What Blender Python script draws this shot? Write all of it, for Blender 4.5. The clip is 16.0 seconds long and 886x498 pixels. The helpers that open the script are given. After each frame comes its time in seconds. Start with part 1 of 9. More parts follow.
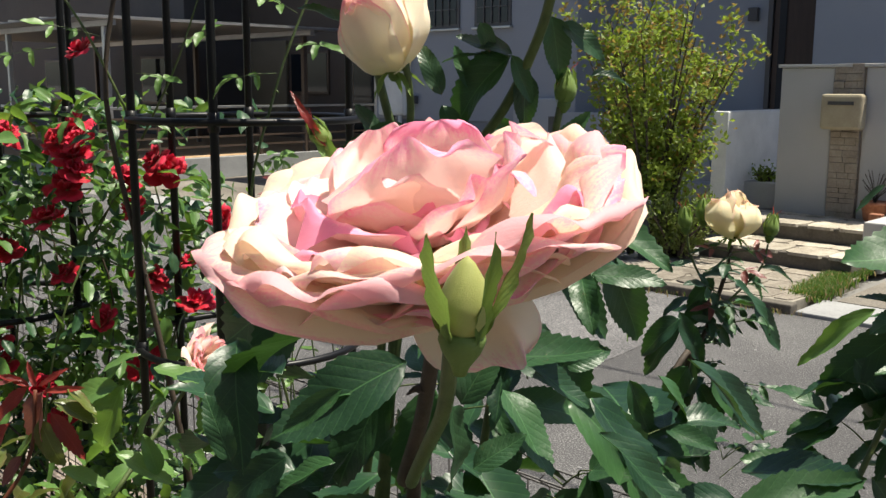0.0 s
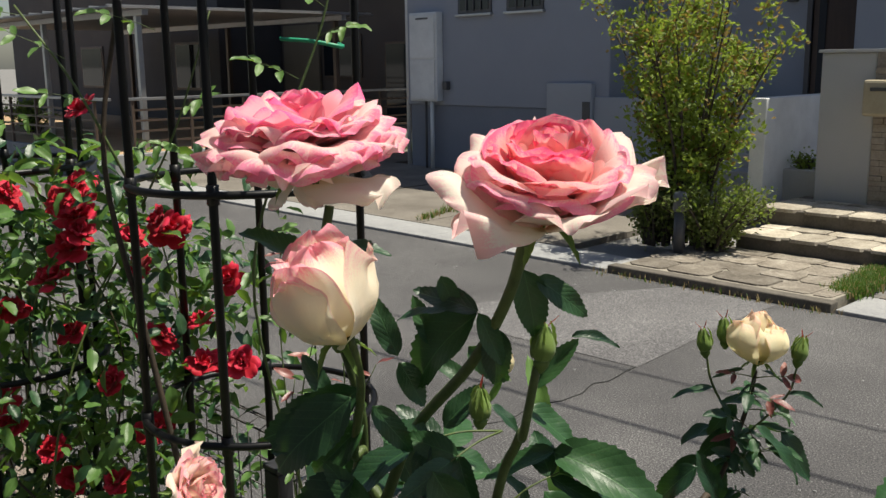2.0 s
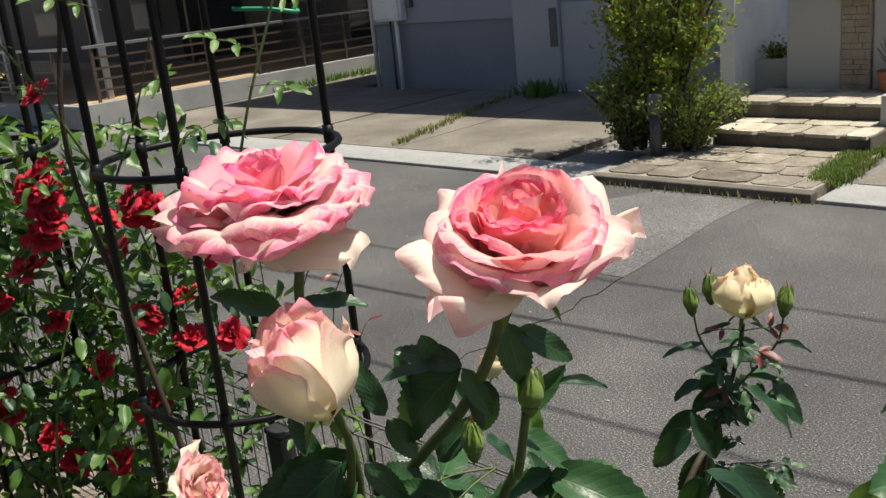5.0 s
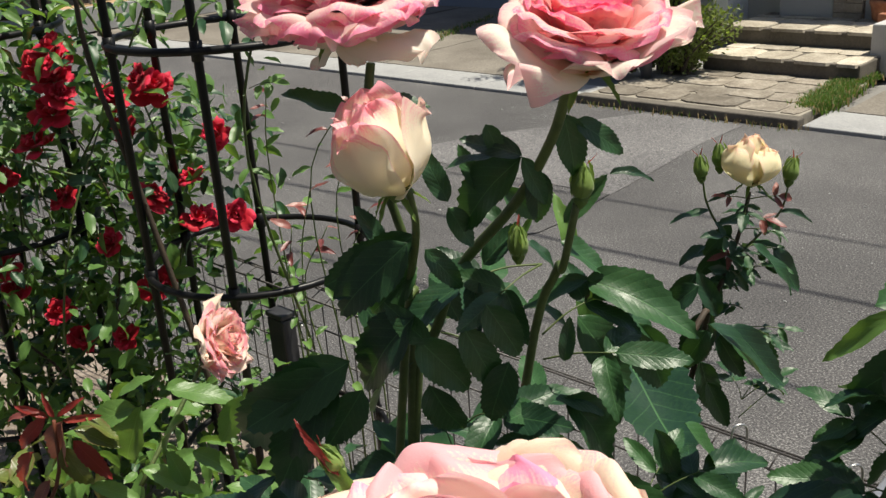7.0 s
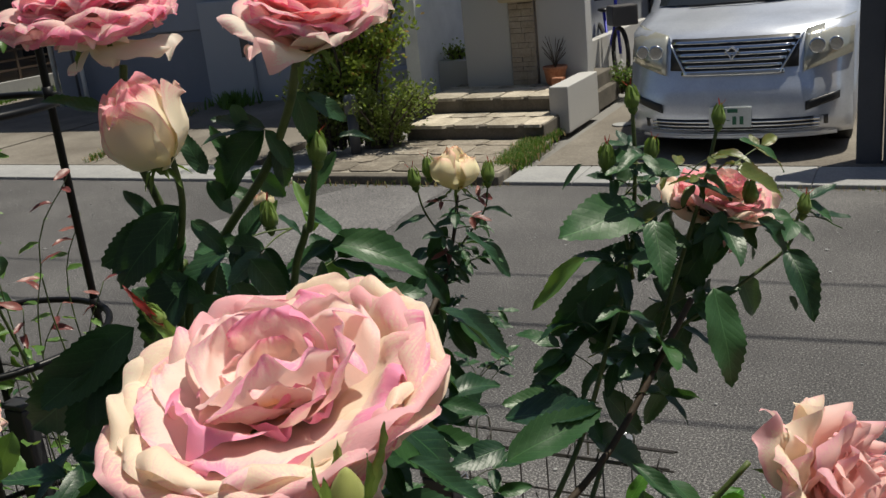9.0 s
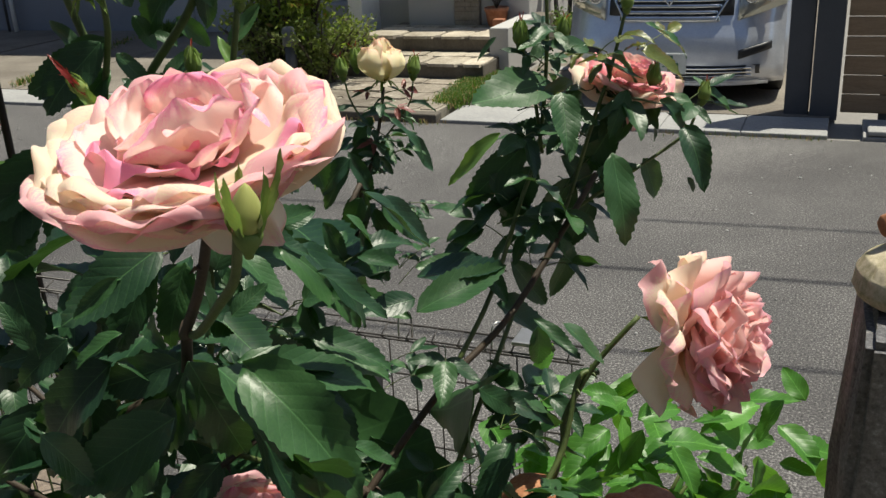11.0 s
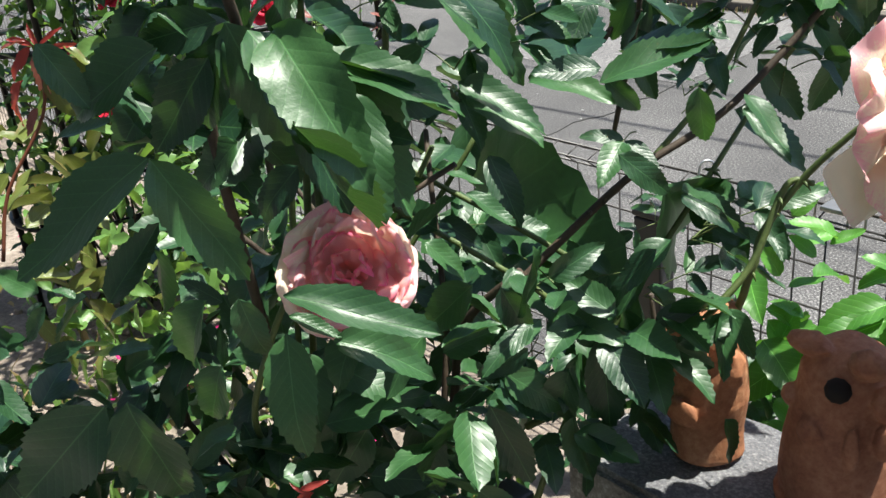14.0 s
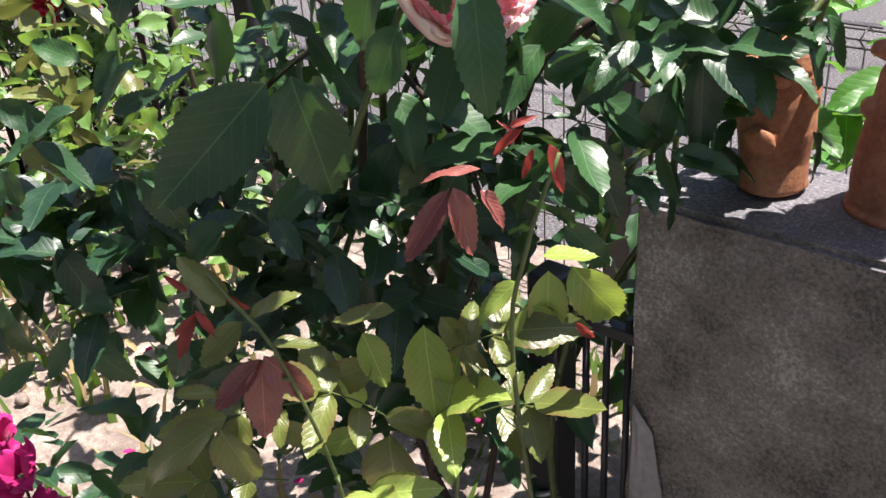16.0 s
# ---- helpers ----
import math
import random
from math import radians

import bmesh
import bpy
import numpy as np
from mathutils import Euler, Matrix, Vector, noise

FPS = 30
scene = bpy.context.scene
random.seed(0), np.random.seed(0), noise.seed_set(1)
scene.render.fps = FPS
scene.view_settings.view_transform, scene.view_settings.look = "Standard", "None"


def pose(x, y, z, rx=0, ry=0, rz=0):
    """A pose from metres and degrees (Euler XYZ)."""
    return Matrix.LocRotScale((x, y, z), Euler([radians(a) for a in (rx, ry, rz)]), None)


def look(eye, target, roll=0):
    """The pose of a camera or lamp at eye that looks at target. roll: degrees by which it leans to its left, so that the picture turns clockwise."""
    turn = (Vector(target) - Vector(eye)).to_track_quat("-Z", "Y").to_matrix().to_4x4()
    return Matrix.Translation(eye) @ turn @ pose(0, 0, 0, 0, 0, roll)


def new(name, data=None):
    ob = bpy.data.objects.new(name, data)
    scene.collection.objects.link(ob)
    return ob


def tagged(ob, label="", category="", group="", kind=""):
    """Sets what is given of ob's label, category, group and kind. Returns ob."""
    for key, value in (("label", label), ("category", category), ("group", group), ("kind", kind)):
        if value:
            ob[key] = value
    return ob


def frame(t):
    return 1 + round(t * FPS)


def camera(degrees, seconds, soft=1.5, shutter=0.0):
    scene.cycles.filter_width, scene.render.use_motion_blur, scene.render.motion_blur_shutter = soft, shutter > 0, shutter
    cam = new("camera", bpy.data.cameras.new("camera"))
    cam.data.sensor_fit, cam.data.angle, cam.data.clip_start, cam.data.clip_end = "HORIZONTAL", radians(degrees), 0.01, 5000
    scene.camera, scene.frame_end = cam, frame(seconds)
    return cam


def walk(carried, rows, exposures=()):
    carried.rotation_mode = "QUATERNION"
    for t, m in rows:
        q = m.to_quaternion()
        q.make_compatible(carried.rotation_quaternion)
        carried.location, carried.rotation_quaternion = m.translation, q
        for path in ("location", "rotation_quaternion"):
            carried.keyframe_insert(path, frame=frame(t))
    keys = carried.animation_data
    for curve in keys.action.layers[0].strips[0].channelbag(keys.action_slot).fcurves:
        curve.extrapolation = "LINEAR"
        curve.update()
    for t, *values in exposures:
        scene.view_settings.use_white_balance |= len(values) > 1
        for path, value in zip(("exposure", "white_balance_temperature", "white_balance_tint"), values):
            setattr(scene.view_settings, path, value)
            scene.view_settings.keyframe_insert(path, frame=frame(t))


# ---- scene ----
cam = camera(50.2, 16.0)
EXPOSURES = [(0.0, 0.68, 6500, 10), (1.0, 0.3, 6500, 10), (2.0, 0.33, 6500, 10), (3.0, 0.36, 6500, 10), (5.5, 0.4, 6500, 10), (7.0, 0.4, 6500, 10), (8.5, -0.10, 6500, 10), (11.0, 0.28, 6500, 8),
             (11.5, 0.5, 6500, 6), (12.0, 0.9, 6500, 5), (12.5, 0.98, 6500, 5), (13.0, 0.98, 6400, 5), (14.0, 1.2, 6100, 9), (14.5, 1.28, 6100, 14), (16.0, 1.50, 6200, 24)]
PATH = [
    (0, (0.107, 0.076, 1.728), (0.002, 2.044, 1.388), 0.2),
    (0.5, (0.122, 0.107, 1.762), (-0.005, 2.074, 1.424), -0.6),
    (1, (0.144, 0.14, 1.812), (-0.027, 2.103, 1.467), 0.8),
    (1.5, (0.148, 0.165, 1.838), (-0.012, 2.131, 1.508), 0.2),
    (2, (0.146, 0.198, 1.886), (-0.035, 2.151, 1.498), -0.7),
    (2.5, (0.155, 0.239, 1.926), (-0.052, 2.173, 1.457), -2.2),
    (3, (0.156, 0.264, 1.946), (-0.005, 2.189, 1.427), -3.4),
    (3.2, (0.151, 0.26, 1.954), (0.01, 2.182, 1.419), -3.4),
    (5.3, (0.152, 0.226, 1.959), (-0.003, 2.135, 1.383), -6.1),
    (5.5, (0.149, 0.222, 1.96), (-0.009, 2.124, 1.364), -6.1),
    (6, (0.129, 0.209, 1.945), (-0.037, 2.091, 1.288), -5.7),
    (6.5, (0.116, 0.195, 1.921), (-0.063, 2.061, 1.225), -5.0),
    (7, (0.102, 0.162, 1.902), (-0.017, 2.025, 1.186), -3.9),
    (7.5, (0.081, 0.123, 1.881), (0.14, 1.992, 1.171), -2.6),
    (8, (0.072, 0.081, 1.871), (0.329, 1.95, 1.208), -3.1),
    (8.5, (0.07, 0.046, 1.866), (0.464, 1.911, 1.26), -4.6),
    (8.7, (0.071, 0.035, 1.863), (0.499, 1.899, 1.277), -5.6),
    (10.8, (0.043, -0.054, 1.787), (0.665, 1.729, 1.126), -2.7),
    (11, (0.063, -0.058, 1.791), (0.63, 1.726, 1.086), -3.1),
    (11.5, (0.106, -0.055, 1.748), (0.583, 1.733, 0.989), -1.5),
    (12, (0.231, -0.039, 1.727), (0.469, 1.769, 0.906), -3.0),
    (12.5, (0.301, -0.041, 1.711), (0.389, 1.781, 0.893), -4.1),
    (13, (0.329, -0.044, 1.68), (0.295, 1.775, 0.849), -5.1),
    (13.5, (0.319, -0.046, 1.655), (0.138, 1.758, 0.811), -5.7),
    (14, (0.288, -0.049, 1.622), (-0.036, 1.746, 0.802), -5.3),
    (14.5, (0.267, -0.055, 1.6), (-0.152, 1.733, 0.808), -4.1),
    (15, (0.248, -0.073, 1.564), (-0.161, 1.694, 0.723), -2.9),
    (15.5, (0.194, -0.105, 1.526), (-0.042, 1.66, 0.615), -2.2),
    (16, (0.09, -0.136, 1.48), (0.034, 1.618, 0.52), -4.1),
]
walk(cam, [(t, look(eye, target, roll)) for t, eye, target, roll in PATH],
     exposures=EXPOSURES)

# ---- light ----
STREET = Matrix.Translation((2.42, 7.32, 0)) @ Matrix.Rotation(radians(-40.82), 4, "Z")
SUN_ELEV, SUN_DIR = 70.0, Vector((0.988, 0.10, 0)).normalized()
sun_way = SUN_DIR * math.cos(radians(SUN_ELEV)) + Vector((0, 0, math.sin(radians(SUN_ELEV))))
sun = new("sun", bpy.data.lights.new("sun", "SUN"))
sun.data.energy, sun.data.angle, sun.data.color = 5.0, radians(0.53), (1.0, 0.945, 0.80)
sun.matrix_world = look(sun_way * 60, (0, 0, 0))
world = bpy.data.worlds.new("sky")
scene.world = world
world.use_nodes = True
sky = world.node_tree.nodes.new("ShaderNodeTexSky")
sky.sky_type, sky.sun_disc = "NISHITA", False
sky.sun_elevation, sky.sun_rotation = radians(SUN_ELEV), math.atan2(SUN_DIR.x, SUN_DIR.y)
sky.air_density, sky.dust_density = 1.0, 1.2
background = world.node_tree.nodes["Background"]
background.inputs["Strength"].default_value = 0.064
world.node_tree.links.new(sky.outputs[0], background.inputs["Color"])


# ---- materials ----
def material(name):
    mat = bpy.data.materials.new(name)
    mat.use_nodes = True
    tree = mat.node_tree
    return mat, tree.nodes, tree.links, tree.nodes["Principled BSDF"]


def ramp(nodes, stops):
    node = nodes.new("ShaderNodeValToRGB")
    marks = node.color_ramp.elements
    while len(marks) < len(stops):
        marks.new(0.5)
    for mark, (place, colour) in zip(marks, stops):
        mark.position, mark.color = place, (*colour, 1)
    return node


def coords(nodes, links, kind="Object", scale=(1, 1, 1)):
    source, mapping = nodes.new("ShaderNodeTexCoord"), nodes.new("ShaderNodeMapping")
    mapping.inputs["Scale"].default_value = scale
    links.new(source.outputs[kind], mapping.inputs["Vector"])
    return mapping.outputs[0]


def noise_of(nodes, links, vector, scale, detail=6, rough=0.6):
    node = nodes.new("ShaderNodeTexNoise")
    node.inputs["Scale"].default_value, node.inputs["Detail"].default_value = scale, detail
    node.inputs["Roughness"].default_value = rough
    links.new(vector, node.inputs["Vector"])
    return node.outputs["Fac"]


def bumped(nodes, links, height, strength, distance, bsdf):
    node = nodes.new("ShaderNodeBump")
    node.inputs["Strength"].default_value, node.inputs["Distance"].default_value = strength, distance
    links.new(height, node.inputs["Height"])
    links.new(node.outputs[0], bsdf.inputs["Normal"])


def mixed(nodes, links, kind, fac, a, b):
    node = nodes.new("ShaderNodeMix")
    node.data_type, node.blend_type = "RGBA", kind
    for socket, value in ((node.inputs["Factor"], fac), (node.inputs["A"], a), (node.inputs["B"], b)):
        if hasattr(value, "links"):
            links.new(value, socket)
        elif isinstance(value, (int, float)):
            socket.default_value = value
        else:
            socket.default_value = (*value, 1)
    return node.outputs["Result"]


def surface(name, stops, coarse=1.5, fine=40, rough=0.8, metal=0.0, bump=0.3, depth=0.004, kind="Object", stretch=(1, 1, 1), wear=0.5, spec=0.5, vary=0.0):
    """A worn solid surface: a colour ramp over coarse stains mixed with fine grain, and bump from the grain."""
    mat, nodes, links, bsdf = material(name)
    vector = coords(nodes, links, kind, stretch)
    stain, grain = noise_of(nodes, links, vector, coarse), noise_of(nodes, links, vector, fine, 8, 0.7)
    both = nodes.new("ShaderNodeMath")
    both.operation = "MULTIPLY_ADD"
    links.new(grain, both.inputs[0])
    both.inputs[1].default_value = wear
    half = nodes.new("ShaderNodeMath")
    half.operation = "MULTIPLY"
    links.new(stain, half.inputs[0])
    half.inputs[1].default_value = 1 - wear
    links.new(half.outputs[0], both.inputs[2])
    colour = ramp(nodes, stops)
    links.new(both.outputs[0], colour.inputs["Fac"])
    tint = colour.outputs["Color"]
    if vary:
        info, tone = nodes.new("ShaderNodeObjectInfo"), nodes.new("ShaderNodeMapRange")
        links.new(info.outputs["Random"], tone.inputs["Value"])
        tone.inputs["To Min"].default_value, tone.inputs["To Max"].default_value = 1 - vary, 1 + vary * 0.6
        grey = nodes.new("ShaderNodeCombineColor")
        for socket in grey.inputs[:3]:
            links.new(tone.outputs[0], socket)
        tint = mixed(nodes, links, "MULTIPLY", 1.0, tint, grey.outputs[0])
    links.new(tint, bsdf.inputs["Base Color"])
    bsdf.inputs["Roughness"].default_value, bsdf.inputs["Metallic"].default_value = rough, metal
    bsdf.inputs["Specular IOR Level"].default_value = spec
    if bump:
        bumped(nodes, links, grain, bump, depth, bsdf)
    return mat


def two(a, b, lo=0.35, hi=0.65):
    return [(lo, a), (hi, b)]


def leafy(name, dark, light, back, rough=0.42, veins=0.5, shine=0.5, let=0.35, rim=None):
    """A living leaf: midrib and side veins laid along its UVs, a paler underside, light let through."""
    mat, nodes, links, bsdf = material(name)
    uv = coords(nodes, links, "UV")
    split = nodes.new("ShaderNodeSeparateXYZ")
    links.new(uv, split.inputs[0])

    def sums(kind, a, b=0.0):
        node = nodes.new("ShaderNodeMath")
        node.operation = kind
        for socket, value in zip(node.inputs, (a, b)):
            if hasattr(value, "links"):
                links.new(value, socket)
            else:
                socket.default_value = value
        return node.outputs[0]

    off = sums("ABSOLUTE", sums("SUBTRACT", split.outputs["X"], 0.5))
    along = sums("SUBTRACT", split.outputs["Y"], sums("MULTIPLY", off, 0.75))
    wave = sums("ABSOLUTE", sums("SUBTRACT", sums("FRACT", sums("MULTIPLY", along, 9.0)), 0.5))
    side = sums("SMOOTH_MIN", sums("MULTIPLY", wave, 2.2), 0.5)
    mid = sums("MULTIPLY", off, 26.0)
    vein = sums("MINIMUM", sums("ADD", side, 0.18), mid)
    info = nodes.new("ShaderNodeObjectInfo")
    world_at = coords(nodes, links, "Object")
    patch = noise_of(nodes, links, world_at, 60, 5)
    mix_by = sums("ADD", sums("MULTIPLY", patch, 0.55), sums("MULTIPLY", info.outputs["Random"], 0.5))
    colour = ramp(nodes, [(0.2, dark), (0.85, light)])
    links.new(mix_by, colour.inputs["Fac"])
    veined = mixed(nodes, links, "MIX", 0.0, colour.outputs["Color"], light)
    low = nodes.new("ShaderNodeMapRange")
    links.new(vein, low.inputs["Value"])
    low.inputs["From Min"].default_value, low.inputs["From Max"].default_value = 0.0, 0.3
    low.inputs["To Min"].default_value, low.inputs["To Max"].default_value = veins, 0.0
    veined.node.inputs["B"].default_value = (*[min(1, 2.1 * v + 0.02) for v in light], 1)
    links.new(low.outputs[0], veined.node.inputs["Factor"])
    final = veined
    if rim:
        edge = nodes.new("ShaderNodeMapRange")
        links.new(off, edge.inputs["Value"])
        edge.inputs["From Min"].default_value, edge.inputs["From Max"].default_value = 0.22, 0.50
        final = mixed(nodes, links, "MIX", edge.outputs[0], veined, rim)
    links.new(final, bsdf.inputs["Base Color"])
    bsdf.inputs["Roughness"].default_value, bsdf.inputs["Specular IOR Level"].default_value = rough, shine
    quilt = sums("ADD", sums("MULTIPLY", vein, 0.35), sums("MULTIPLY", side, 0.06))
    relief = sums("ADD", quilt, noise_of(nodes, links, world_at, 9, 4))
    bumped(nodes, links, relief, 0.42, 0.0012, bsdf)
    through_leaf, joined = nodes.new("ShaderNodeBsdfTranslucent"), nodes.new("ShaderNodeMixShader")
    bright = mixed(nodes, links, "MIX", 0.6, final, back)
    links.new(bright, through_leaf.inputs["Color"])
    joined.inputs["Fac"].default_value = let
    links.new(bsdf.outputs[0], joined.inputs[1])
    links.new(through_leaf.outputs[0], joined.inputs[2])
    links.new(joined.outputs[0], nodes["Material Output"].inputs["Surface"])
    return mat


def petalled(name, base, body, edge, reach=0.55, let=0.35, spread=0.35, hold=0.78):
    """A rose petal: colour runs from its base to its rim, streaked along its length."""
    mat, nodes, links, bsdf = material(name)
    uv = coords(nodes, links, "UV")
    split = nodes.new("ShaderNodeSeparateXYZ")
    links.new(uv, split.inputs[0])
    streak = noise_of(nodes, links, coords(nodes, links, "UV", (14, 1.6, 1)), 3.0, 4)
    blotch = noise_of(nodes, links, coords(nodes, links, "Object"), 55, 4)
    info = nodes.new("ShaderNodeObjectInfo")

    def sums(kind, a, b):
        node = nodes.new("ShaderNodeMath")
        node.operation = kind
        for socket, value in zip(node.inputs, (a, b)):
            if hasattr(value, "links"):
                links.new(value, socket)
            else:
                socket.default_value = value
        return node.outputs[0]

    place = sums("ADD", split.outputs["Y"], sums("MULTIPLY", sums("SUBTRACT", streak, 0.5), 0.26))
    place = sums("ADD", place, sums("MULTIPLY", sums("SUBTRACT", info.outputs["Random"], 0.5), spread))
    place = sums("ADD", place, sums("MULTIPLY", sums("SUBTRACT", blotch, 0.5), 0.22))
    blend = [b + (e - b) * 0.35 for b, e in zip(body, edge)]
    colour = ramp(nodes, [(0.10, base), (min(reach, hold - 0.02), body), (hold, body), (hold + (1 - hold) * 0.55, blend), (1.0, edge)])
    links.new(place, colour.inputs["Fac"])
    links.new(colour.outputs["Color"], bsdf.inputs["Base Color"])
    bsdf.inputs["Roughness"].default_value, bsdf.inputs["Specular IOR Level"].default_value = 0.55, 0.25
    bsdf.inputs["Sheen Weight"].default_value = 0.15
    bumped(nodes, links, sums("ADD", sums("MULTIPLY", streak, 0.8), blotch), 0.2, 0.0012, bsdf)
    through_petal, joined = nodes.new("ShaderNodeBsdfTranslucent"), nodes.new("ShaderNodeMixShader")
    links.new(colour.outputs["Color"], through_petal.inputs["Color"])
    joined.inputs["Fac"].default_value = let
    links.new(bsdf.outputs[0], joined.inputs[1])
    links.new(through_petal.outputs[0], joined.inputs[2])
    links.new(joined.outputs[0], nodes["Material Output"].inputs["Surface"])
    return mat


def plain(name, colour, rough=0.5, metal=0.0, spec=0.5):
    return surface(name, two([c * 0.85 for c in colour], [min(1, c * 1.12) for c in colour]), 3, 60, rough, metal, 0.1, 0.001, wear=0.4, spec=spec)


ASPHALT = surface("asphalt", [(0.36, (0.034, 0.033, 0.035)), (0.47, (0.118, 0.113, 0.117)), (0.56, (0.195, 0.19, 0.19)), (0.64, (0.44, 0.43, 0.42))], 0.7, 75, 0.88, 0, 1.0, 0.008, wear=0.78)
OLD_ASPHALT = surface("road_asphalt", [(0.38, (0.018, 0.017, 0.018)), (0.46, (0.060, 0.058, 0.060)), (0.54, (0.108, 0.104, 0.106)), (0.62, (0.33, 0.32, 0.31))], 0.6, 105, 0.9, 0, 1.0, 0.007, wear=0.8)
KERB = surface("kerb_concrete", two((0.23, 0.23, 0.235), (0.39, 0.39, 0.385)), 2, 45, 0.85, 0, 0.4)
DRIVE = surface("drive_concrete", [(0.36, (0.095, 0.08, 0.066)), (0.5, (0.175, 0.155, 0.13)), (0.64, (0.275, 0.25, 0.215))], 0.9, 50, 0.9, 0, 0.4)
RENDER_WALL = surface("wall_render", two((0.40, 0.395, 0.39), (0.50, 0.49, 0.48)), 0.6, 90, 0.9, 0, 0.5, 0.003)
FACADE = surface("bluish_render", two((0.30, 0.315, 0.355), (0.37, 0.385, 0.425)), 0.6, 90, 0.9, 0, 0.5, 0.003)
# The facade's render in a lighter tone, for the stronger light on the pier.
LIT_PIER = surface("lit_pier_render", two((0.38, 0.39, 0.415), (0.46, 0.47, 0.49)), 0.6, 90, 0.9, 0, 0.5, 0.003)
GARAGE = surface("garage_cladding", two((0.19, 0.205, 0.245), (0.25, 0.265, 0.305)), 0.7, 80, 0.7, 0, 0.2)
WHITE_PAINT = plain("white_paint", (0.74, 0.74, 0.72), 0.6)
DARK_FRAME = plain("dark_window_frame", (0.09, 0.085, 0.085), 0.4)
DOOR_WOOD = surface("door_wood", two((0.035, 0.02, 0.015), (0.07, 0.04, 0.028)), 2, 30, 0.5, 0, 0.2, stretch=(8, 8, 1))
STONE = surface("path_stone", [(0.34, (0.11, 0.092, 0.072)), (0.48, (0.21, 0.18, 0.145)), (0.60, (0.33, 0.295, 0.245)), (0.68, (0.52, 0.48, 0.42))], 6, 38, 0.9, 0, 0.9, vary=0.4)
MORTAR = surface("mortar", two((0.075, 0.066, 0.055), (0.17, 0.15, 0.125)), 4, 50, 0.95)
STACKED = surface("stacked_stone", two((0.22, 0.18, 0.14), (0.42, 0.36, 0.29)), 6, 40, 0.9, 0, 0.6)
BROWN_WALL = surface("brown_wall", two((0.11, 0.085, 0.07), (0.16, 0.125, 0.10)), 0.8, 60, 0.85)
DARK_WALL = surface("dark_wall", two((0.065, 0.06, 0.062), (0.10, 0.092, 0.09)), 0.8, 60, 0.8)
ALUMINIUM = plain("aluminium", (0.5, 0.5, 0.5), 0.35, 0.85)
BRONZE_ALU = plain("bronze_aluminium", (0.12, 0.085, 0.065), 0.4, 0.3)
ROOF_SHEET = plain("carport_sheet", (0.24, 0.235, 0.24), 0.4)
ROOF_TILE = plain("roof_tile", (0.12, 0.11, 0.11), 0.7)
DARK_FILLER = surface("dark_filler_ground", two((0.07, 0.07, 0.068), (0.12, 0.118, 0.112)), 1.2, 60, 0.9, 0, 0.5)
ORANGE_SOIL = surface("bare_ochre_ground", two((0.34, 0.22, 0.12), (0.50, 0.35, 0.21)), 2, 50, 0.95)
SOIL = surface("garden_soil", [(0.3, (0.09, 0.068, 0.055)), (0.5, (0.24, 0.195, 0.16)), (0.7, (0.48, 0.41, 0.35))], 8, 70, 0.95, 0, 0.9, 0.01)
CONCRETE = surface("old_concrete", [(0.38, (0.085, 0.078, 0.066)), (0.46, (0.19, 0.178, 0.155)), (0.55, (0.29, 0.275, 0.245)), (0.63, (0.52, 0.50, 0.46))], 9, 240, 0.92, 0, 1.0, 0.004, wear=0.5)
# Rough cement for top faces, darkened because the wall top lies in shade.
SHADED_CONCRETE_TOP = surface("rough_shaded_concrete_top", [(0.32, (0.07, 0.07, 0.078)), (0.5, (0.18, 0.18, 0.195)), (0.66, (0.42, 0.41, 0.40))], 9, 300, 0.9, 0, 1.0, 0.004, wear=0.72)
MORTAR_PATCH = surface("pale_mortar", two((0.20, 0.20, 0.205), (0.36, 0.355, 0.35)), 8, 100, 0.9, 0, 0.7, 0.003)
TERRACOTTA = surface("terracotta", [(0.34, (0.21, 0.08, 0.035)), (0.50, (0.36, 0.15, 0.068)), (0.64, (0.48, 0.25, 0.13))], 14, 160, 0.75, 0, 0.5, 0.002)
TERRACOTTA_RED = surface("red_terracotta", [(0.34, (0.19, 0.066, 0.036)), (0.48, (0.31, 0.125, 0.066)), (0.62, (0.42, 0.20, 0.115))], 16, 160, 0.75, 0, 0.5, 0.002)
HOLLOW = plain("hollow_shade", (0.012, 0.008, 0.006), 0.9)
BLACK_STEEL = plain("black_coated_steel", (0.006, 0.006, 0.007), 0.4, 0.0, 0.3)
WIRE = plain("brown_coated_wire", (0.045, 0.040, 0.038), 0.4)
FENCE_POST = plain("dark_fence_post", (0.055, 0.055, 0.062), 0.4, 0.4)
CANE = surface("green_cane", two((0.045, 0.075, 0.02), (0.12, 0.16, 0.045)), 20, 90, 0.5)
OLD_CANE = surface("woody_cane", two((0.03, 0.022, 0.014), (0.075, 0.05, 0.032)), 20, 120, 0.7)
THORN = plain("red_brown_thorn", (0.16, 0.05, 0.025), 0.5)
TWIG = surface("bark", two((0.05, 0.038, 0.028), (0.11, 0.085, 0.062)), 12, 90, 0.85)
ROSE_LEAF = leafy("rose_leaf", (0.006, 0.027, 0.018), (0.042, 0.114, 0.033), (0.15, 0.36, 0.03), 0.42, 0.6, 0.55, 0.12)
LIGHT_LEAF = leafy("light_green_leaf", (0.070, 0.16, 0.035), (0.18, 0.32, 0.085), (0.3, 0.5, 0.04), 0.42, 0.3, 0.6, 0.35)
RED_LEAF = leafy("young_red_leaf", (0.17, 0.016, 0.015), (0.36, 0.06, 0.045), (0.6, 0.08, 0.04), 0.34, 0.35, 0.5, 0.35)
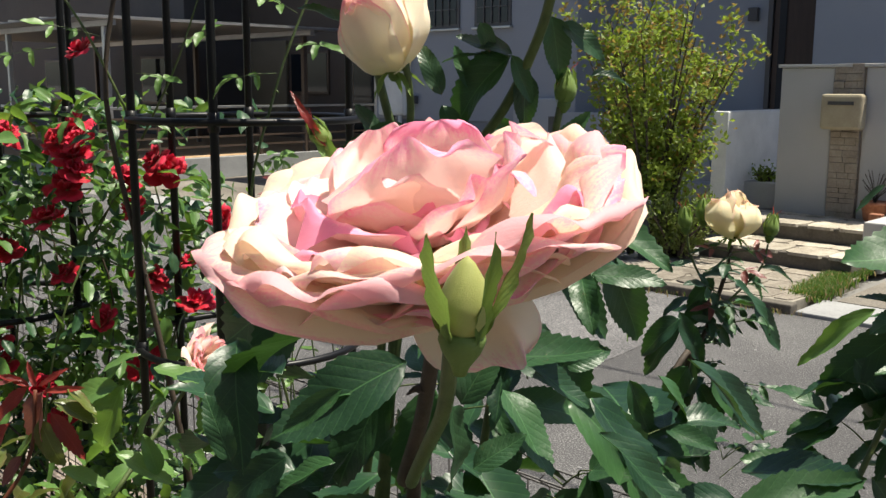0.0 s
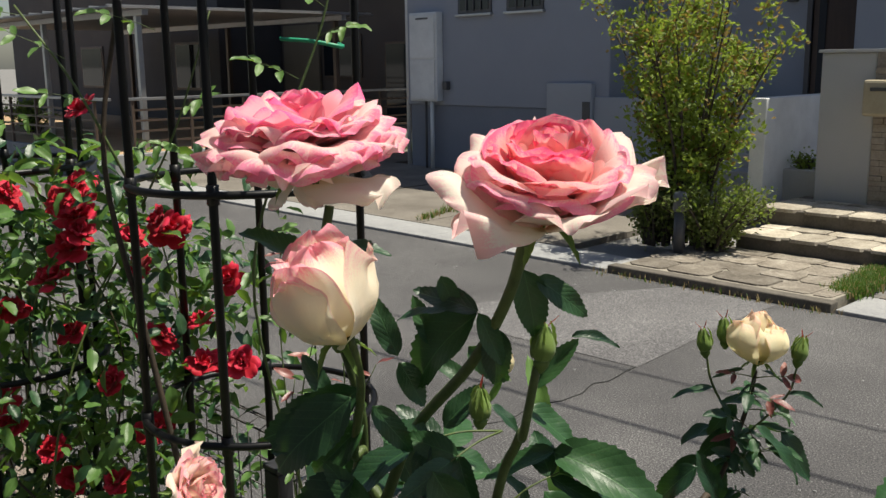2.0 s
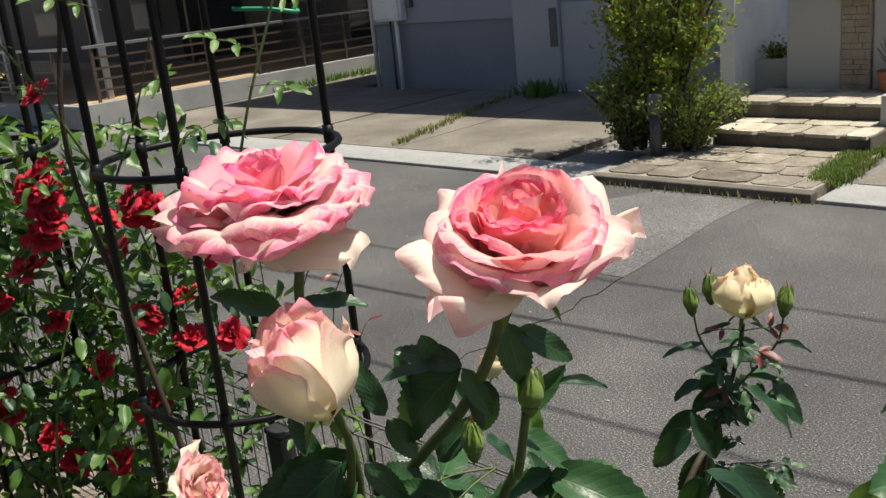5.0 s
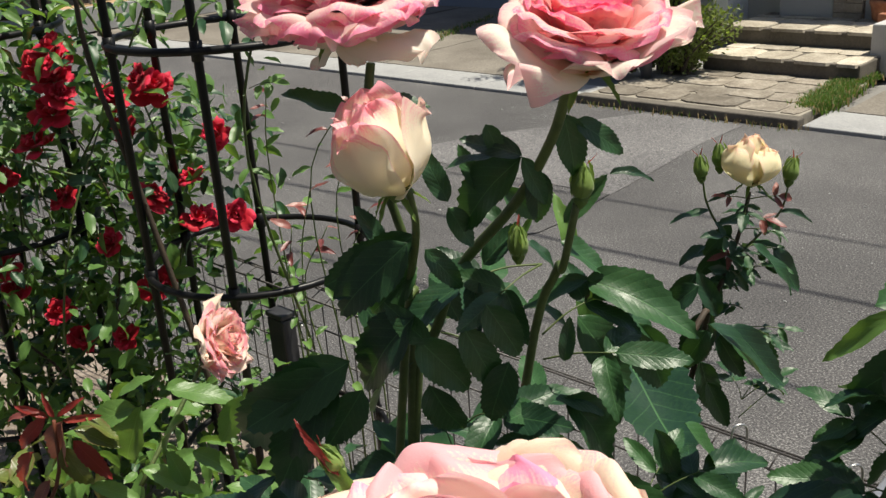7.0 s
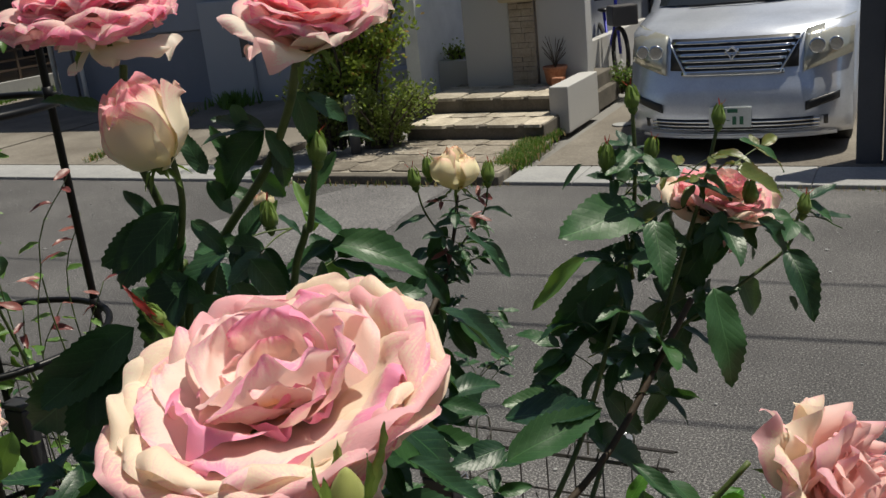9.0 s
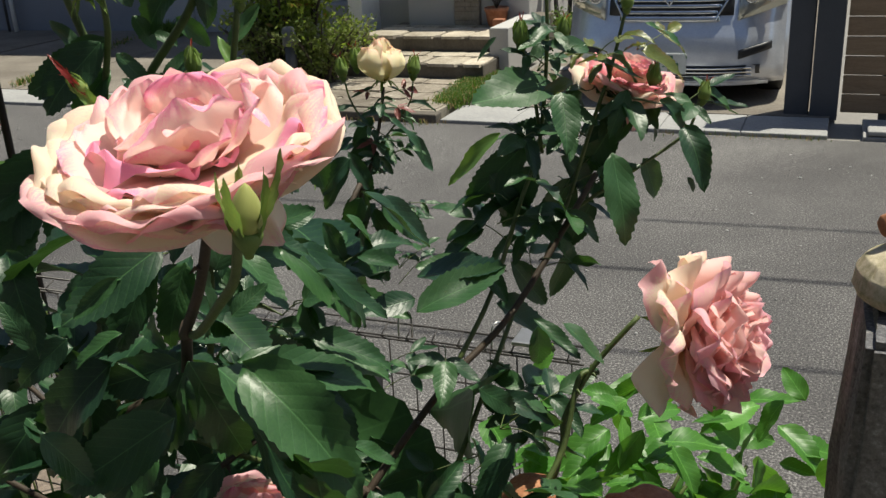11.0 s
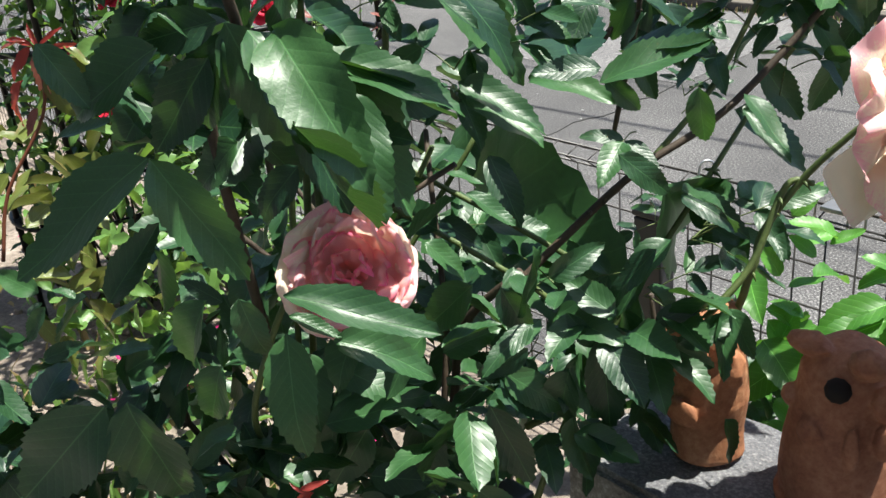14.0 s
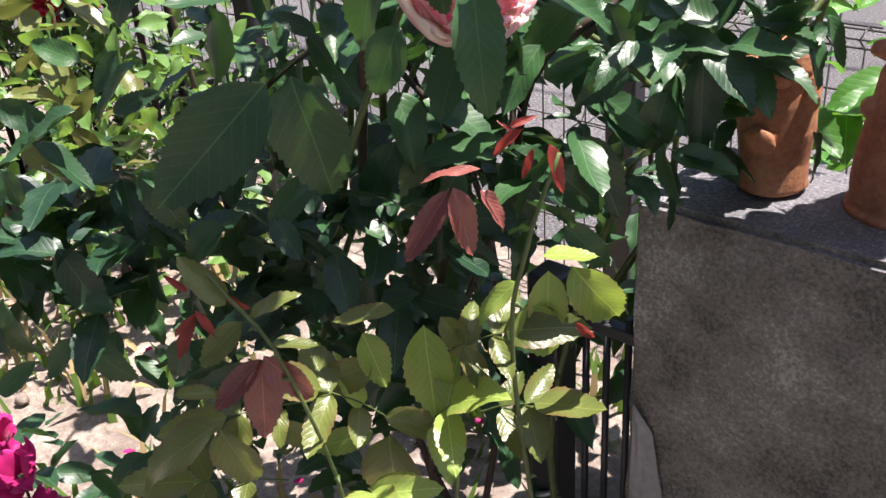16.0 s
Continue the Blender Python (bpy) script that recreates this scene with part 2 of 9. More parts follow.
BRONZE_LEAF = leafy("young_bronze_leaf", (0.12, 0.026, 0.034), (0.30, 0.10, 0.075), (0.45, 0.16, 0.08), 0.36, 0.7, 0.6, 0.2)
OLIVE_LEAF = leafy("young_olive_leaf", (0.06, 0.085, 0.018), (0.15, 0.18, 0.042), (0.30, 0.34, 0.05), 0.33, 0.5, 0.5, 0.2, rim=(0.15, 0.06, 0.035))
LIME_LEAF = leafy("young_lime_leaf", (0.15, 0.24, 0.035), (0.36, 0.47, 0.11), (0.45, 0.6, 0.06), 0.33, 0.5, 0.5, 0.28, rim=(0.30, 0.22, 0.08))
HYDRANGEA = leafy("hydrangea_leaf", (0.045, 0.15, 0.02), (0.13, 0.33, 0.055), (0.25, 0.55, 0.04), 0.42, 0.7, 0.5, 0.3)
SHRUB_LEAF = leafy("shrub_leaf", (0.10, 0.17, 0.03), (0.30, 0.38, 0.065), (0.36, 0.48, 0.05), 0.45, 0.2, 0.5, 0.5)
SHRUB_TIP = leafy("shrub_bronze_tip", (0.20, 0.15, 0.03), (0.34, 0.22, 0.06), (0.4, 0.3, 0.06), 0.5, 0.2, 0.4, 0.4)
FERN = leafy("pale_shrub_leaf", (0.16, 0.20, 0.05), (0.30, 0.33, 0.12), (0.3, 0.4, 0.08), 0.5, 0.2, 0.4, 0.4)
GRASS = leafy("grass", (0.045, 0.10, 0.016), (0.13, 0.22, 0.045), (0.2, 0.35, 0.03), 0.6, 0.1, 0.3, 0.3)
STRAW = leafy("dry_grass", (0.30, 0.22, 0.10), (0.45, 0.35, 0.18), (0.45, 0.35, 0.18), 0.8, 0.1, 0.2, 0.3)
SEPAL = leafy("sepal", (0.11, 0.19, 0.04), (0.23, 0.32, 0.09), (0.3, 0.45, 0.06), 0.5, 0.15, 0.4, 0.3)
# Base is a deeper peach, to paint in the glow deep between petals.
PINK = petalled("pink_cream_petal", (0.99, 0.60, 0.46), (0.99, 0.76, 0.71), (0.98, 0.34, 0.52), 0.48, 0.46, 0.12, 0.89)
HOT_PINK = petalled("hot_pink_petal", (0.99, 0.46, 0.42), (0.99, 0.50, 0.57), (0.98, 0.20, 0.46), 0.42, 0.48, 0.16, 0.82)
CORAL = petalled("coral_pink_petal", (0.99, 0.54, 0.42), (0.99, 0.55, 0.52), (0.97, 0.20, 0.38), 0.5, 0.48, 0.14, 0.88)
PINK_OUTER = petalled("cream_outer_petal", (0.98, 0.80, 0.54), (0.98, 0.90, 0.79), (0.98, 0.66, 0.66), 0.62, 0.40, 0.12, 0.92)
FADED = petalled("faded_blush_petal", (0.98, 0.66, 0.42), (0.99, 0.79, 0.71), (0.96, 0.38, 0.58), 0.4, 0.34, 0.22, 0.80)
FADED_OUTER = petalled("faded_cream_petal", (0.98, 0.66, 0.38), (0.99, 0.86, 0.69), (0.97, 0.56, 0.60), 0.5, 0.40, 0.22, 0.87)
BLUSH = petalled("blush_petal", (0.98, 0.76, 0.54), (0.99, 0.80, 0.68), (0.98, 0.42, 0.50), 0.45, 0.44, 0.2, 0.86)
BUD_CREAM = petalled("bud_cream_petal", (0.95, 0.89, 0.60), (0.98, 0.90, 0.72), (0.96, 0.40, 0.48), 0.60, 0.34, 0.16, 0.84)
BUD_YELLOW = petalled("small_bud_petal", (0.93, 0.85, 0.46), (0.98, 0.89, 0.60), (0.95, 0.62, 0.48), 0.6, 0.32, 0.12, 0.86)
BUD_GREEN = petalled("green_gold_bud_petal", (0.42, 0.46, 0.14), (0.66, 0.56, 0.24), (0.80, 0.42, 0.26), 0.5, 0.25, 0.3)
GREEN_BUD = petalled("green_bud_petal", (0.20, 0.30, 0.07), (0.36, 0.45, 0.13), (0.46, 0.46, 0.18), 0.5, 0.2, 0.3)
ROSY = petalled("rosy_petal", (0.99, 0.56, 0.46), (0.99, 0.70, 0.66), (0.99, 0.58, 0.66), 0.55, 0.42, 0.2, 0.90)
RED_PETAL = petalled("crimson_petal", (0.40, 0.006, 0.016), (0.52, 0.010, 0.028), (0.74, 0.024, 0.075), 0.5, 0.22, 0.5)
MAGENTA = petalled("magenta_petal", (0.42, 0.008, 0.10), (0.50, 0.012, 0.15), (0.60, 0.03, 0.22), 0.5, 0.3)
CAR_PAINT = plain("silver_blue_paint", (0.66, 0.70, 0.79), 0.24, 0.5)
CAR_DARK = plain("dark_car_plastic", (0.02, 0.021, 0.024), 0.4)
CHROME = plain("chrome", (0.72, 0.74, 0.77), 0.12, 1.0)
LENS = plain("headlamp_lens", (0.50, 0.50, 0.44), 0.08, 0.5)
PLATE = plain("plate_white", (0.62, 0.64, 0.62), 0.4)
PLATE_INK = plain("plate_green", (0.03, 0.13, 0.07), 0.5)
TYRE = plain("tyre_rubber", (0.015, 0.015, 0.016), 0.8)
FENCE_WOOD = surface("brown_board", two((0.22, 0.145, 0.085), (0.38, 0.27, 0.17)), 3, 40, 0.8, 0, 0.3, stretch=(1, 1, 9))
GREY_POST = plain("dark_gate_post", (0.075, 0.08, 0.092), 0.6)
PALE_STONE = surface("step_stone", [(0.33, (0.16, 0.13, 0.10)), (0.45, (0.36, 0.315, 0.25)), (0.58, (0.55, 0.49, 0.40)), (0.68, (0.66, 0.61, 0.53))], 4, 36, 0.9, 0, 0.8, vary=0.3)
PALE_MORTAR = surface("pale_path_mortar", two((0.20, 0.18, 0.145), (0.36, 0.325, 0.27)), 4, 45, 0.95)
BLUE_PAINT = plain("blue_paint", (0.02, 0.03, 0.45), 0.35)
MAILBOX = surface("mailbox_stone", two((0.36, 0.30, 0.20), (0.46, 0.40, 0.28)), 6, 60, 0.7)
GREEN_TIE = plain("green_tie", (0.02, 0.30, 0.16), 0.5)
CREAM_FIGURE = surface("cream_glazed_clay", [(0.36, (0.20, 0.21, 0.09)), (0.47, (0.44, 0.38, 0.25)), (0.6, (0.64, 0.56, 0.42))], 30, 140, 0.6, 0, 0.6, 0.003)


def glassy(name, colour):
    mat, nodes, links, bsdf = material(name)
    bsdf.inputs["Base Color"].default_value = (*colour, 1)
    bsdf.inputs["Roughness"].default_value = 0.04
    wobble = noise_of(nodes, links, coords(nodes, links), 3, 2)
    bumped(nodes, links, wobble, 0.05, 0.002, bsdf)
    return mat


SHADE_WALL = surface("slate_sky_blocker", two((0.085, 0.10, 0.13), (0.12, 0.135, 0.17)), 0.8, 60, 0.8)
WINDOW_GLASS = glassy("dark_window_glass", (0.02, 0.023, 0.028))
CAR_GLASS = glassy("dark_car_glass", (0.02, 0.025, 0.03))


# ---- mesh helpers ----
def mesh_of(name, bm, mat, smooth=False):
    data = bpy.data.meshes.new(name)
    bm.normal_update()
    bm.to_mesh(data)
    bm.free()
    for one in mat if isinstance(mat, (list, tuple)) else [mat]:
        data.materials.append(one)
    if smooth:
        data.shade_smooth()
    return data


def thing(name, label, category, at=None, group="", kind=""):
    ob = tagged(new(name), label, category, group, kind)
    ob.matrix_world = at if at is not None else Matrix()
    return ob


def part(name, bm, mat, parent, label="", smooth=False):
    ob = new(name, mesh_of(name, bm, mat, smooth))
    ob.parent = parent
    return tagged(ob, label)


def placed(name, data, parent, m, label=""):
    ob = new(name, data)
    ob.parent = parent
    ob.matrix_local = m
    return tagged(ob, label)


def box(bm, x0, x1, y0, y1, z0, z1, bevel=0.0):
    made = bmesh.ops.create_cube(bm, size=1.0, matrix=Matrix.LocRotScale(((x0 + x1) / 2, (y0 + y1) / 2, (z0 + z1) / 2), None, (x1 - x0, y1 - y0, z1 - z0)))
    if bevel:
        edges = list({e for v in made["verts"] for e in v.link_edges})
        bmesh.ops.bevel(bm, geom=edges, offset=bevel, segments=2, affect="EDGES", profile=0.5)
    return bm


def boxed(name, parent, mat, x0, x1, y0, y1, z0, z1, bevel=0.006, label=""):
    return part(name, box(bmesh.new(), x0, x1, y0, y1, z0, z1, bevel), mat, parent, label)


def tube(bm, points, radii, sides=8, cap=True):
    """A round tube through points, with a radius for each."""
    points = [Vector(p) for p in points]
    if isinstance(radii, (int, float)):
        radii = [radii] * len(points)
    rings, side = [], None
    for i, p in enumerate(points):
        way = (points[min(i + 1, len(points) - 1)] - points[max(i - 1, 0)]).normalized()
        side = (way.orthogonal() if side is None else side - way * side.dot(way)).normalized()
        up = way.cross(side)
        rings.append([bm.verts.new(p + (side * math.cos(2 * math.pi * k / sides) + up * math.sin(2 * math.pi * k / sides)) * radii[i]) for k in range(sides)])
    for a, b in zip(rings, rings[1:]):
        for k in range(sides):
            bm.faces.new((a[k], a[(k + 1) % sides], b[(k + 1) % sides], b[k])).smooth = True
    if cap:
        bm.faces.new(rings[0][::-1])
        bm.faces.new(rings[-1])
    return bm


def glide(points, steps=5):
    """Points of a smooth curve through the given ones."""
    points = [Vector(p) for p in points]
    full, out = [points[0] * 2 - points[1], *points, points[-1] * 2 - points[-2]], []
    for a, b, c, d in zip(full, full[1:], full[2:], full[3:]):
        for k in range(steps):
            t = k / steps
            out.append(0.5 * (2 * b + (c - a) * t + (2 * a - 5 * b + 4 * c - d) * t * t + (3 * b - a - 3 * c + d) * t**3))
    return out + [points[-1]]


def turned(bm, profile, sides=20, wobble=0.0):
    """A vessel turned round z, from (radius, height) pairs."""
    rings = []
    for r, z in profile:
        rings.append([bm.verts.new(((r * (1 + wobble * math.sin(3 * a + 20 * z))) * math.cos(a), r * math.sin(a), z)) for a in (2 * math.pi * k / sides for k in range(sides))])
    for a, b in zip(rings, rings[1:]):
        for k in range(sides):
            bm.faces.new((a[k], a[(k + 1) % sides], b[(k + 1) % sides], b[k])).smooth = True
    bm.faces.new(rings[0][::-1])
    bm.faces.new(rings[-1])
    return bm


def blob(bm, at, size, seed=0, rough=0.15, detail=2):
    made = bmesh.ops.create_icosphere(bm, subdivisions=detail, radius=1.0)
    for v in made["verts"]:
        n = 1 + rough * noise.noise(v.co * 1.7 + Vector((seed * 3.1, seed, 0)))
        v.co = Vector(at) + Vector((v.co.x * size[0] * n, v.co.y * size[1] * n, v.co.z * size[2] * n))
    for f in bm.faces:
        f.smooth = True
    return bm


# ---- leaves and petals ----
def leaf_into(bm, m, long=1.0, wide=0.62, teeth=11, fold=0.18, droop=0.25, twist=0.0, ripple=0.02, seed=0):
    """One serrated leaf from its base at the origin along +y, upper side to +z, laid by the matrix m."""
    uv = bm.loops.layers.uv.verify()
    rng = random.Random(seed)
    rows = teeth * 2 + 1
    across = (-1, -0.55, 0, 0.55, 1)
    grid, marks = [], []
    for i in range(rows + 1):
        v = i / rows
        half = wide / 2 * min(1.0, 1.98 * v**0.60 * (1 - v) ** 0.84) * (1 + 0.03 * math.sin(seed + 5 * v))
        tooth = (0.010 if i % 2 else -0.007) * (1 if 0.06 < v < 0.94 else 0)
        line, mark = [], []
        for u in across:
            w = half + (tooth if abs(u) == 1 else 0)
            x = u * max(w, 0.0)
            y = v + (0.020 * max(0.0, abs(u) - 0.55) / 0.45 if i % 2 and v < 0.97 else 0)
            z = fold * abs(x) * 1.6 - droop * v * v + ripple * math.sin(v * 13 + u * 2 + seed) * abs(u) + 0.03 * math.sin(2.3 * v * math.pi + seed * 1.7) * v
            a = twist * v
            x, z = x * math.cos(a) - z * math.sin(a), x * math.sin(a) + z * math.cos(a)
            line.append(bm.verts.new(m @ Vector((x * long, y * long, z * long))))
            mark.append((0.5 + u * (half / wide if wide else 0), v))
        grid.append(line)
        marks.append(mark)
    for i in range(rows):
        for k in range(4):
            face = bm.faces.new((grid[i][k], grid[i][k + 1], grid[i + 1][k + 1], grid[i + 1][k]))
            face.smooth = True
            for loop, (a, b) in zip(face.loops, ((i, k), (i, k + 1), (i + 1, k + 1), (i + 1, k))):
                loop[uv].uv = marks[a][b]
    return bm


def leaf_mesh(name, mat, **how):
    return mesh_of(name, leaf_into(bmesh.new(), Matrix(), **how), mat)


def leaf_set(name, mat, wide=0.62, teeth=12):
    return [leaf_mesh(name, mat, wide=wide * w, teeth=teeth, fold=f, droop=d, twist=t, ripple=r, seed=n)
            for n, (w, f, d, t, r) in enumerate([(1, 0.15, 0.12, 0, 0.012), (1.1, 0.22, 0.28, 0.2, 0.02), (0.92, 0.1, 0.2, -0.25, 0.02), (1.02, 0.3, 0.4, 0.1, 0.025), (0.85, 0.26, 0.08, -0.1, 0.015)])]


ROSE_LEAVES = leaf_set("rose_leaf", ROSE_LEAF, 0.62)
LIGHT_LEAVES = leaf_set("light_leaf", LIGHT_LEAF, 0.6, 8)
RED_LEAVES = leaf_set("red_leaf", RED_LEAF, 0.42, 9)
BRONZE_LEAVES = leaf_set("bronze_leaf", BRONZE_LEAF, 0.56, 9)
OLIVE_LEAVES = leaf_set("olive_leaf", OLIVE_LEAF, 0.64, 9)
LIME_LEAVES = leaf_set("lime_leaf", LIME_LEAF, 0.64, 9)
HYDRANGEA_LEAVES = leaf_set("hydrangea_leaf", HYDRANGEA, 0.66, 11)
SEPALS = [leaf_mesh("sepal", SEPAL, wide=w, teeth=5, fold=f, droop=d, seed=4) for w, d, f in ((0.22, 0.12, -0.4), (0.26, 0.5, 0.5), (0.22, 0.15, 0.5), (0.30, -0.16, -0.4))]


def leaf_at(base, tip, face, roll=0.0):
    """The pose and length of a leaf that runs from base to tip, with its upper side toward face."""
    base, tip = Vector(base), Vector(tip)
    way = (tip - base).normalized()
    up = Vector(face) - way * Vector(face).dot(way)
    up = (up if up.length > 1e-4 else way.orthogonal()).normalized()
    m = Matrix((way.cross(up), way, up)).transposed().to_4x4()
    return Matrix.Translation(base) @ m @ Matrix.Rotation(roll, 4, "Y"), (tip - base).length


def leaf(parent, meshes, base, tip, face=(0, -0.3, 1), which=0, wide=1.0, name="leaf", roll=0.0):
    m, long = leaf_at(base, tip, face, roll + ((which * 3) % 5 - 2) * 0.16)
    return placed(name, meshes[which % len(meshes)], parent, m @ Matrix.Diagonal((long * (0.25 + 0.68 * wide), long, long, 1)))


def petal_mesh(name, mat, long, wide, lean0, lean1, power=1.4, cup=1.0, curl=0.0, base=0.004, ruffle=0.05, notch=0.0, seed=0, nu=14, nv=14, hug=0.42, warp=0.05, blunt=2.1, lip=0.72, full=0.7):
    """A petal that rises from the axis of its bloom: it leans from lean0 to lean1 degrees off the axis, and its rounded rim rolls back."""
    rng = random.Random(seed)
    bm = bmesh.new()
    uv = bm.loops.layers.uv.verify()
    shift = rng.uniform(0, 20)
    r, z, before, grid, marks = base, 0.0, 0.0, [], []
    for i in range(nv + 1):
        v = 1 - (1 - i / nv) ** 1.8
        rim = max(0.0, (v - lip) / (1 - lip))
        lean = radians(lean0 + (lean1 - lean0) * v**power + curl * rim**1.3)
        r += math.sin(lean) * long * (v - before)
        z += math.cos(lean) * long * (v - before)
        before = v
        half = wide / 2 * (0.30 + 0.70 * math.sin(min(1, v / 0.62) * math.pi / 2)) * (1 if v < 0.5 else max(0.0, 1 - (1 - 0.20 * full) * ((v - 0.5) / 0.502) ** blunt) ** 0.5)
        round_by = max(hug * wide, r * 1.08 + 0.35 * wide * (1 - cup))
        line, mark = [], []
        for k in range(nu + 1):
            u = 2 * k / nu - 1
            phi = u * half / round_by
            edge = abs(u) ** 3 * (0.3 + 0.7 * v) + v**4
            wave = ruffle * long * edge * (math.sin(u * 3.3 + shift + v * 3) + 0.5 * math.sin(u * 7.1 + 2 * shift))
            wave += 0.8 * ruffle * long * rim * math.sin(u * 5.3 + 3 * shift)
            wave += warp * long * v * (noise.noise(Vector((u * half * 2.2 / long, v * 2.0, shift))) + 0.34 * noise.noise(Vector((u * half * 7.0 / long, v * 5.0, shift + 9))))
            roll = curl / 60 * long * 0.12 * max(0.0, abs(u) - 0.4) ** 1.5 * 2.4 * min(1, v * 1.6) * half / wide * 2
            drop = notch * long * math.exp(-((u / 0.3) ** 2)) * v**6
            out = wave + roll
            line.append(bm.verts.new(((r - round_by) + round_by * math.cos(phi) + out * math.cos(lean) - drop * math.sin(lean), round_by * math.sin(phi), z - out * math.sin(lean) - drop * math.cos(lean))))
            mark.append((k / nu, min(0.999, 1 - (1 - v) * (1 - 0.88 * abs(u) ** 5 * min(1, 2 * v)))))
        grid.append(line)
        marks.append(mark)
    for i in range(nv):
        for k in range(nu):
            face = bm.faces.new((grid[i][k], grid[i][k + 1], grid[i + 1][k + 1], grid[i + 1][k]))
            face.smooth = True
            for loop, (a, b) in zip(face.loops, ((i, k), (i, k + 1), (i + 1, k + 1), (i + 1, k))):
                loop[uv].uv = marks[a][b]
    return mesh_of(name, bm, mat)


def bloom(plant, at, axis, size, rings, name="bloom", label="", spin=0.0, sepals=5, sepal_mesh=1, seed=1, sepal_long=0.42, flat=1.0):
    """A bloom of petal rings on a plant. Each ring: count, mesh list, height, lean jitter, scale."""
    rng = random.Random(seed)
    head = new(name)
    head.parent = plant
    tagged(head, label)
    z = Vector(axis).normalized()
    head.matrix_local = Matrix.Translation(at) @ z.to_track_quat("Z", "Y").to_matrix().to_4x4() @ Matrix.Rotation(spin, 4, "Z") @ Matrix.Diagonal((size, size, size * flat, 1))
    for n, (count, meshes, height, jitter, scale) in enumerate(rings):
        for k in range(count):
            turn = 2 * math.pi * (k + 0.38 * n) / count + rng.uniform(-0.22, 0.22)
            tip = rng.gauss(0, radians(jitter))
            s = scale * rng.uniform(0.92, 1.08)
            m = Matrix.Rotation(turn, 4, "Z") @ Matrix.Translation((0, 0, height + rng.uniform(-0.01, 0.01))) @ Matrix.Rotation(tip, 4, "Y") @ Matrix.Rotation(rng.gauss(0, 0.1), 4, "Z")
            placed("petal", rng.choice(meshes), head, m @ Matrix.Scale(s, 4))
    hip = bmesh.new()
    turned(hip, [(0.02, -0.16), (0.06, -0.14), (0.085, -0.08), (0.075, -0.02), (0.05, 0.01)], 12)
    part("hip", hip, SEPAL, head, "green swelling under the petals", True)
    for k in range(sepals):
        turn = 2 * math.pi * k / max(1, sepals) + 0.3
        m = Matrix.Rotation(turn, 4, "Z") @ Matrix.Translation((0, 0.5 if sepal_mesh == 0 else 0.05, 0.12 if sepal_mesh == 0 else -0.02)) @ Matrix.Rotation(radians((72 + 7 * (k % 3), -28 + 9 * (k % 3), 40)[sepal_mesh]), 4, "X")
        placed("sepal", SEPALS[sepal_mesh], head, m @ Matrix.Scale(sepal_long, 4))
    return head


# Petals are one unit long for a bloom about two units across.
def petals(prefix, mat, seeds, **how):
    return [petal_mesh(prefix, mat, seed=s, **how) for s in seeds]


def rose_rings(inner, pale, outer):
    """Rings of a full hybrid tea rose: a spiral heart, a high cup of pink petals, and a few pale outer petals laid back."""
    heart = petals("heart_petal", inner, (1, 2), long=0.58, wide=0.46, lean0=5, lean1=6, cup=1, base=0.03, ruffle=0.02, hug=0.3)
    mid = petals("inner_petal", inner, (3, 4, 5), long=0.67, wide=0.76, lean0=26, lean1=13, cup=1, base=0.06, ruffle=0.02, curl=16)
    cup = petals("cup_petal", inner, (6, 7, 8), long=0.78, wide=0.95, lean0=44, lean1=24, cup=1, base=0.07, ruffle=0.03, curl=42, blunt=3.0)
    wide = petals("wide_petal", pale, (9, 10, 11), long=0.90, wide=1.05, lean0=58, lean1=34, cup=0.95, base=0.07, ruffle=0.035, curl=70, notch=-0.015, blunt=3.0)
    between = petals("cup_petal", pale, (17, 18, 19), long=0.84, wide=1.0, lean0=50, lean1=28, cup=1, base=0.07, ruffle=0.03, curl=52, blunt=3.0)
    guard = petals("outer_petal", outer, (12, 13, 14), long=0.98, wide=1.0, lean0=62, lean1=38, cup=0.95, base=0.06, ruffle=0.05, curl=66, notch=-0.06, blunt=2.6)
    skirt = petals("skirt_petal", outer, (15, 16), long=0.98, wide=0.62, lean0=68, lean1=60, cup=0.8, base=0.05, ruffle=0.09, curl=44, notch=-0.10, warp=0.12)
    return [(3, heart, 0.20, 2, 0.80), (3, heart, 0.18, 3, 0.95), (4, heart, 0.14, 4, 1.1), (4, mid, 0.10, 4, 0.90), (4, mid, 0.07, 4, 1.0), (5, mid, 0.04, 4, 1.08), (5, mid, 0.01, 3, 1.16), (5, cup, 0.0, 4, 0.94), (5, cup, -0.01, 4, 1.04), (6, between, -0.015, 4, 0.96), (6, between, -0.02, 4, 1.02), (6, wide, -0.02, 5, 0.9), (6, wide, -0.04, 5, 1), (5, guard, -0.06, 6, 1.0), (3, skirt, -0.07, 6, 1.0)]


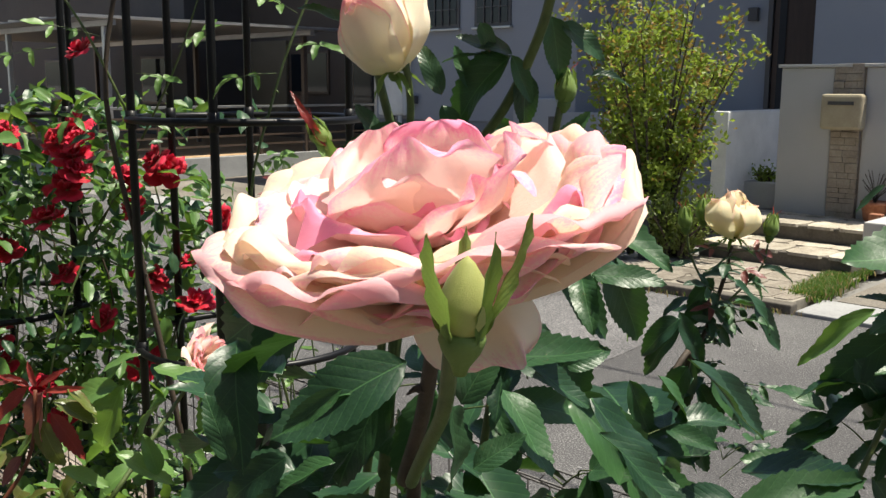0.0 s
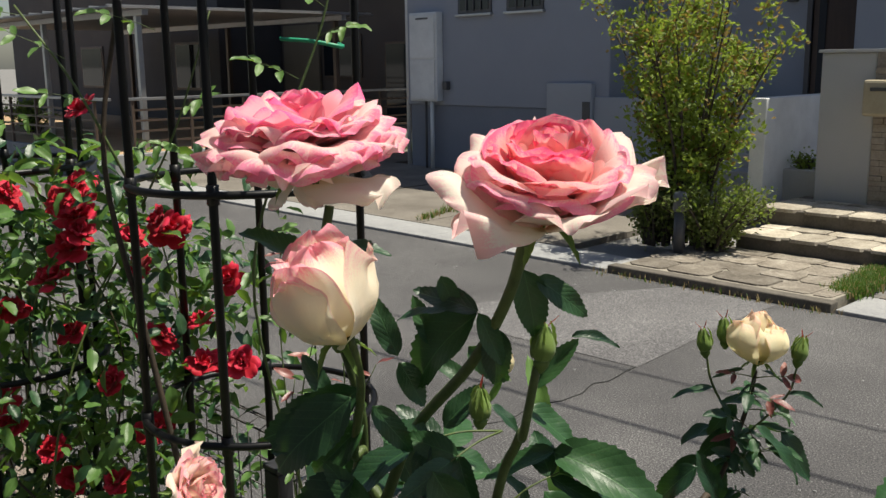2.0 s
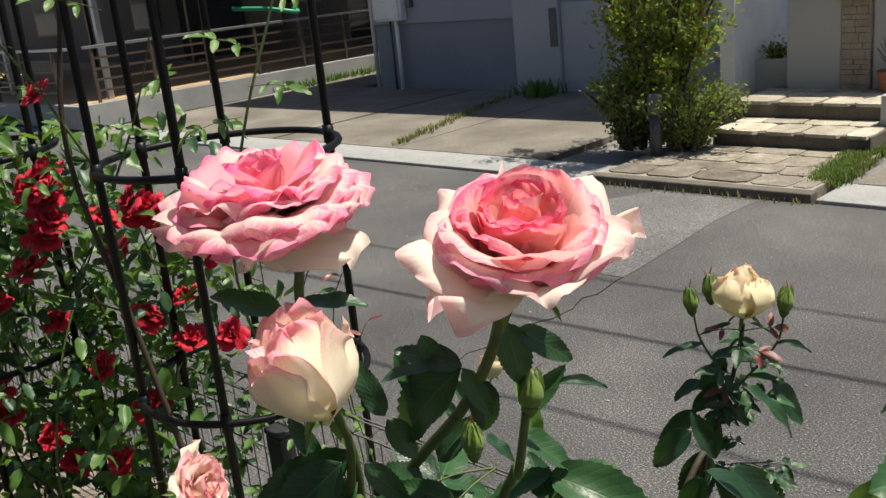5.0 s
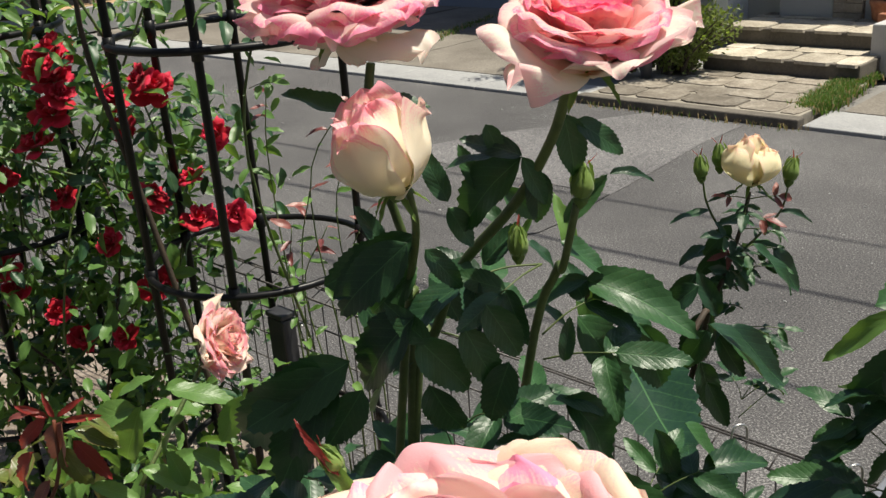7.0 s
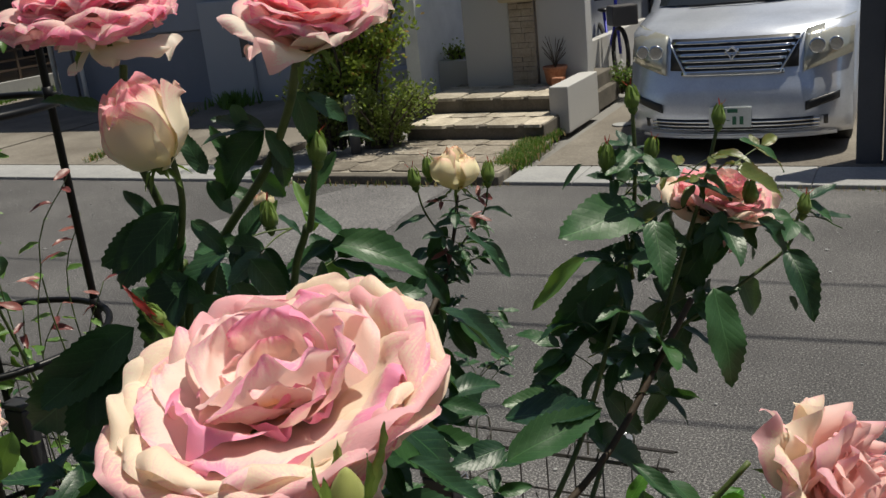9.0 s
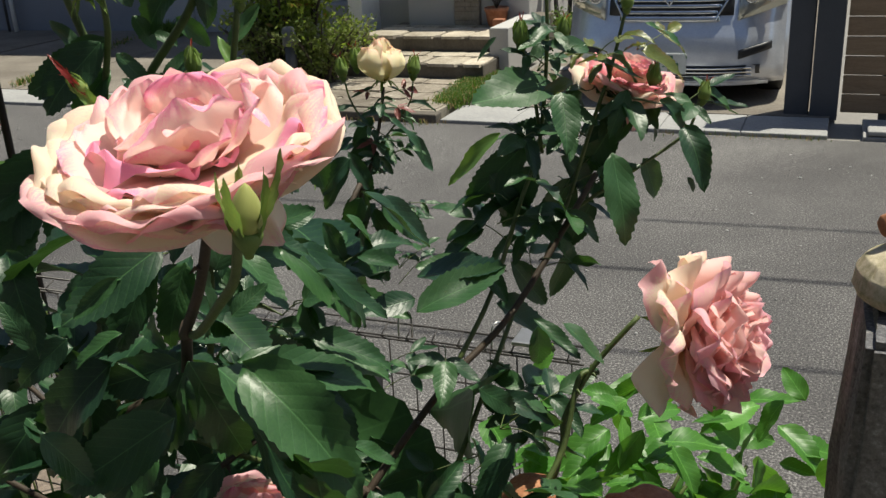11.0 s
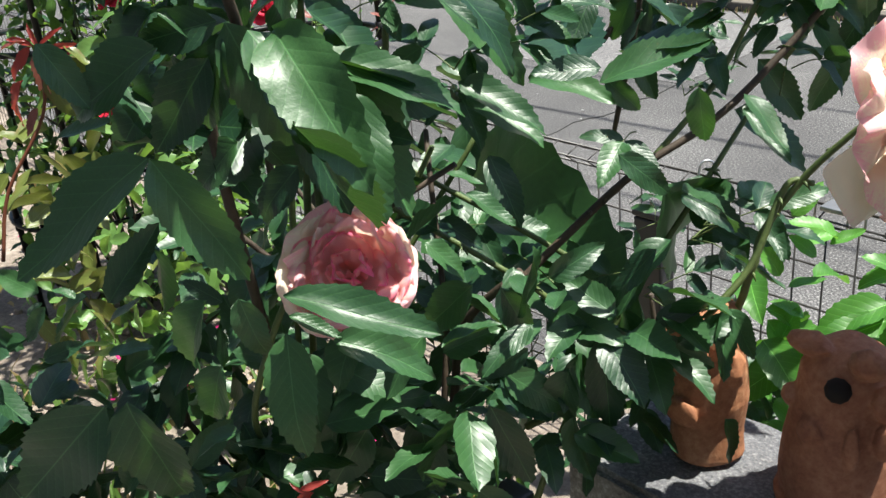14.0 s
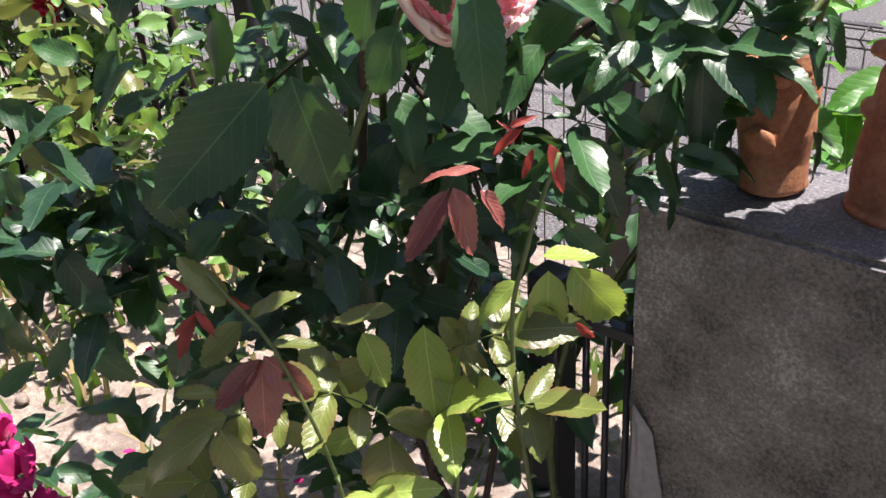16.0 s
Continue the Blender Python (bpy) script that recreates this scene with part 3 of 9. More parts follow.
def layered_rings(hot, inner, outer):
    """Rings of a wide open rose: a crowded upright middle above many broad petals with rolled, pointed rims, laid out in tiers."""
    heart = petals("heart_petal", hot, (21, 22, 23), long=0.44, wide=0.48, lean0=14, lean1=24, cup=0.8, base=0.05, ruffle=0.05)
    mid = petals("inner_petal", hot, (24, 25, 26), long=0.66, wide=0.80, lean0=54, lean1=44, cup=0.9, base=0.08, ruffle=0.05, curl=42, blunt=2.8, nu=16, full=1.4)
    cup = petals("cup_petal", inner, (27, 28, 29), long=0.78, wide=0.92, lean0=60, lean1=48, cup=0.9, base=0.08, ruffle=0.04, curl=58, notch=-0.015, blunt=2.8, nu=16, full=1.4)
    wide = petals("wide_petal", inner, (30, 31, 32), long=0.92, wide=0.96, lean0=72, lean1=58, cup=0.9, base=0.08, ruffle=0.045, curl=72, notch=-0.02, blunt=2.8, nu=16, full=1.4)
    guard = petals("outer_petal", outer, (33, 34, 35), long=0.90, wide=0.80, lean0=82, lean1=66, cup=0.85, base=0.06, ruffle=0.07, curl=60, notch=-0.08, warp=0.12, blunt=2.6)
    skirt = petals("skirt_petal", outer, (36, 37), long=0.40, wide=0.40, lean0=104, lean1=132, cup=0.9, base=0.05, ruffle=0.08, curl=40, notch=-0.1, warp=0.12)
    return [(4, heart, 0.22, 8, 0.9), (6, heart, 0.20, 9, 1.1), (7, mid, 0.17, 7, 0.92), (7, mid, 0.14, 6, 1.08), (10, cup, 0.12, 4, 0.92), (11, cup, 0.09, 4, 1.03), (10, wide, 0.05, 4, 0.92), (11, wide, 0.01, 4, 1.0), (11, wide, -0.04, 4, 1.03), (10, wide, -0.09, 4, 1.0), (6, guard, -0.12, 10, 1), (3, skirt, -0.14, 12, 0.95)]


def crowded_rings(inner, pale, outer):
    """Rings of a heavy old rose: very many narrow ruffled petals, packed upright in the middle and laid back outside."""
    heart = petals("heart_petal", inner, (81, 82, 83), long=0.54, wide=0.56, lean0=24, lean1=14, cup=0.8, base=0.05, ruffle=0.06, warp=0.11, curl=26, blunt=2.6, full=1.6)
    mid = petals("inner_petal", inner, (84, 85, 86), long=0.74, wide=0.86, lean0=46, lean1=26, cup=0.8, base=0.09, ruffle=0.06, warp=0.09, curl=44, blunt=2.6, full=1.6)
    cup = petals("cup_petal", pale, (87, 88, 89), long=0.88, wide=0.94, lean0=60, lean1=42, cup=0.8, base=0.09, ruffle=0.06, warp=0.09, curl=60, blunt=2.6, full=1.6)
    guard = petals("outer_petal", outer, (90, 91, 92), long=0.96, wide=0.86, lean0=82, lean1=66, cup=0.8, base=0.07, ruffle=0.07, warp=0.14, curl=56, blunt=2.6, full=1.6)
    return [(5, heart, 0.2, 10, 0.9), (6, heart, 0.18, 10, 1.1), (7, mid, 0.15, 9, 0.88), (8, mid, 0.12, 8, 1.0), (9, cup, 0.09, 7, 0.86), (10, cup, 0.06, 7, 0.95), (10, cup, 0.02, 6, 1.04), (8, guard, -0.05, 7, 0.96), (5, guard, -0.10, 10, 1.0)]


def bowl_rings(inner, outer):
    """Rings of an old blown rose: a wide shallow dish of papery petals with a rolled rim, and loose wavy petals inside."""
    heart = petals("heart_petal", inner, (51, 52, 53), long=0.42, wide=0.60, lean0=46, lean1=18, cup=0.7, base=0.05, ruffle=0.09, warp=0.30, nu=18, curl=24, blunt=2.8)
    mid = petals("inner_petal", inner, (54, 55, 56), long=0.64, wide=0.90, lean0=70, lean1=26, cup=0.8, base=0.10, ruffle=0.07, curl=34, warp=0.26, nu=18, lip=0.8, blunt=2.8)
    low = petals("bowl_petal", inner, (57, 58, 59), long=0.86, wide=1.10, lean0=82, lean1=40, power=1.2, cup=0.95, base=0.08, ruffle=0.05, curl=56, warp=0.18, nu=18, lip=0.84, blunt=2.8)
    blend = petals("bowl_petal", outer, (71, 72, 73), long=0.98, wide=1.2, lean0=86, lean1=40, power=1.2, cup=0.95, base=0.08, ruffle=0.06, curl=70, warp=0.20, nu=20, lip=0.86, blunt=3.0)
    rim = petals("bowl_petal", outer, (60, 61, 62), long=1.06, wide=1.55, lean0=96, lean1=22, power=1.3, cup=1, base=0.07, ruffle=0.03, curl=80, warp=0.12, nu=22, lip=0.88, blunt=3.2)
    wrap = petals("outer_petal", outer, (63, 64, 65), long=1.16, wide=1.7, lean0=94, lean1=34, power=1.1, cup=1, base=0.06, ruffle=0.03, curl=74, warp=0.10, nu=22, lip=0.90, blunt=3.4)
    skirt = petals("skirt_petal", outer, (66, 67, 68), long=0.78, wide=0.66, lean0=100, lean1=104, cup=0.9, base=0.05, ruffle=0.08, curl=36, notch=-0.1, warp=0.20)
    return [(4, heart, 0.14, 16, 0.9), (4, heart, 0.12, 18, 1.1), (4, mid, 0.10, 14, 0.88), (5, mid, 0.07, 12, 1.04), (6, low, 0.05, 9, 0.9), (7, low, 0.03, 7, 1.02), (7, blend, 0.03, 6, 0.84), (6, rim, 0.03, 4, 0.88), (6, rim, 0.01, 3, 0.92), (7, rim, -0.01, 2, 0.97), (6, wrap, -0.04, 2, 0.90), (5, wrap, -0.09, 2, 0.92), (3, skirt, -0.10, 8, 0.95)]


def bud_rings(mat, open_by=0, frill=48):
    """Rings of a plump closed bud, its shells wrapped over one another."""
    core = petals("bud_petal", mat, (41, 42), long=1.30, wide=0.8, lean0=50, lean1=-42, power=1.0, cup=1, base=0.05, ruffle=0.01, hug=0.26, warp=0.02, full=0.1)
    wrap = petals("bud_petal", mat, (43, 44), long=1.34, wide=1.16, lean0=84, lean1=-60 + open_by, power=0.95, cup=1, base=0.06, ruffle=0.03, curl=14 + 2 * open_by, hug=0.33, warp=0.07, full=0.2)
    loose = petals("bud_petal", mat, (45, 46, 47), long=1.22, wide=1.1, lean0=88, lean1=-40 + open_by, power=0.9, cup=1, base=0.07, ruffle=0.06, curl=frill + 2 * open_by, hug=0.38, warp=0.16, full=0.3)
    return [(3, core, 0.06, 2, 1.0), (3, wrap, 0.02, 3, 0.92), (3, wrap, 0.0, 3, 1), (3, loose, -0.03, 5, 1.0)]


def green_bud(plant, at, axis, long, name="bud"):
    """A closed bud held in its pointed sepals."""
    z = Vector(axis).normalized()
    head = new(name)
    head.parent = plant
    head.matrix_local = Matrix.Translation(at) @ z.to_track_quat("Z", "Y").to_matrix().to_4x4() @ Matrix.Scale(long, 4)
    part("hip", turned(bmesh.new(), [(0.05, -0.06), (0.09, 0.0), (0.145, 0.08), (0.155, 0.15), (0.13, 0.20)], 12), SEPAL, head, "green swelling under the bud", True)
    part("bud_body", turned(bmesh.new(), [(0.12, 0.17), (0.20, 0.26), (0.245, 0.38), (0.235, 0.50), (0.17, 0.66), (0.09, 0.80), (0.02, 0.90)], 14, 0.05), GREEN_BUD, head, "pale yellow-green bud", True)
    for k in range(5):
        m = Matrix.Rotation(2 * math.pi * k / 5, 4, "Z") @ Matrix.Translation((0, 0.17, 0.17)) @ Matrix.Rotation(radians(84 + (k % 3) * 5), 4, "X")
        placed("sepal", SEPALS[3], head, m @ Matrix.Scale(0.78, 4))
    for k in range(2):
        m = Matrix.Rotation(2.4 * k + 0.5, 4, "Z") @ Matrix.Translation((0, 0.03, 0.82)) @ Matrix.Rotation(radians(80 - 20 * k), 4, "X")
        placed("sepal_tip", RED_LEAVES[0], head, m @ Matrix.Diagonal((0.16, 0.36, 0.36, 1)), "dry red sepal tip")
    return head


def sepalled_bud(plant, at, axis, long, label):
    """A plump pointed bud showing its petals between long narrow sepals."""
    head = new("rosebud")
    head.parent = plant
    tagged(head, label)
    head.matrix_local = Matrix.Translation(at) @ Vector(axis).normalized().to_track_quat("Z", "Y").to_matrix().to_4x4() @ Matrix.Scale(long, 4)
    part("bud_body", turned(bmesh.new(), [(0.05, 0.0), (0.24, 0.10), (0.33, 0.28), (0.32, 0.48), (0.22, 0.74), (0.10, 0.94), (0.01, 1.02)], 20, 0.07), BUD_GREEN, head, "", True)
    part("hip", turned(bmesh.new(), [(0.08, -0.44), (0.12, -0.32), (0.24, -0.14), (0.29, 0.0), (0.27, 0.10), (0.2, 0.12)], 16), SEPAL, head, "green swelling under the petals", True)
    for k in range(5):
        m = Matrix.Rotation(2 * math.pi * k / 5 + 0.5, 4, "Z") @ Matrix.Translation((0, 0.27, 0.0)) @ Matrix.Rotation(radians((84, 70, 88, 76, 90)[k]), 4, "X")
        placed("sepal", SEPALS[0], head, m @ Matrix.Scale((1.25, 1.55, 1.4, 1.6, 1.3)[k], 4))
    return head


def cane(plant, points, thick, thin=None, mat=CANE, thorns=0, seed=3, name="cane", sides=8):
    way = glide(points)
    thick = thick * 0.64
    thin = thick if thin is None else thin * 0.66
    n = len(way)
    bm = tube(bmesh.new(), way, [thick + (thin - thick) * i / (n - 1) for i in range(n)], sides)
    rng = random.Random(seed)
    for _ in range(thorns):
        i = rng.randrange(1, n - 1)
        out = Vector((rng.uniform(-1, 1), rng.uniform(-1, 1), rng.uniform(-0.5, 0.1))).normalized()
        tube(bm, [way[i], way[i] + out * (thick + 0.003), way[i] + out * (thick + 0.006) - Vector((0, 0, 0.002))], [0.0028, 0.0012, 0.0003], 5)
    return part(name, bm, mat, plant)


def spray(plant, meshes, base, tip, size, count=5, face=(0, -0.25, 1), seed=0, mat=CANE, wide=1.0):
    """A compound leaf: a thin stalk with paired leaflets and one at its end."""
    base, tip = Vector(base), Vector(tip)
    rng = random.Random(seed)
    way = (tip - base).normalized()
    side = way.cross(Vector(face)).normalized()
    up = side.cross(way)
    cane(plant, [base, base.lerp(tip, 0.5) + up * size * 0.08, tip], 0.0013, 0.0008, mat, name="leaf_stalk", sides=5)
    leaf(plant, meshes, tip, tip + (way + up * rng.uniform(-0.5, 0.1)) * size * 1.05, Vector(face) + side * rng.uniform(-0.3, 0.3), seed, wide)
    for n in range((count - 1) // 2):
        at = base.lerp(tip, 0.86 - 0.42 * n)
        for s in (-1, 1):
            out = (side * s * 0.95 + way * rng.uniform(0.25, 0.6) + up * rng.uniform(-0.45, 0.15)).normalized()
            leaf(plant, meshes, at, at + out * size * rng.uniform(0.78, 0.98) * (1 - 0.15 * n), Vector(face) + side * s * rng.uniform(-0.4, 0.2), seed + n + s, wide)


def dress(plant, meshes, points, count, size, seed, face=(0.1, -0.5, 1), leaflets=3, reach=0.05):
    """Compound leaves set along a cane."""
    rng = random.Random(seed)
    way = glide(points)
    for k in range(count):
        p = way[rng.randrange(1, len(way))]
        a = rng.uniform(0, 6.28)
        q = p + Vector((math.cos(a), math.sin(a) * 0.8, rng.uniform(-0.25, 0.6))) * reach * rng.uniform(0.7, 1.3)
        spray(plant, meshes, p, q, size * rng.uniform(0.75, 1.15), leaflets, (face[0] + rng.gauss(0, 0.3), face[1] + rng.gauss(0, 0.3), face[2]), seed + k)


# ---- ground, road, kerbs ----
def setting(name, bm, mat, label="", smooth=False, m=None):
    ob = new(name, mesh_of(name, bm, mat, smooth))
    ob.matrix_world = m if m is not None else STREET
    return tagged(ob, label, kind="structure")


FAR_GROUND = surface("far_ground", two((0.16, 0.155, 0.15), (0.24, 0.23, 0.215)), 0.4, 30, 0.9)
bm = bmesh.new()
box(bm, -900, 900, -900, 900, -0.6, -0.03)
setting("ground", bm, FAR_GROUND, "grey paved ground that reaches the horizon")
bm = bmesh.new()
box(bm, -80, 80, -5.62, -0.02, -0.2, 0.0)
setting("road", bm, OLD_ASPHALT, "worn grey asphalt of a narrow residential street")
# A paler worn patch with an uneven seam, and a crack that runs off it.
bm = bmesh.new()
edge_pts = [(-0.40, -0.10), (-0.42, -0.7), (-0.35, -1.4), (-0.30, -2.10), (-1.3, -2.13), (-2.3, -2.08), (-2.05, -1.4), (-1.7, -0.8), (-1.3, -0.10)]
top = [bm.verts.new((x, y, 0.004)) for x, y in edge_pts[::-1]]
bm.faces.new(top)
setting("road_patch", bm, ASPHALT, "paler worn patch of asphalt with an uneven seam")
CRACK = plain("crack_dark", (0.03, 0.03, 0.03), 0.95)
bm = bmesh.new()
rng = random.Random(5)
x, y = -0.31, -2.1
way = [(x, y, 0.003)]
for k in range(16):
    x += -0.004 + rng.uniform(-0.04, 0.04)
    y -= 0.09 + rng.uniform(-0.02, 0.03)
    way.append((x, y, 0.003))
tube(bm, way, [0.005 - 0.0002 * k for k in range(17)], 5)
setting("road_crack", bm, CRACK, "thin crack in the asphalt")
bm = bmesh.new()
rng = random.Random(6)
for k in range(420):
    x, y, r = rng.uniform(-7, 8), rng.uniform(-5.5, -0.2), rng.uniform(0.004, 0.012)
    blob(bm, (x, y, 0.003), (r, r * rng.uniform(0.6, 1.3), 0.004), k, 0.3, 1)
tagged(setting("road_grit", bm, KERB, "pale grit and pebbles scattered on the asphalt"), kind="stuff")

# The gutter: pale concrete pieces, lowered before the drives; the path between them has a higher dark kerb.
for n, (a, b) in enumerate([(-10.5, -2.05), (0.02, 3.0), (3.25, 40), (-60, -11.3)]):
    ob = tagged(new(f"kerb_{n + 1}"), "pale concrete gutter kerb along the road", kind="structure")
    ob.matrix_world = STREET
    length = 0.6
    data = mesh_of("kerb_piece", box(bmesh.new(), 0.002, length - 0.002, 0.0, 0.56, -0.15, 0.028, 0.008), KERB)
    k = 0
    while a + k * length < b - 0.3 and k < 40:
        placed("kerb_piece", data, ob, Matrix.Translation((a + k * length, 0, 0)))
        k += 1
bm = bmesh.new()
box(bm, -2.05, 0.0, -0.03, 0.10, -0.15, 0.075, 0.012)
setting("path_kerb", bm, MORTAR, "dark weathered kerb stone at the foot of the path")

# Drives: sloping concrete slabs with weedy joints.
def slab(bm, x0, x1, y0, y1, z0, z1, thick=0.2):
    lo = [bm.verts.new(p) for p in ((x0, y0, z0 - thick), (x1, y0, z0 - thick), (x1, y1, z0 - thick), (x0, y1, z0 - thick))]
    hi = [bm.verts.new(p) for p in ((x0, y0, z0), (x1, y0, z0), (x1, y1, z1), (x0, y1, z1))]
    bm.faces.new(hi)
    bm.faces.new(lo[::-1])
    for k in range(4):
        bm.faces.new((lo[k], lo[(k + 1) % 4], hi[(k + 1) % 4], hi[k]))


drive = tagged(new("drive_garage"), "stained concrete garage drive in slabs with weeds in the joints", kind="structure")
drive.matrix_world = STREET
for x0, x1, y0, y1 in ((-12.0, -7.64, 0.57, 4.7), (-7.56, -5.22, 0.57, 4.7), (-5.2, -3.0, 0.57, 4.7), (-14, -10.4, 4.72, 16)):
    bm = bmesh.new()
    slab(bm, x0, x1, y0, y1, 0.03 if y0 < 1 else 0.06, 0.06 if y0 < 1 else 0.1)
    part("slab", bm, DRIVE, drive)
bm = bmesh.new()
slab(bm, 0.12, 3.02, 0.57, 9.0, 0.03, 0.06)
setting("drive_van", bm, DRIVE, "concrete drive under the parked van")


def tufts(name, label, spots, blades, tall, mats, seed, spread=0.1):
    """Tufts of grass round the spots, as one mass of blades."""
    rng = random.Random(seed)
    bm = bmesh.new()
    uv = bm.loops.layers.uv.verify()
    for sx, sy, sz in spots:
        for _ in range(blades):
            x, y = sx + rng.gauss(0, spread), sy + rng.gauss(0, spread)
            a, h, w = rng.uniform(0, 6.28), tall * rng.uniform(0.4, 1.1), tall * 0.075
            lean = rng.uniform(0.1, 0.8) * h
            d, s = Vector((math.cos(a), math.sin(a), 0)), Vector((-math.sin(a), math.cos(a), 0))
            p = Vector((x, y, sz))
            v = [bm.verts.new(q) for q in (p - s * w, p + s * w, p + d * lean * 0.4 + s * w * 0.7 + Vector((0, 0, h * 0.6)), p + d * lean * 0.4 - s * w * 0.7 + Vector((0, 0, h * 0.6)), p + d * lean + Vector((0, 0, h)))]
            for f, t in ((bm.faces.new((v[0], v[1], v[2], v[3])), ((0.4, 0), (0.6, 0), (0.6, 0.5), (0.4, 0.5))), (bm.faces.new((v[3], v[2], v[4])), ((0.4, 0.5), (0.6, 0.5), (0.5, 1)))):
                f.material_index = rng.randrange(len(mats))
                for loop, c in zip(f.loops, t):
                    loop[uv].uv = c
    ob = setting(name, bm, mats, label)
    return tagged(ob, kind="stuff")


tufts("weeds", "green weeds in the joints of the drive", [(-5.3 - 0.028 * k + 0.02 * math.sin(k), 0.7 + k * 0.085, 0.035) for k in range(38)], 16, 0.09, [GRASS, GRASS, STRAW], 3, 0.05)
tufts("weeds", "green weeds along the garage wall", [(-6.1 + 0.05 * k, 4.25 - 0.02 * k, 0.06) for k in range(9)], 30, 0.22, [GRASS], 4, 0.12)
tufts("grass_verge", "strip of grass beside the stone path", [(-0.10 - 0.115 * (0.03 * k) + 0.05 * math.sin(k * 2.3), 0.45 + k * 0.036, 0.035) for k in range(58)], 220, 0.085, [GRASS, GRASS, GRASS, GRASS, GRASS, STRAW], 5, 0.055)
tufts("dry_weeds", "dry straw weeds in the gutter", [(-2.1 + 0.085 * k, -0.06, 0.0) for k in range(26)], 9, 0.06, [STRAW, STRAW, GRASS], 6, 0.05)
tufts("weeds", "weeds in the gutter before the van", [(1.9 + 0.1 * k, -0.04, 0.0) for k in range(12)], 12, 0.04, [GRASS, STRAW], 7, 0.04)
tufts("weeds", "weeds along the boundary wall", [(-12.0 - 0.02 * k, 4.2 + 0.2 * k, 0.05) for k in range(18)], 24, 0.18, [GRASS], 8, 0.12)

# ---- stone path and steps ----
path = tagged(new("stone_path"), "path of uneven pale flagstones in dark mortar", kind="structure")
path.matrix_world = STREET
boxed("bed", path, PALE_MORTAR, -2.0, -0.05, 0.10, 1.50, -0.1, 0.07)
steps = tagged(new("entrance_steps"), "stone-topped entrance steps with dark risers", kind="structure")
steps.matrix_world = STREET
boxed("riser", steps, MORTAR, -1.62, -0.12, 1.47, 4.2, 0.0, 0.215, 0.012)
boxed("riser", steps, MORTAR, -1.78, -0.2, 2.17, 4.2, 0.2, 0.375, 0.012)
rng = random.Random(11)


def flag_field(parent, x0, x1, y0, y1, z, size, rng, mat=STONE):
    y = y0
    while y < y1 - 0.05:
        h = min(size * rng.uniform(0.75, 1.25), y1 - y)
        x = x0
        while x < x1 - 0.06:
            w = min(size * rng.uniform(0.7, 1.5), x1 - x)
            bm = bmesh.new()
            n = 7
            cx, cy = x + w / 2, y + h / 2
            ring = []
            for k in range(4):
                for t in (0.15, 0.85):
                    px, py = ((x + w * t, y), (x + w, y + h * t), (x + w * (1 - t), y + h), (x, y + h * (1 - t)))[k]
                    ring.append((cx + (px - cx) * 0.985 + rng.uniform(-0.012, 0.012), cy + (py - cy) * 0.985 + rng.uniform(-0.012, 0.012)))
            t = rng.uniform(0.006, 0.014)
            lo = [bm.verts.new((a, b, z - 0.02)) for a, b in ring]
            hi = [bm.verts.new((cx + (a - cx) * 0.97, cy + (b - cy) * 0.97, z + t)) for a, b in ring]
            bm.faces.new(hi)
            for k in range(8):
                bm.faces.new((lo[k], lo[(k + 1) % 8], hi[(k + 1) % 8], hi[k]))
            part("flagstone", bm, mat, parent)
            x += w
        y += h


flag_field(path, -1.98, -0.07, 0.13, 1.46, 0.07, 0.36, rng)
flag_field(steps, -1.62, -0.12, 1.44, 2.17, 0.215, 0.36, rng, PALE_STONE)
flag_field(steps, -1.78, -0.25, 2.14, 2.98, 0.375, 0.36, rng, PALE_STONE)

# ---- house across the street ----
house = thing("house", "pale rendered two-storey house with a garage and a stepped entrance", "house", STREET)
boxed("wall", house, FACADE, -9.84, -5.45, 4.6, 11, 1.15, 6.2, 0.02)
boxed("wall", house, GARAGE, -9.8, -6.57, 4.63, 4.9, 0.0, 1.148, 0.004, "bluish grey garage cladding below the render")
pier = boxed("wall", house, LIT_PIER, -6.56, -5.70, 4.5, 4.72, 0.0, 1.55, 0.015, "low rendered pier")
part("slot", box(bmesh.new(), -5.86, -5.72, 4.488, 4.497, 0.72, 1.28, 0.003), DARK_FRAME, pier, "dark narrow slot in the pier")
boxed("wall", house, LIT_PIER, -5.695, -3.2, 4.56, 4.72, 0.0, 1.35, 0.01)
boxed("wall", house, FACADE, -5.44, -0.95, 5.6, 11, 0.0, 6.2, 0.02, "recessed shaded porch wall")
boxed("wall", house, FACADE, -2.06, -0.9, 4.9, 5.58, 1.92, 6.2, 0.02)
roof = part("roof", box(bmesh.new(), -10.2, 0.4, 4.15, 11.4, 6.2, 6.45, 0.02), ROOF_TILE, house)
for x0 in (-8.55, -7.46):
    window = part("window", box(bmesh.new(), x0, x0 + 0.76, 4.575, 4.60, 2.66, 3.66, 0.006), DARK_FRAME, house)
    part("pane", box(bmesh.new(), x0 + 0.06, x0 + 0.70, 4.566, 4.573, 2.72, 3.6), WINDOW_GLASS, window)
    sill = part("sill", box(bmesh.new(), x0 - 0.03, x0 + 0.79, 4.53, 4.598, 2.62, 2.658, 0.006), ALUMINIUM, window)
    for k in range(1, 4):
        part("bar", box(bmesh.new(), x0 + 0.05 + 0.163 * k, x0 + 0.068 + 0.163 * k, 4.545, 4.563, 2.70, 3.62), DARK_FRAME, window)
    for z in (2.95, 3.25):
        part("bar", box(bmesh.new(), x0 + 0.06, x0 + 0.70, 4.543, 4.56, z, z + 0.018), DARK_FRAME, window)
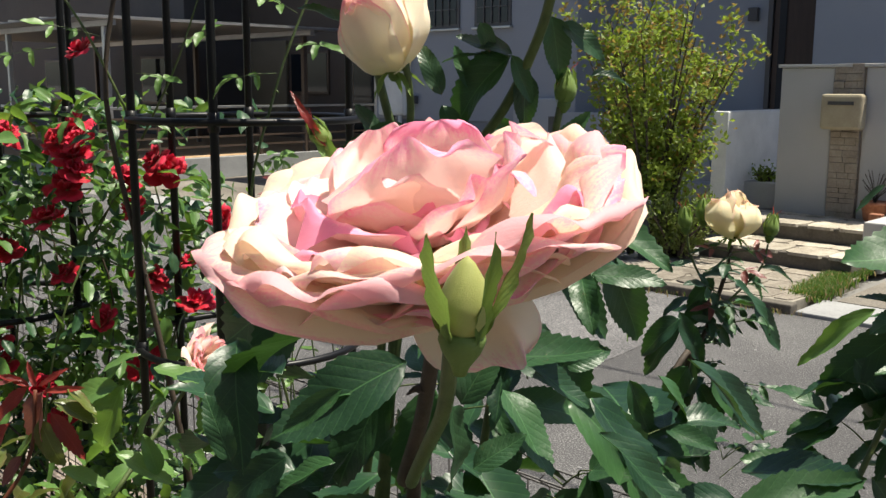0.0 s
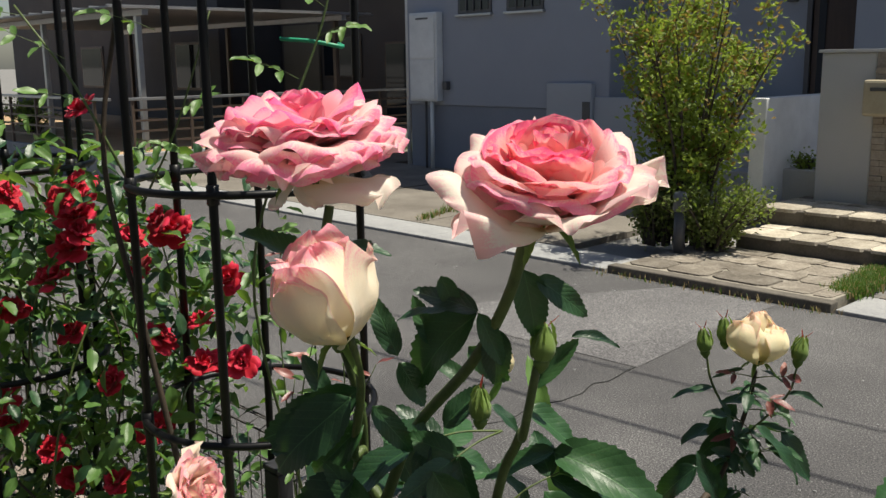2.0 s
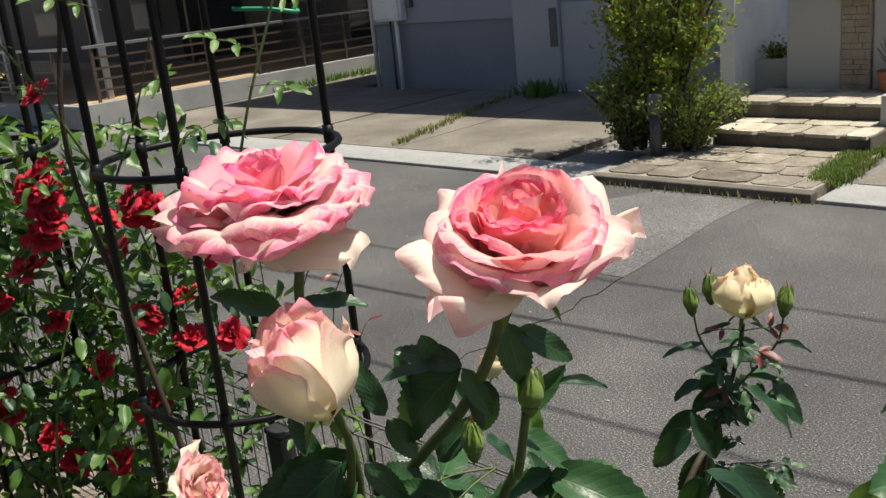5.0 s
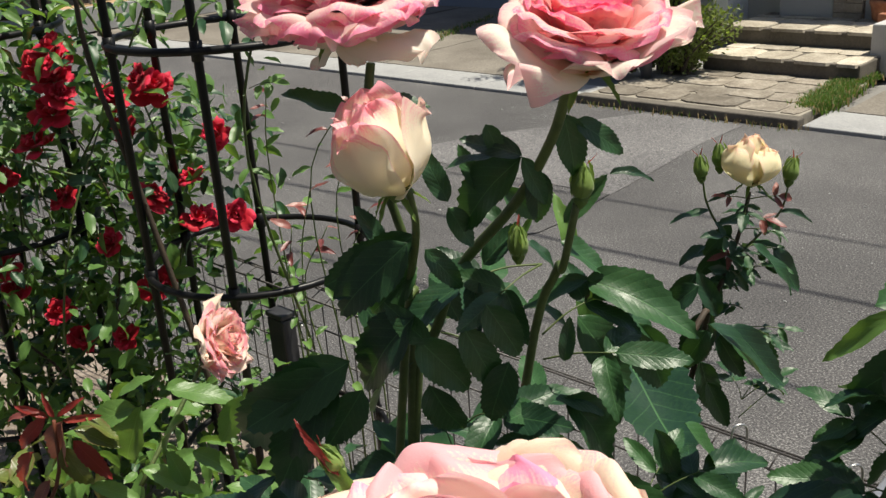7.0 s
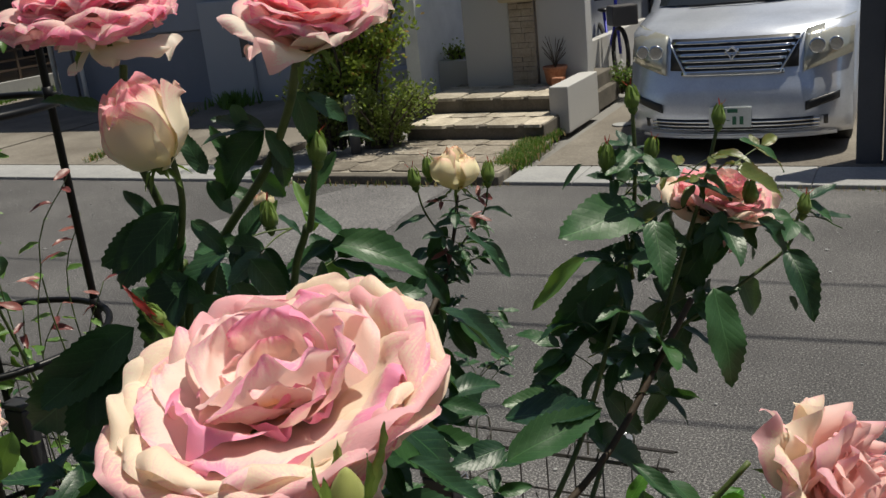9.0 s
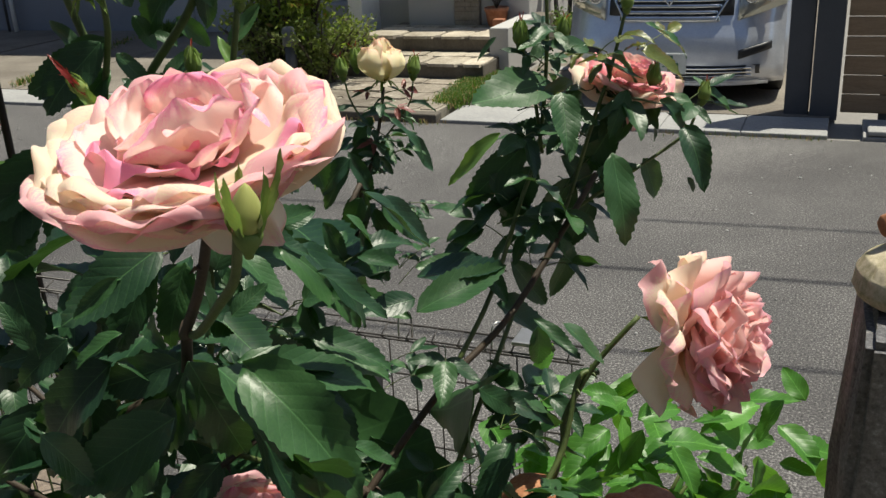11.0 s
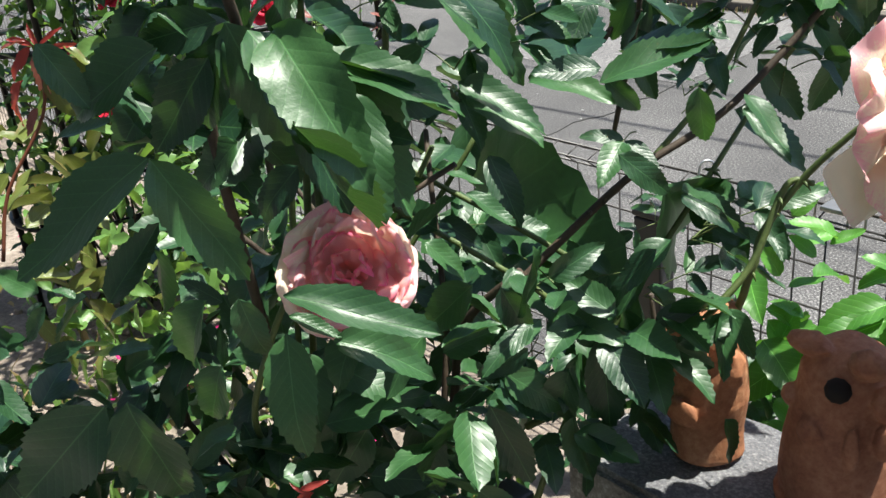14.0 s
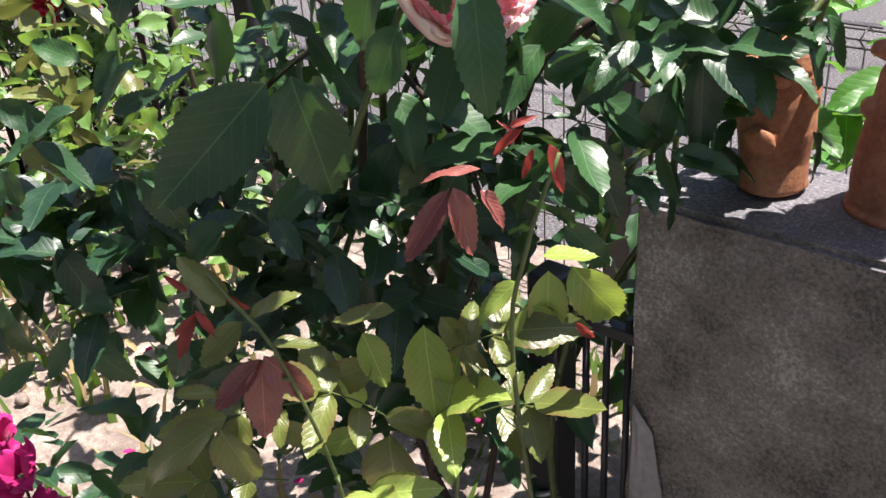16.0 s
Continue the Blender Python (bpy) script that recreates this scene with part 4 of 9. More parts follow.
meter = part("meter_box", box(bmesh.new(), -9.62, -8.93, 4.44, 4.598, 1.22, 2.72, 0.02), WHITE_PAINT, house, "pale grey metal meter cabinet")
part("door", box(bmesh.new(), -9.58, -8.97, 4.42, 4.437, 1.95, 2.68, 0.006), WHITE_PAINT, meter)
part("door", box(bmesh.new(), -9.58, -8.97, 4.42, 4.437, 1.26, 1.92, 0.006), WHITE_PAINT, meter)
part("vent", box(bmesh.new(), -9.42, -9.12, 4.412, 4.42, 2.60, 2.63), DARK_FRAME, meter)
for x in (-9.12, -9.27):
    part("downpipe", tube(bmesh.new(), [(x, 4.5, 1.22), (x, 4.5, 0.05)], 0.035 if x > -9.2 else 0.022, 8), WHITE_PAINT if x > -9.2 else DARK_FRAME, house)
part("tap_box", box(bmesh.new(), -8.86, -8.76, 4.5, 4.598, 1.42, 1.56, 0.01), DARK_FRAME, house)
part("corner_pipe", tube(bmesh.new(), [(-9.9, 4.66, 6.1), (-9.9, 4.66, 0.05)], 0.04, 8), WHITE_PAINT, house)
door = part("door", box(bmesh.new(), -2.86, -2.10, 5.50, 5.595, 1.02, 3.1, 0.01), DOOR_WOOD, house, "dark brown timber front door")
part("handle", tube(bmesh.new(), [(-2.22, 5.46, 1.7), (-2.22, 5.44, 1.75), (-2.22, 5.44, 2.3), (-2.22, 5.46, 2.35)], 0.014, 8), ALUMINIUM, door)
part("pane", box(bmesh.new(), -2.78, -2.68, 5.485, 5.498, 1.15, 3.0, 0.003), WINDOW_GLASS, door)
part("door_frame", box(bmesh.new(), -2.94, -2.87, 5.47, 5.598, 1.0, 3.15, 0.006), DARK_FRAME, house)
intercom = part("wall_lamp", box(bmesh.new(), -3.26, -3.12, 5.52, 5.598, 2.62, 2.80, 0.01), DARK_FRAME, house, "small dark wall lamp beside the door")
TILE_GREY = surface("porch_tile", two((0.28, 0.28, 0.29), (0.36, 0.36, 0.37)), 3, 40, 0.6)
for k, (y, z) in enumerate(((3.55, 0.55), (3.95, 0.72), (4.35, 0.88), (4.75, 1.0))):
    part("porch_step", box(bmesh.new(), -2.95, -1.62, y, 5.6, z - 0.17 if k else 0.3, z, 0.008), TILE_GREY, house)
# Wing walls at the entrance.
boxed("wing_wall", house, WHITE_PAINT, -2.23, -2.05, 2.78, 5.58, 0.1, 1.46, 0.012, "low white wing wall, seen end on")
boxed("wing_wall", house, RENDER_WALL, -1.57, -1.0, 3.0, 3.22, 0.3, 1.93, 0.012, "pale gate wall")
boxed("wing_wall", house, RENDER_WALL, -0.68, -0.12, 3.0, 3.22, 0.1, 1.93, 0.012, "pale gate wall")
boxed("coping", house, RENDER_WALL, -1.60, -0.09, 2.97, 3.25, 1.932, 1.965, 0.006)
column = boxed("stone_column", house, STACKED, -0.998, -0.682, 3.02, 3.2, 0.3, 1.93, 0.0, "column of stacked rough stones in the gate wall")
rng = random.Random(21)
z = 0.38
while z < 1.9:
    h = rng.uniform(0.05, 0.11)
    x = -0.99
    while x < -0.70:
        w = min(rng.uniform(0.09, 0.2), -0.69 - x)
        part("stone", box(bmesh.new(), x, x + w - 0.003, 2.965 + rng.uniform(-0.01, 0.015), 3.03, z, z + h - 0.003, 0.004), STACKED, column)
        x += w
    z += h
boxed("cheek_wall", house, RENDER_WALL, -0.22, -0.02, 1.95, 3.0, 0.03, 0.50, 0.012, "low rendered cheek wall beside the steps")
boxed("boundary_wall", house, RENDER_WALL, -0.78, -0.66, 3.3, 8.0, 0.03, 0.62, 0.012)
mail = boxed("mailbox", house, MAILBOX, -1.05, -0.63, 2.80, 2.96, 1.30, 1.66, 0.03, "beige letter box on the gate wall")
part("slot", box(bmesh.new(), -0.97, -0.71, 2.79, 2.80, 1.55, 1.585), DARK_FRAME, mail)
boxed("side_planter", house, RENDER_WALL, -2.1, -1.6, 3.25, 3.5, 0.3, 0.66, 0.01)

# Flower pot with a bare plant by the gate wall.
pot = thing("flower_pot", "terracotta flower pot with a thin dry plant on the top step", "flower pot", STREET @ Matrix.Translation((-0.45, 2.86, 0.395)))
part("pot", turned(bmesh.new(), [(0.085, 0.0), (0.10, 0.02), (0.125, 0.16), (0.135, 0.165), (0.135, 0.2), (0.115, 0.2), (0.11, 0.17)], 16), TERRACOTTA_RED, pot, "", True)
bm = bmesh.new()
rng = random.Random(31)
for k in range(26):
    a, l = rng.uniform(0, 6.28), rng.uniform(0.15, 0.34)
    tube(bm, [(0, 0, 0.17), (0.04 * math.cos(a), 0.04 * math.sin(a), 0.17 + l * 0.5), (0.13 * math.cos(a), 0.13 * math.sin(a), 0.17 + l)], 0.003, 4)
part("plant", bm, TWIG, pot)
slab_ob = thing("clay_brick", "orange clay brick lying on the step", "brick", STREET @ Matrix.Translation((-0.34, 2.62, 0.40)))
part("body", box(bmesh.new(), -0.06, 0.06, -0.05, 0.05, 0.0, 0.1, 0.008), TERRACOTTA_RED, slab_ob)
manhole = thing("drain_cover", "small round pale drain cover in the drive", "drain cover", STREET @ Matrix.Translation((0.42, 2.3, 0.04)))
part("lid", turned(bmesh.new(), [(0.10, 0.0), (0.10, 0.008), (0.085, 0.012)], 18), KERB, manhole)

# Low garden light on a post in front of the shrub.
post = thing("garden_light", "short grey garden light post by the shrub", "garden light", STREET @ Matrix.Translation((-1.86, 0.84, 0.06)))
part("pole", tube(bmesh.new(), [(0, 0, 0), (0, 0, 0.42)], 0.055, 14), plain("light_post_grey", (0.07, 0.073, 0.08), 0.5), post, "", True)
part("lamp_head", turned(bmesh.new(), [(0.06, 0.42), (0.068, 0.44), (0.068, 0.56), (0.05, 0.60), (0.0, 0.61)], 14), plain("light_head_grey", (0.14, 0.145, 0.15), 0.4), post, "", True)

# ---- neighbour's house to the side, with its carport and low wall ----
neighbour = thing("neighbour_house", "dark brown house in shade behind a carport and rails", "house", STREET)
boxed("wall", neighbour, BROWN_WALL, -24, -12.9, 8.6, 14, 0.3, 6.5, 0.02)
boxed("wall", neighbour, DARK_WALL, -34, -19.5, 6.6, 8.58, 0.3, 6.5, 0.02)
boxed("wall", neighbour, BROWN_WALL, -12.9, -10.9, 11.5, 14, 0.3, 6.5, 0.02)
part("roof", box(bmesh.new(), -34.5, -11, 6.0, 14.5, 6.5, 6.8, 0.02), ROOF_TILE, neighbour)
boxed("yard", neighbour, ORANGE_SOIL, -34, -12.62, 0.35, 8.58, 0.0, 0.36, 0.01, "bare ochre ground of the yard")
for x0, z0, z1, w in ((-17.6, 1.5, 2.6, 1.6), (-15.1, 0.5, 2.4, 0.9), (-21.8, 1.2, 2.5, 1.4), (-28, 1.2, 2.5, 1.6)):
    y = 8.6 if x0 > -19 else 6.6
    window = part("window", box(bmesh.new(), x0, x0 + w, y - 0.05, y - 0.003, z0, z1, 0.01), BRONZE_ALU, neighbour)
    part("pane", box(bmesh.new(), x0 + 0.07, x0 + w - 0.07, y - 0.06, y - 0.052, z0 + 0.07, z1 - 0.07), WINDOW_GLASS, window)
boxed("wall", neighbour, surface("tan_panel", two((0.20, 0.16, 0.10), (0.28, 0.22, 0.15)), 1, 40, 0.8), -19.3, -17.7, 8.5, 8.58, 1.0, 2.9, 0.01, "tan wall panel")
shed = thing("garden_shed", "dark brown slatted shed with shelves against the house", "shed", STREET @ Matrix.Translation((-12.6, 8.4, 0.36)))
boxed("body", shed, BROWN_WALL, -0.6, 0.7, 0.1, 0.9, 0.0, 2.4)
for k in range(14):
    boxed("slat", shed, BRONZE_ALU, -0.6, 0.7, 0.02, 0.09, 0.1 + k * 0.165, 0.2 + k * 0.165, 0.005)
shelf = thing("wooden_stand", "low brown wooden stand with boxes in the shade", "stand", STREET @ Matrix.Translation((-11.6, 7.3, 0.1)))
boxed("board", shelf, FENCE_WOOD, -0.5, 0.5, 0.0, 0.4, 0.62, 0.66)
boxed("board", shelf, FENCE_WOOD, -0.5, 0.5, 0.0, 0.4, 0.28, 0.32)
for x in (-0.46, 0.46):
    boxed("leg", shelf, FENCE_WOOD, x - 0.03, x + 0.03, 0.02, 0.38, 0.0, 0.617)
low_wall = tagged(new("boundary_wall"), "low pale concrete boundary wall", kind="structure")
low_wall.matrix_world = STREET
boxed("wall_run", low_wall, KERB, -12.55, -12.38, 0.2, 9.0, 0.0, 0.40, 0.01)
boxed("wall_run", low_wall, KERB, -34, -12.56, 0.2, 0.34, 0.0, 0.40, 0.01)
carport = thing("carport", "aluminium carport with a pale sheet roof over the yard", "carport", STREET)
for x in (-22.5, -17.4, -13.2):
    for y in (1.2, 5.6):
        boxed("post", carport, ALUMINIUM if y < 2 else BRONZE_ALU, x - 0.05, x + 0.05, y - 0.05, y + 0.05, 0.36, 2.75, 0.008)
boxed("beam", carport, ALUMINIUM, -23.0, -12.9, 1.14, 1.26, 2.752, 2.86, 0.008)
boxed("beam", carport, ALUMINIUM, -23.0, -12.9, 5.54, 5.66, 2.752, 2.86, 0.008)
bm = bmesh.new()
box(bm, -23.2, -12.8, 0.5, 6.3, 2.862, 2.89)
part("roof_sheet", bm, ROOF_SHEET, carport)
for k in range(16):
    boxed("rib", carport, ALUMINIUM, -23.1 + k * 0.68, -23.06 + k * 0.68, 0.5, 6.3, 2.892, 2.92, 0.0)
rail = thing("yard_railing", "bronze metal railing along the neighbour's wall", "railing", STREET)
for k in range(8):
    boxed("post", rail, BRONZE_ALU, -12.48, -12.43, 0.6 + k * 1.1, 0.65 + k * 1.1, 0.40, 1.30, 0.004)
    if k < 7:
        for z in (0.58, 0.76, 0.94, 1.12):
            boxed("bar", rail, BRONZE_ALU, -12.47, -12.44, 0.652 + k * 1.1, 1.698 + k * 1.1, z, z + 0.035, 0.0)
boxed("handrail", rail, ALUMINIUM, -12.50, -12.41, 0.5, 8.5, 1.302, 1.35, 0.006)
rail_two = thing("yard_railing", "bronze metal railing along the neighbour's wall", "railing", STREET)
for k in range(12):
    boxed("post", rail_two, BRONZE_ALU, -13.2 - k * 1.3, -13.15 - k * 1.3, 0.25, 0.30, 0.40, 1.30, 0.004)
    for z in (0.58, 0.76, 0.94, 1.12):
        boxed("bar", rail_two, BRONZE_ALU, -14.45 - k * 1.3, -13.202 - k * 1.3, 0.26, 0.29, z, z + 0.035, 0.0)
boxed("handrail", rail_two, ALUMINIUM, -29, -12.6, 0.23, 0.32, 1.302, 1.35, 0.006)

# ---- fence and gate to the far side of the van ----
side_fence = thing("board_fence", "brown horizontal board fence beside the drive", "fence", STREET)
for k in range(12):
    boxed("board", side_fence, FENCE_WOOD, 3.09, 8.0, 0.62, 0.65, 0.06 + k * 0.145, 0.198 + k * 0.145, 0.005)
for x in (3.36, 5.2, 7.0):
    boxed("post", side_fence, GREY_POST, x, x + 0.06, 0.652, 0.71, 0.0, 1.8, 0.004)
for x0, x1, y in ((2.68, 2.86, 0.64), (2.87, 3.07, 0.60)):
    gp = thing("gate_post", "dark square gate post at the side of the drive", "gate post", STREET)
    boxed("shaft", gp, GREY_POST, x0, x1, y, y + 0.16, 0.0, 2.1, 0.01)
    boxed("cap", gp, GREY_POST, x0 - 0.01, x1 + 0.01, y - 0.01, y + 0.17, 2.102, 2.13, 0.006)
slab_cover = thing("gutter_cover", "pale concrete slab lying at the kerb", "slab", STREET @ Matrix.Translation((3.5, 0.12, 0.035)))
bm = bmesh.new()
box(bm, -0.22, 0.75, -0.12, 0.16, 0.0, 0.035, 0.01)
part("slab", bm, KERB, slab_cover)

# Unseen blank walls added for the light; the one behind the camera cuts sky fill.
back = tagged(new("backdrop_sky_blocker"), "unseen slate-blue wall added behind the garden to hold back sky light", kind="structure")
back.matrix_world = STREET
boxed("wall", back, SHADE_WALL, -14, 16, -8.9, -8.6, 0.0, 6.4, 0.0)
# Pale wall added out of view, so that light bounces as in a street.
far = tagged(new("backdrop_fill_walls"), "added walls: an unseen pale one for bounced light, a dark one filling a gap", kind="structure")
far.matrix_world = STREET
boxed("wall", far, RENDER_WALL, 9, 22, 5.5, 12, 0.0, 6.0, 0.0)
# Dark wall put where the gap beside the house is dark.
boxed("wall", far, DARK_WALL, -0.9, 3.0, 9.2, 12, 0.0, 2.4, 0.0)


# ---- parked van ----
def loft(bm, sections):
    """A skin over cross-sections, each a list of points."""
    rings = [[bm.verts.new(p) for p in s] for s in sections]
    for a, b in zip(rings, rings[1:]):
        for k in range(len(a) - 1):
            bm.faces.new((a[k], a[k + 1], b[k + 1], b[k])).smooth = True
    return rings


van = thing("van", "silver-blue minivan parked nose out on the drive", "van", STREET @ Matrix.Translation((1.74, 0.74, 0.02)))
bm = bmesh.new()
# Height profile of the nose and body: how far back the skin stands at each height, front to roof.
nose = [(0.20, 0.13), (0.26, 0.04), (0.36, 0.0), (0.50, 0.0), (0.60, 0.03), (0.70, 0.08), (0.86, 0.12), (0.98, 0.18), (1.06, 0.34), (1.12, 0.62), (1.18, 0.95), (1.50, 1.40), (1.80, 1.80), (1.90, 2.20), (1.93, 3.2), (1.90, 4.4)]
sections = []
for z, y in nose:
    line = []
    for k in range(15):
        u = k / 7 - 1
        x = 0.89 * u * (1 - 0.05 * max(0, z - 1.1))
        line.append((x, y + 0.32 * abs(u) ** 3.2 * (1 if z < 1.05 else 0.55), z - 0.03 * u * u))
    sections.append(line)
loft(bm, sections)
for s in (-1, 1):
    side = [[(s * 0.89 * (1 - 0.05 * max(0, z - 1.1)), min(y + 0.32 * (1 if z < 1.05 else 0.55), 4.4), z - 0.03) for z, y in nose], [(s * 0.89 * (1 - 0.05 * max(0, z - 1.1)), 4.6, z - 0.03) for z, y in nose]]
    loft(bm, side)
bmesh.ops.recalc_face_normals(bm, faces=bm.faces)
body = part("body", bm, CAR_PAINT, van, "", True)
solid = body.modifiers.new("thickness", "SOLIDIFY")
solid.thickness = 0.02


def nose_at(x, z):
    u = abs(x) / 0.89
    ys = [p[1] for p in nose]
    zs = [p[0] for p in nose]
    return float(np.interp(z, zs, ys)) + 0.32 * u**3.2


def strip(x0, x1, z0, z1, proud=0.012, n=12, bend=0.0, z2=None, z3=None):
    """A panel that follows the nose between two edges, which may differ at its two ends."""
    bm = bmesh.new()
    z2, z3 = z0 if z2 is None else z2, z1 if z3 is None else z3
    front, rear = [], []
    for i in range(n + 1):
        t = i / n
        x = x0 + (x1 - x0) * t
        lo, hi = z0 + (z2 - z0) * t + bend * (2 * t - 1) ** 2, z1 + (z3 - z1) * t + bend * (2 * t - 1) ** 2
        col = []
        for j in range(4):
            z = lo + (hi - lo) * j / 3
            col.append((x, nose_at(x, z) - proud, z))
        front.append(col)
    loft(bm, front)
    solid_faces = bmesh.ops.extrude_face_region(bm, geom=bm.faces[:])
    for v in solid_faces["geom"]:
        if isinstance(v, bmesh.types.BMVert):
            v.co.y += proud + 0.02
    bmesh.ops.recalc_face_normals(bm, faces=bm.faces)
    return bm


# Solid box added inside the open shell, so no sun leaks under the van.
part("underbody", box(bmesh.new(), -0.82, 0.82, 0.45, 4.5, 0.16, 0.95, 0.02), CAR_DARK, van, "dark underside of the van, a box that blocks sun through the shell")
grille = part("grille", strip(-0.50, 0.50, 0.74, 0.985, 0.008, bend=0.0), CAR_DARK, van, "dark grille with chrome bars")
for k in range(5):
    part("bar", strip(-0.50 + 0.03 * k, 0.50 - 0.03 * k, 0.945 - 0.047 * k, 0.968 - 0.047 * k, 0.028), CHROME, grille)
part("surround", strip(-0.53, -0.37, 0.985, 1.0, 0.03, 4, z2=0.70, z3=0.735), CHROME, grille)
part("surround", strip(0.37, 0.53, 0.70, 0.735, 0.03, 4, z2=0.985, z3=1.0), CHROME, grille)
part("surround", strip(-0.40, 0.40, 0.70, 0.735, 0.03), CHROME, grille)
badge = bmesh.new()
for points in ([(-0.05, 0, 0.03), (0.0, 0, -0.05), (0.05, 0, 0.03)], [(-0.055, 0, 0.0), (0, 0, 0.05), (0.055, 0, 0.0)]):
    tube(badge, [(x, nose_at(0, 0.87) - 0.035, 0.87 + z) for x, y, z in points], 0.012, 6)
part("badge", badge, CHROME, grille, "chrome emblem")
for s in (-1, 1):
    lamp = part("headlamp", strip(s * 0.54, s * 0.88, 0.70, 1.01, 0.02, 8, z2=0.80, z3=1.08) if s > 0 else strip(-0.88, -0.54, 0.80, 1.08, 0.02, 8, z2=0.70, z3=1.01), LENS, van, "clear headlamp")
    for x, r in ((0.63, 0.062), (0.76, 0.055)):
        bm = bmesh.new()
        turned(bm, [(r * 0.4, 0), (r, 0.01), (r, 0.03), (r * 0.8, 0.034)], 14)
        ob = part("reflector", bm, CHROME, lamp)
        ob.matrix_local = Matrix.Translation((s * x, nose_at(x, 0.88) - 0.022, 0.885)) @ Matrix.Rotation(radians(90), 4, "X")
    part("fog_lamp", strip(s * 0.56, s * 0.80, 0.40, 0.47, 0.012, 5, z2=0.47, z3=0.53) if s > 0 else strip(-0.80, -0.56, 0.47, 0.53, 0.012, 5, z2=0.40, z3=0.47), CAR_DARK, van, "dark fog lamp recess")
    wheel = part("wheel", turned(bmesh.new(), [(0.18, -0.10), (0.30, -0.10), (0.325, -0.06), (0.325, 0.06), (0.30, 0.10), (0.18, 0.10)], 24), TYRE, van, "", True)
    wheel.matrix_local = Matrix.Translation((s * 0.76, 1.0, 0.285)) @ Matrix.Rotation(radians(90), 4, "Y")
    part("rim", turned(bmesh.new(), [(0.02, -0.06), (0.175, -0.09), (0.178, 0.09), (0.02, 0.06)], 16), CHROME, wheel)
intake = part("intake", strip(-0.72, 0.72, 0.235, 0.35, 0.006), CAR_DARK, van, "dark lower intake with chrome bars")
for z in (0.252, 0.285, 0.318):
    part("bar", strip(-0.66, 0.66, z, z + 0.014, 0.02), CHROME, intake)
part("lip", strip(-0.78, 0.78, 0.17, 0.215, 0.03), CAR_PAINT, van)
plate = part("number_plate", box(bmesh.new(), -0.165, 0.165, nose_at(0, 0.38) - 0.028, nose_at(0, 0.38) - 0.018, 0.29, 0.455, 0.004), PLATE, van, "white plate with plain green bars")
for x0, x1, z0, z1 in ((-0.06, -0.035, 0.41, 0.44), (-0.02, 0.06, 0.41, 0.44), (-0.13, -0.105, 0.335, 0.365), (-0.075, -0.045, 0.315, 0.38), (-0.025, 0.0, 0.345, 0.352), (0.02, 0.05, 0.315, 0.38), (0.075, 0.105, 0.315, 0.38)):
    part("bar", box(bmesh.new(), x0, x1, nose_at(0, 0.38) - 0.032, nose_at(0, 0.38) - 0.0285, z0, z1), PLATE_INK, plate)
glass = bmesh.new()
loft(glass, [[(0.80 * (k / 5 - 1), y - 0.02 + 0.16 * abs(k / 5 - 1) ** 3.2, z) for k in range(11)] for z, y in ((1.20, 0.98), (1.50, 1.40), (1.78, 1.76))])
part("windscreen", glass, CAR_GLASS, van, "dark windscreen", True)
part("wiper", tube(bmesh.new(), [(-0.5, 0.97, 1.19), (0.0, 0.92, 1.20), (0.35, 0.99, 1.22)], 0.012, 6), CAR_DARK, van)

# Bicycle with a blue frame against the boundary wall.
bike = thing("bicycle", "bicycle with a blue frame parked beside the low wall", "bicycle", STREET @ Matrix.Translation((-0.42, 5.45, 0.045)) @ Matrix.Rotation(radians(32), 4, "Z"))
for y in (0.0, 1.05):
    ring = [(0, y + 0.33 * math.cos(a), 0.34 + 0.33 * math.sin(a)) for a in (2 * math.pi * k / 24 for k in range(25))]
    w = part("wheel", tube(bmesh.new(), ring, 0.03, 8), TYRE, bike)
    bm = bmesh.new()
    for k in range(12):
        a = 2 * math.pi * k / 12
        tube(bm, [(0, y, 0.34), (0, y + 0.32 * math.cos(a), 0.34 + 0.32 * math.sin(a))], 0.002, 4)
    part("spokes", bm, ALUMINIUM, w)
part("frame", tube(tube(tube(bmesh.new(), [(0, 0, 0.34), (0, 0.15, 0.95), (0, 0.13, 1.05)], 0.022, 8), [(0, 0.13, 0.8), (0, 0.55, 0.32), (0, 0.72, 0.85)], 0.02, 8), [(0, 1.05, 0.34), (0, 0.55, 0.32)], 0.015, 8), BLUE_PAINT, bike, "blue tubular frame")
part("handlebar", tube(bmesh.new(), [(-0.25, 0.25, 1.05), (-0.1, 0.13, 1.06), (0.1, 0.13, 1.06), (0.25, 0.25, 1.05)], 0.014, 8), CAR_DARK, bike)
part("saddle", blob(bmesh.new(), (0, 0.75, 0.88), (0.07, 0.13, 0.035), 2), CAR_DARK, bike)
part("basket", box(bmesh.new(), -0.17, 0.17, -0.28, 0.02, 0.72, 0.98, 0.02), DARK_FRAME, bike)

# Overhead cables, whose shadows cross the road.
for k, (dy, z) in enumerate(((0.0, 6.0), (0.75, 6.5), (-0.9, 5.6))):
    cable = thing("overhead_cable", "black overhead cable along the street", "cable", STREET)
    y0 = -3.0 + 0.25 * z + dy
    bm = tube(bmesh.new(), glide([(-30, y0 - 1.9 + 0.3, z + 0.4), (-4, y0 - 0.2, z - 0.1), (22, y0 + 1.6, z + 0.4)], 12), 0.012 + 0.004 * (k == 0), 5)
    part("wire", bm, BLACK_STEEL, cable)


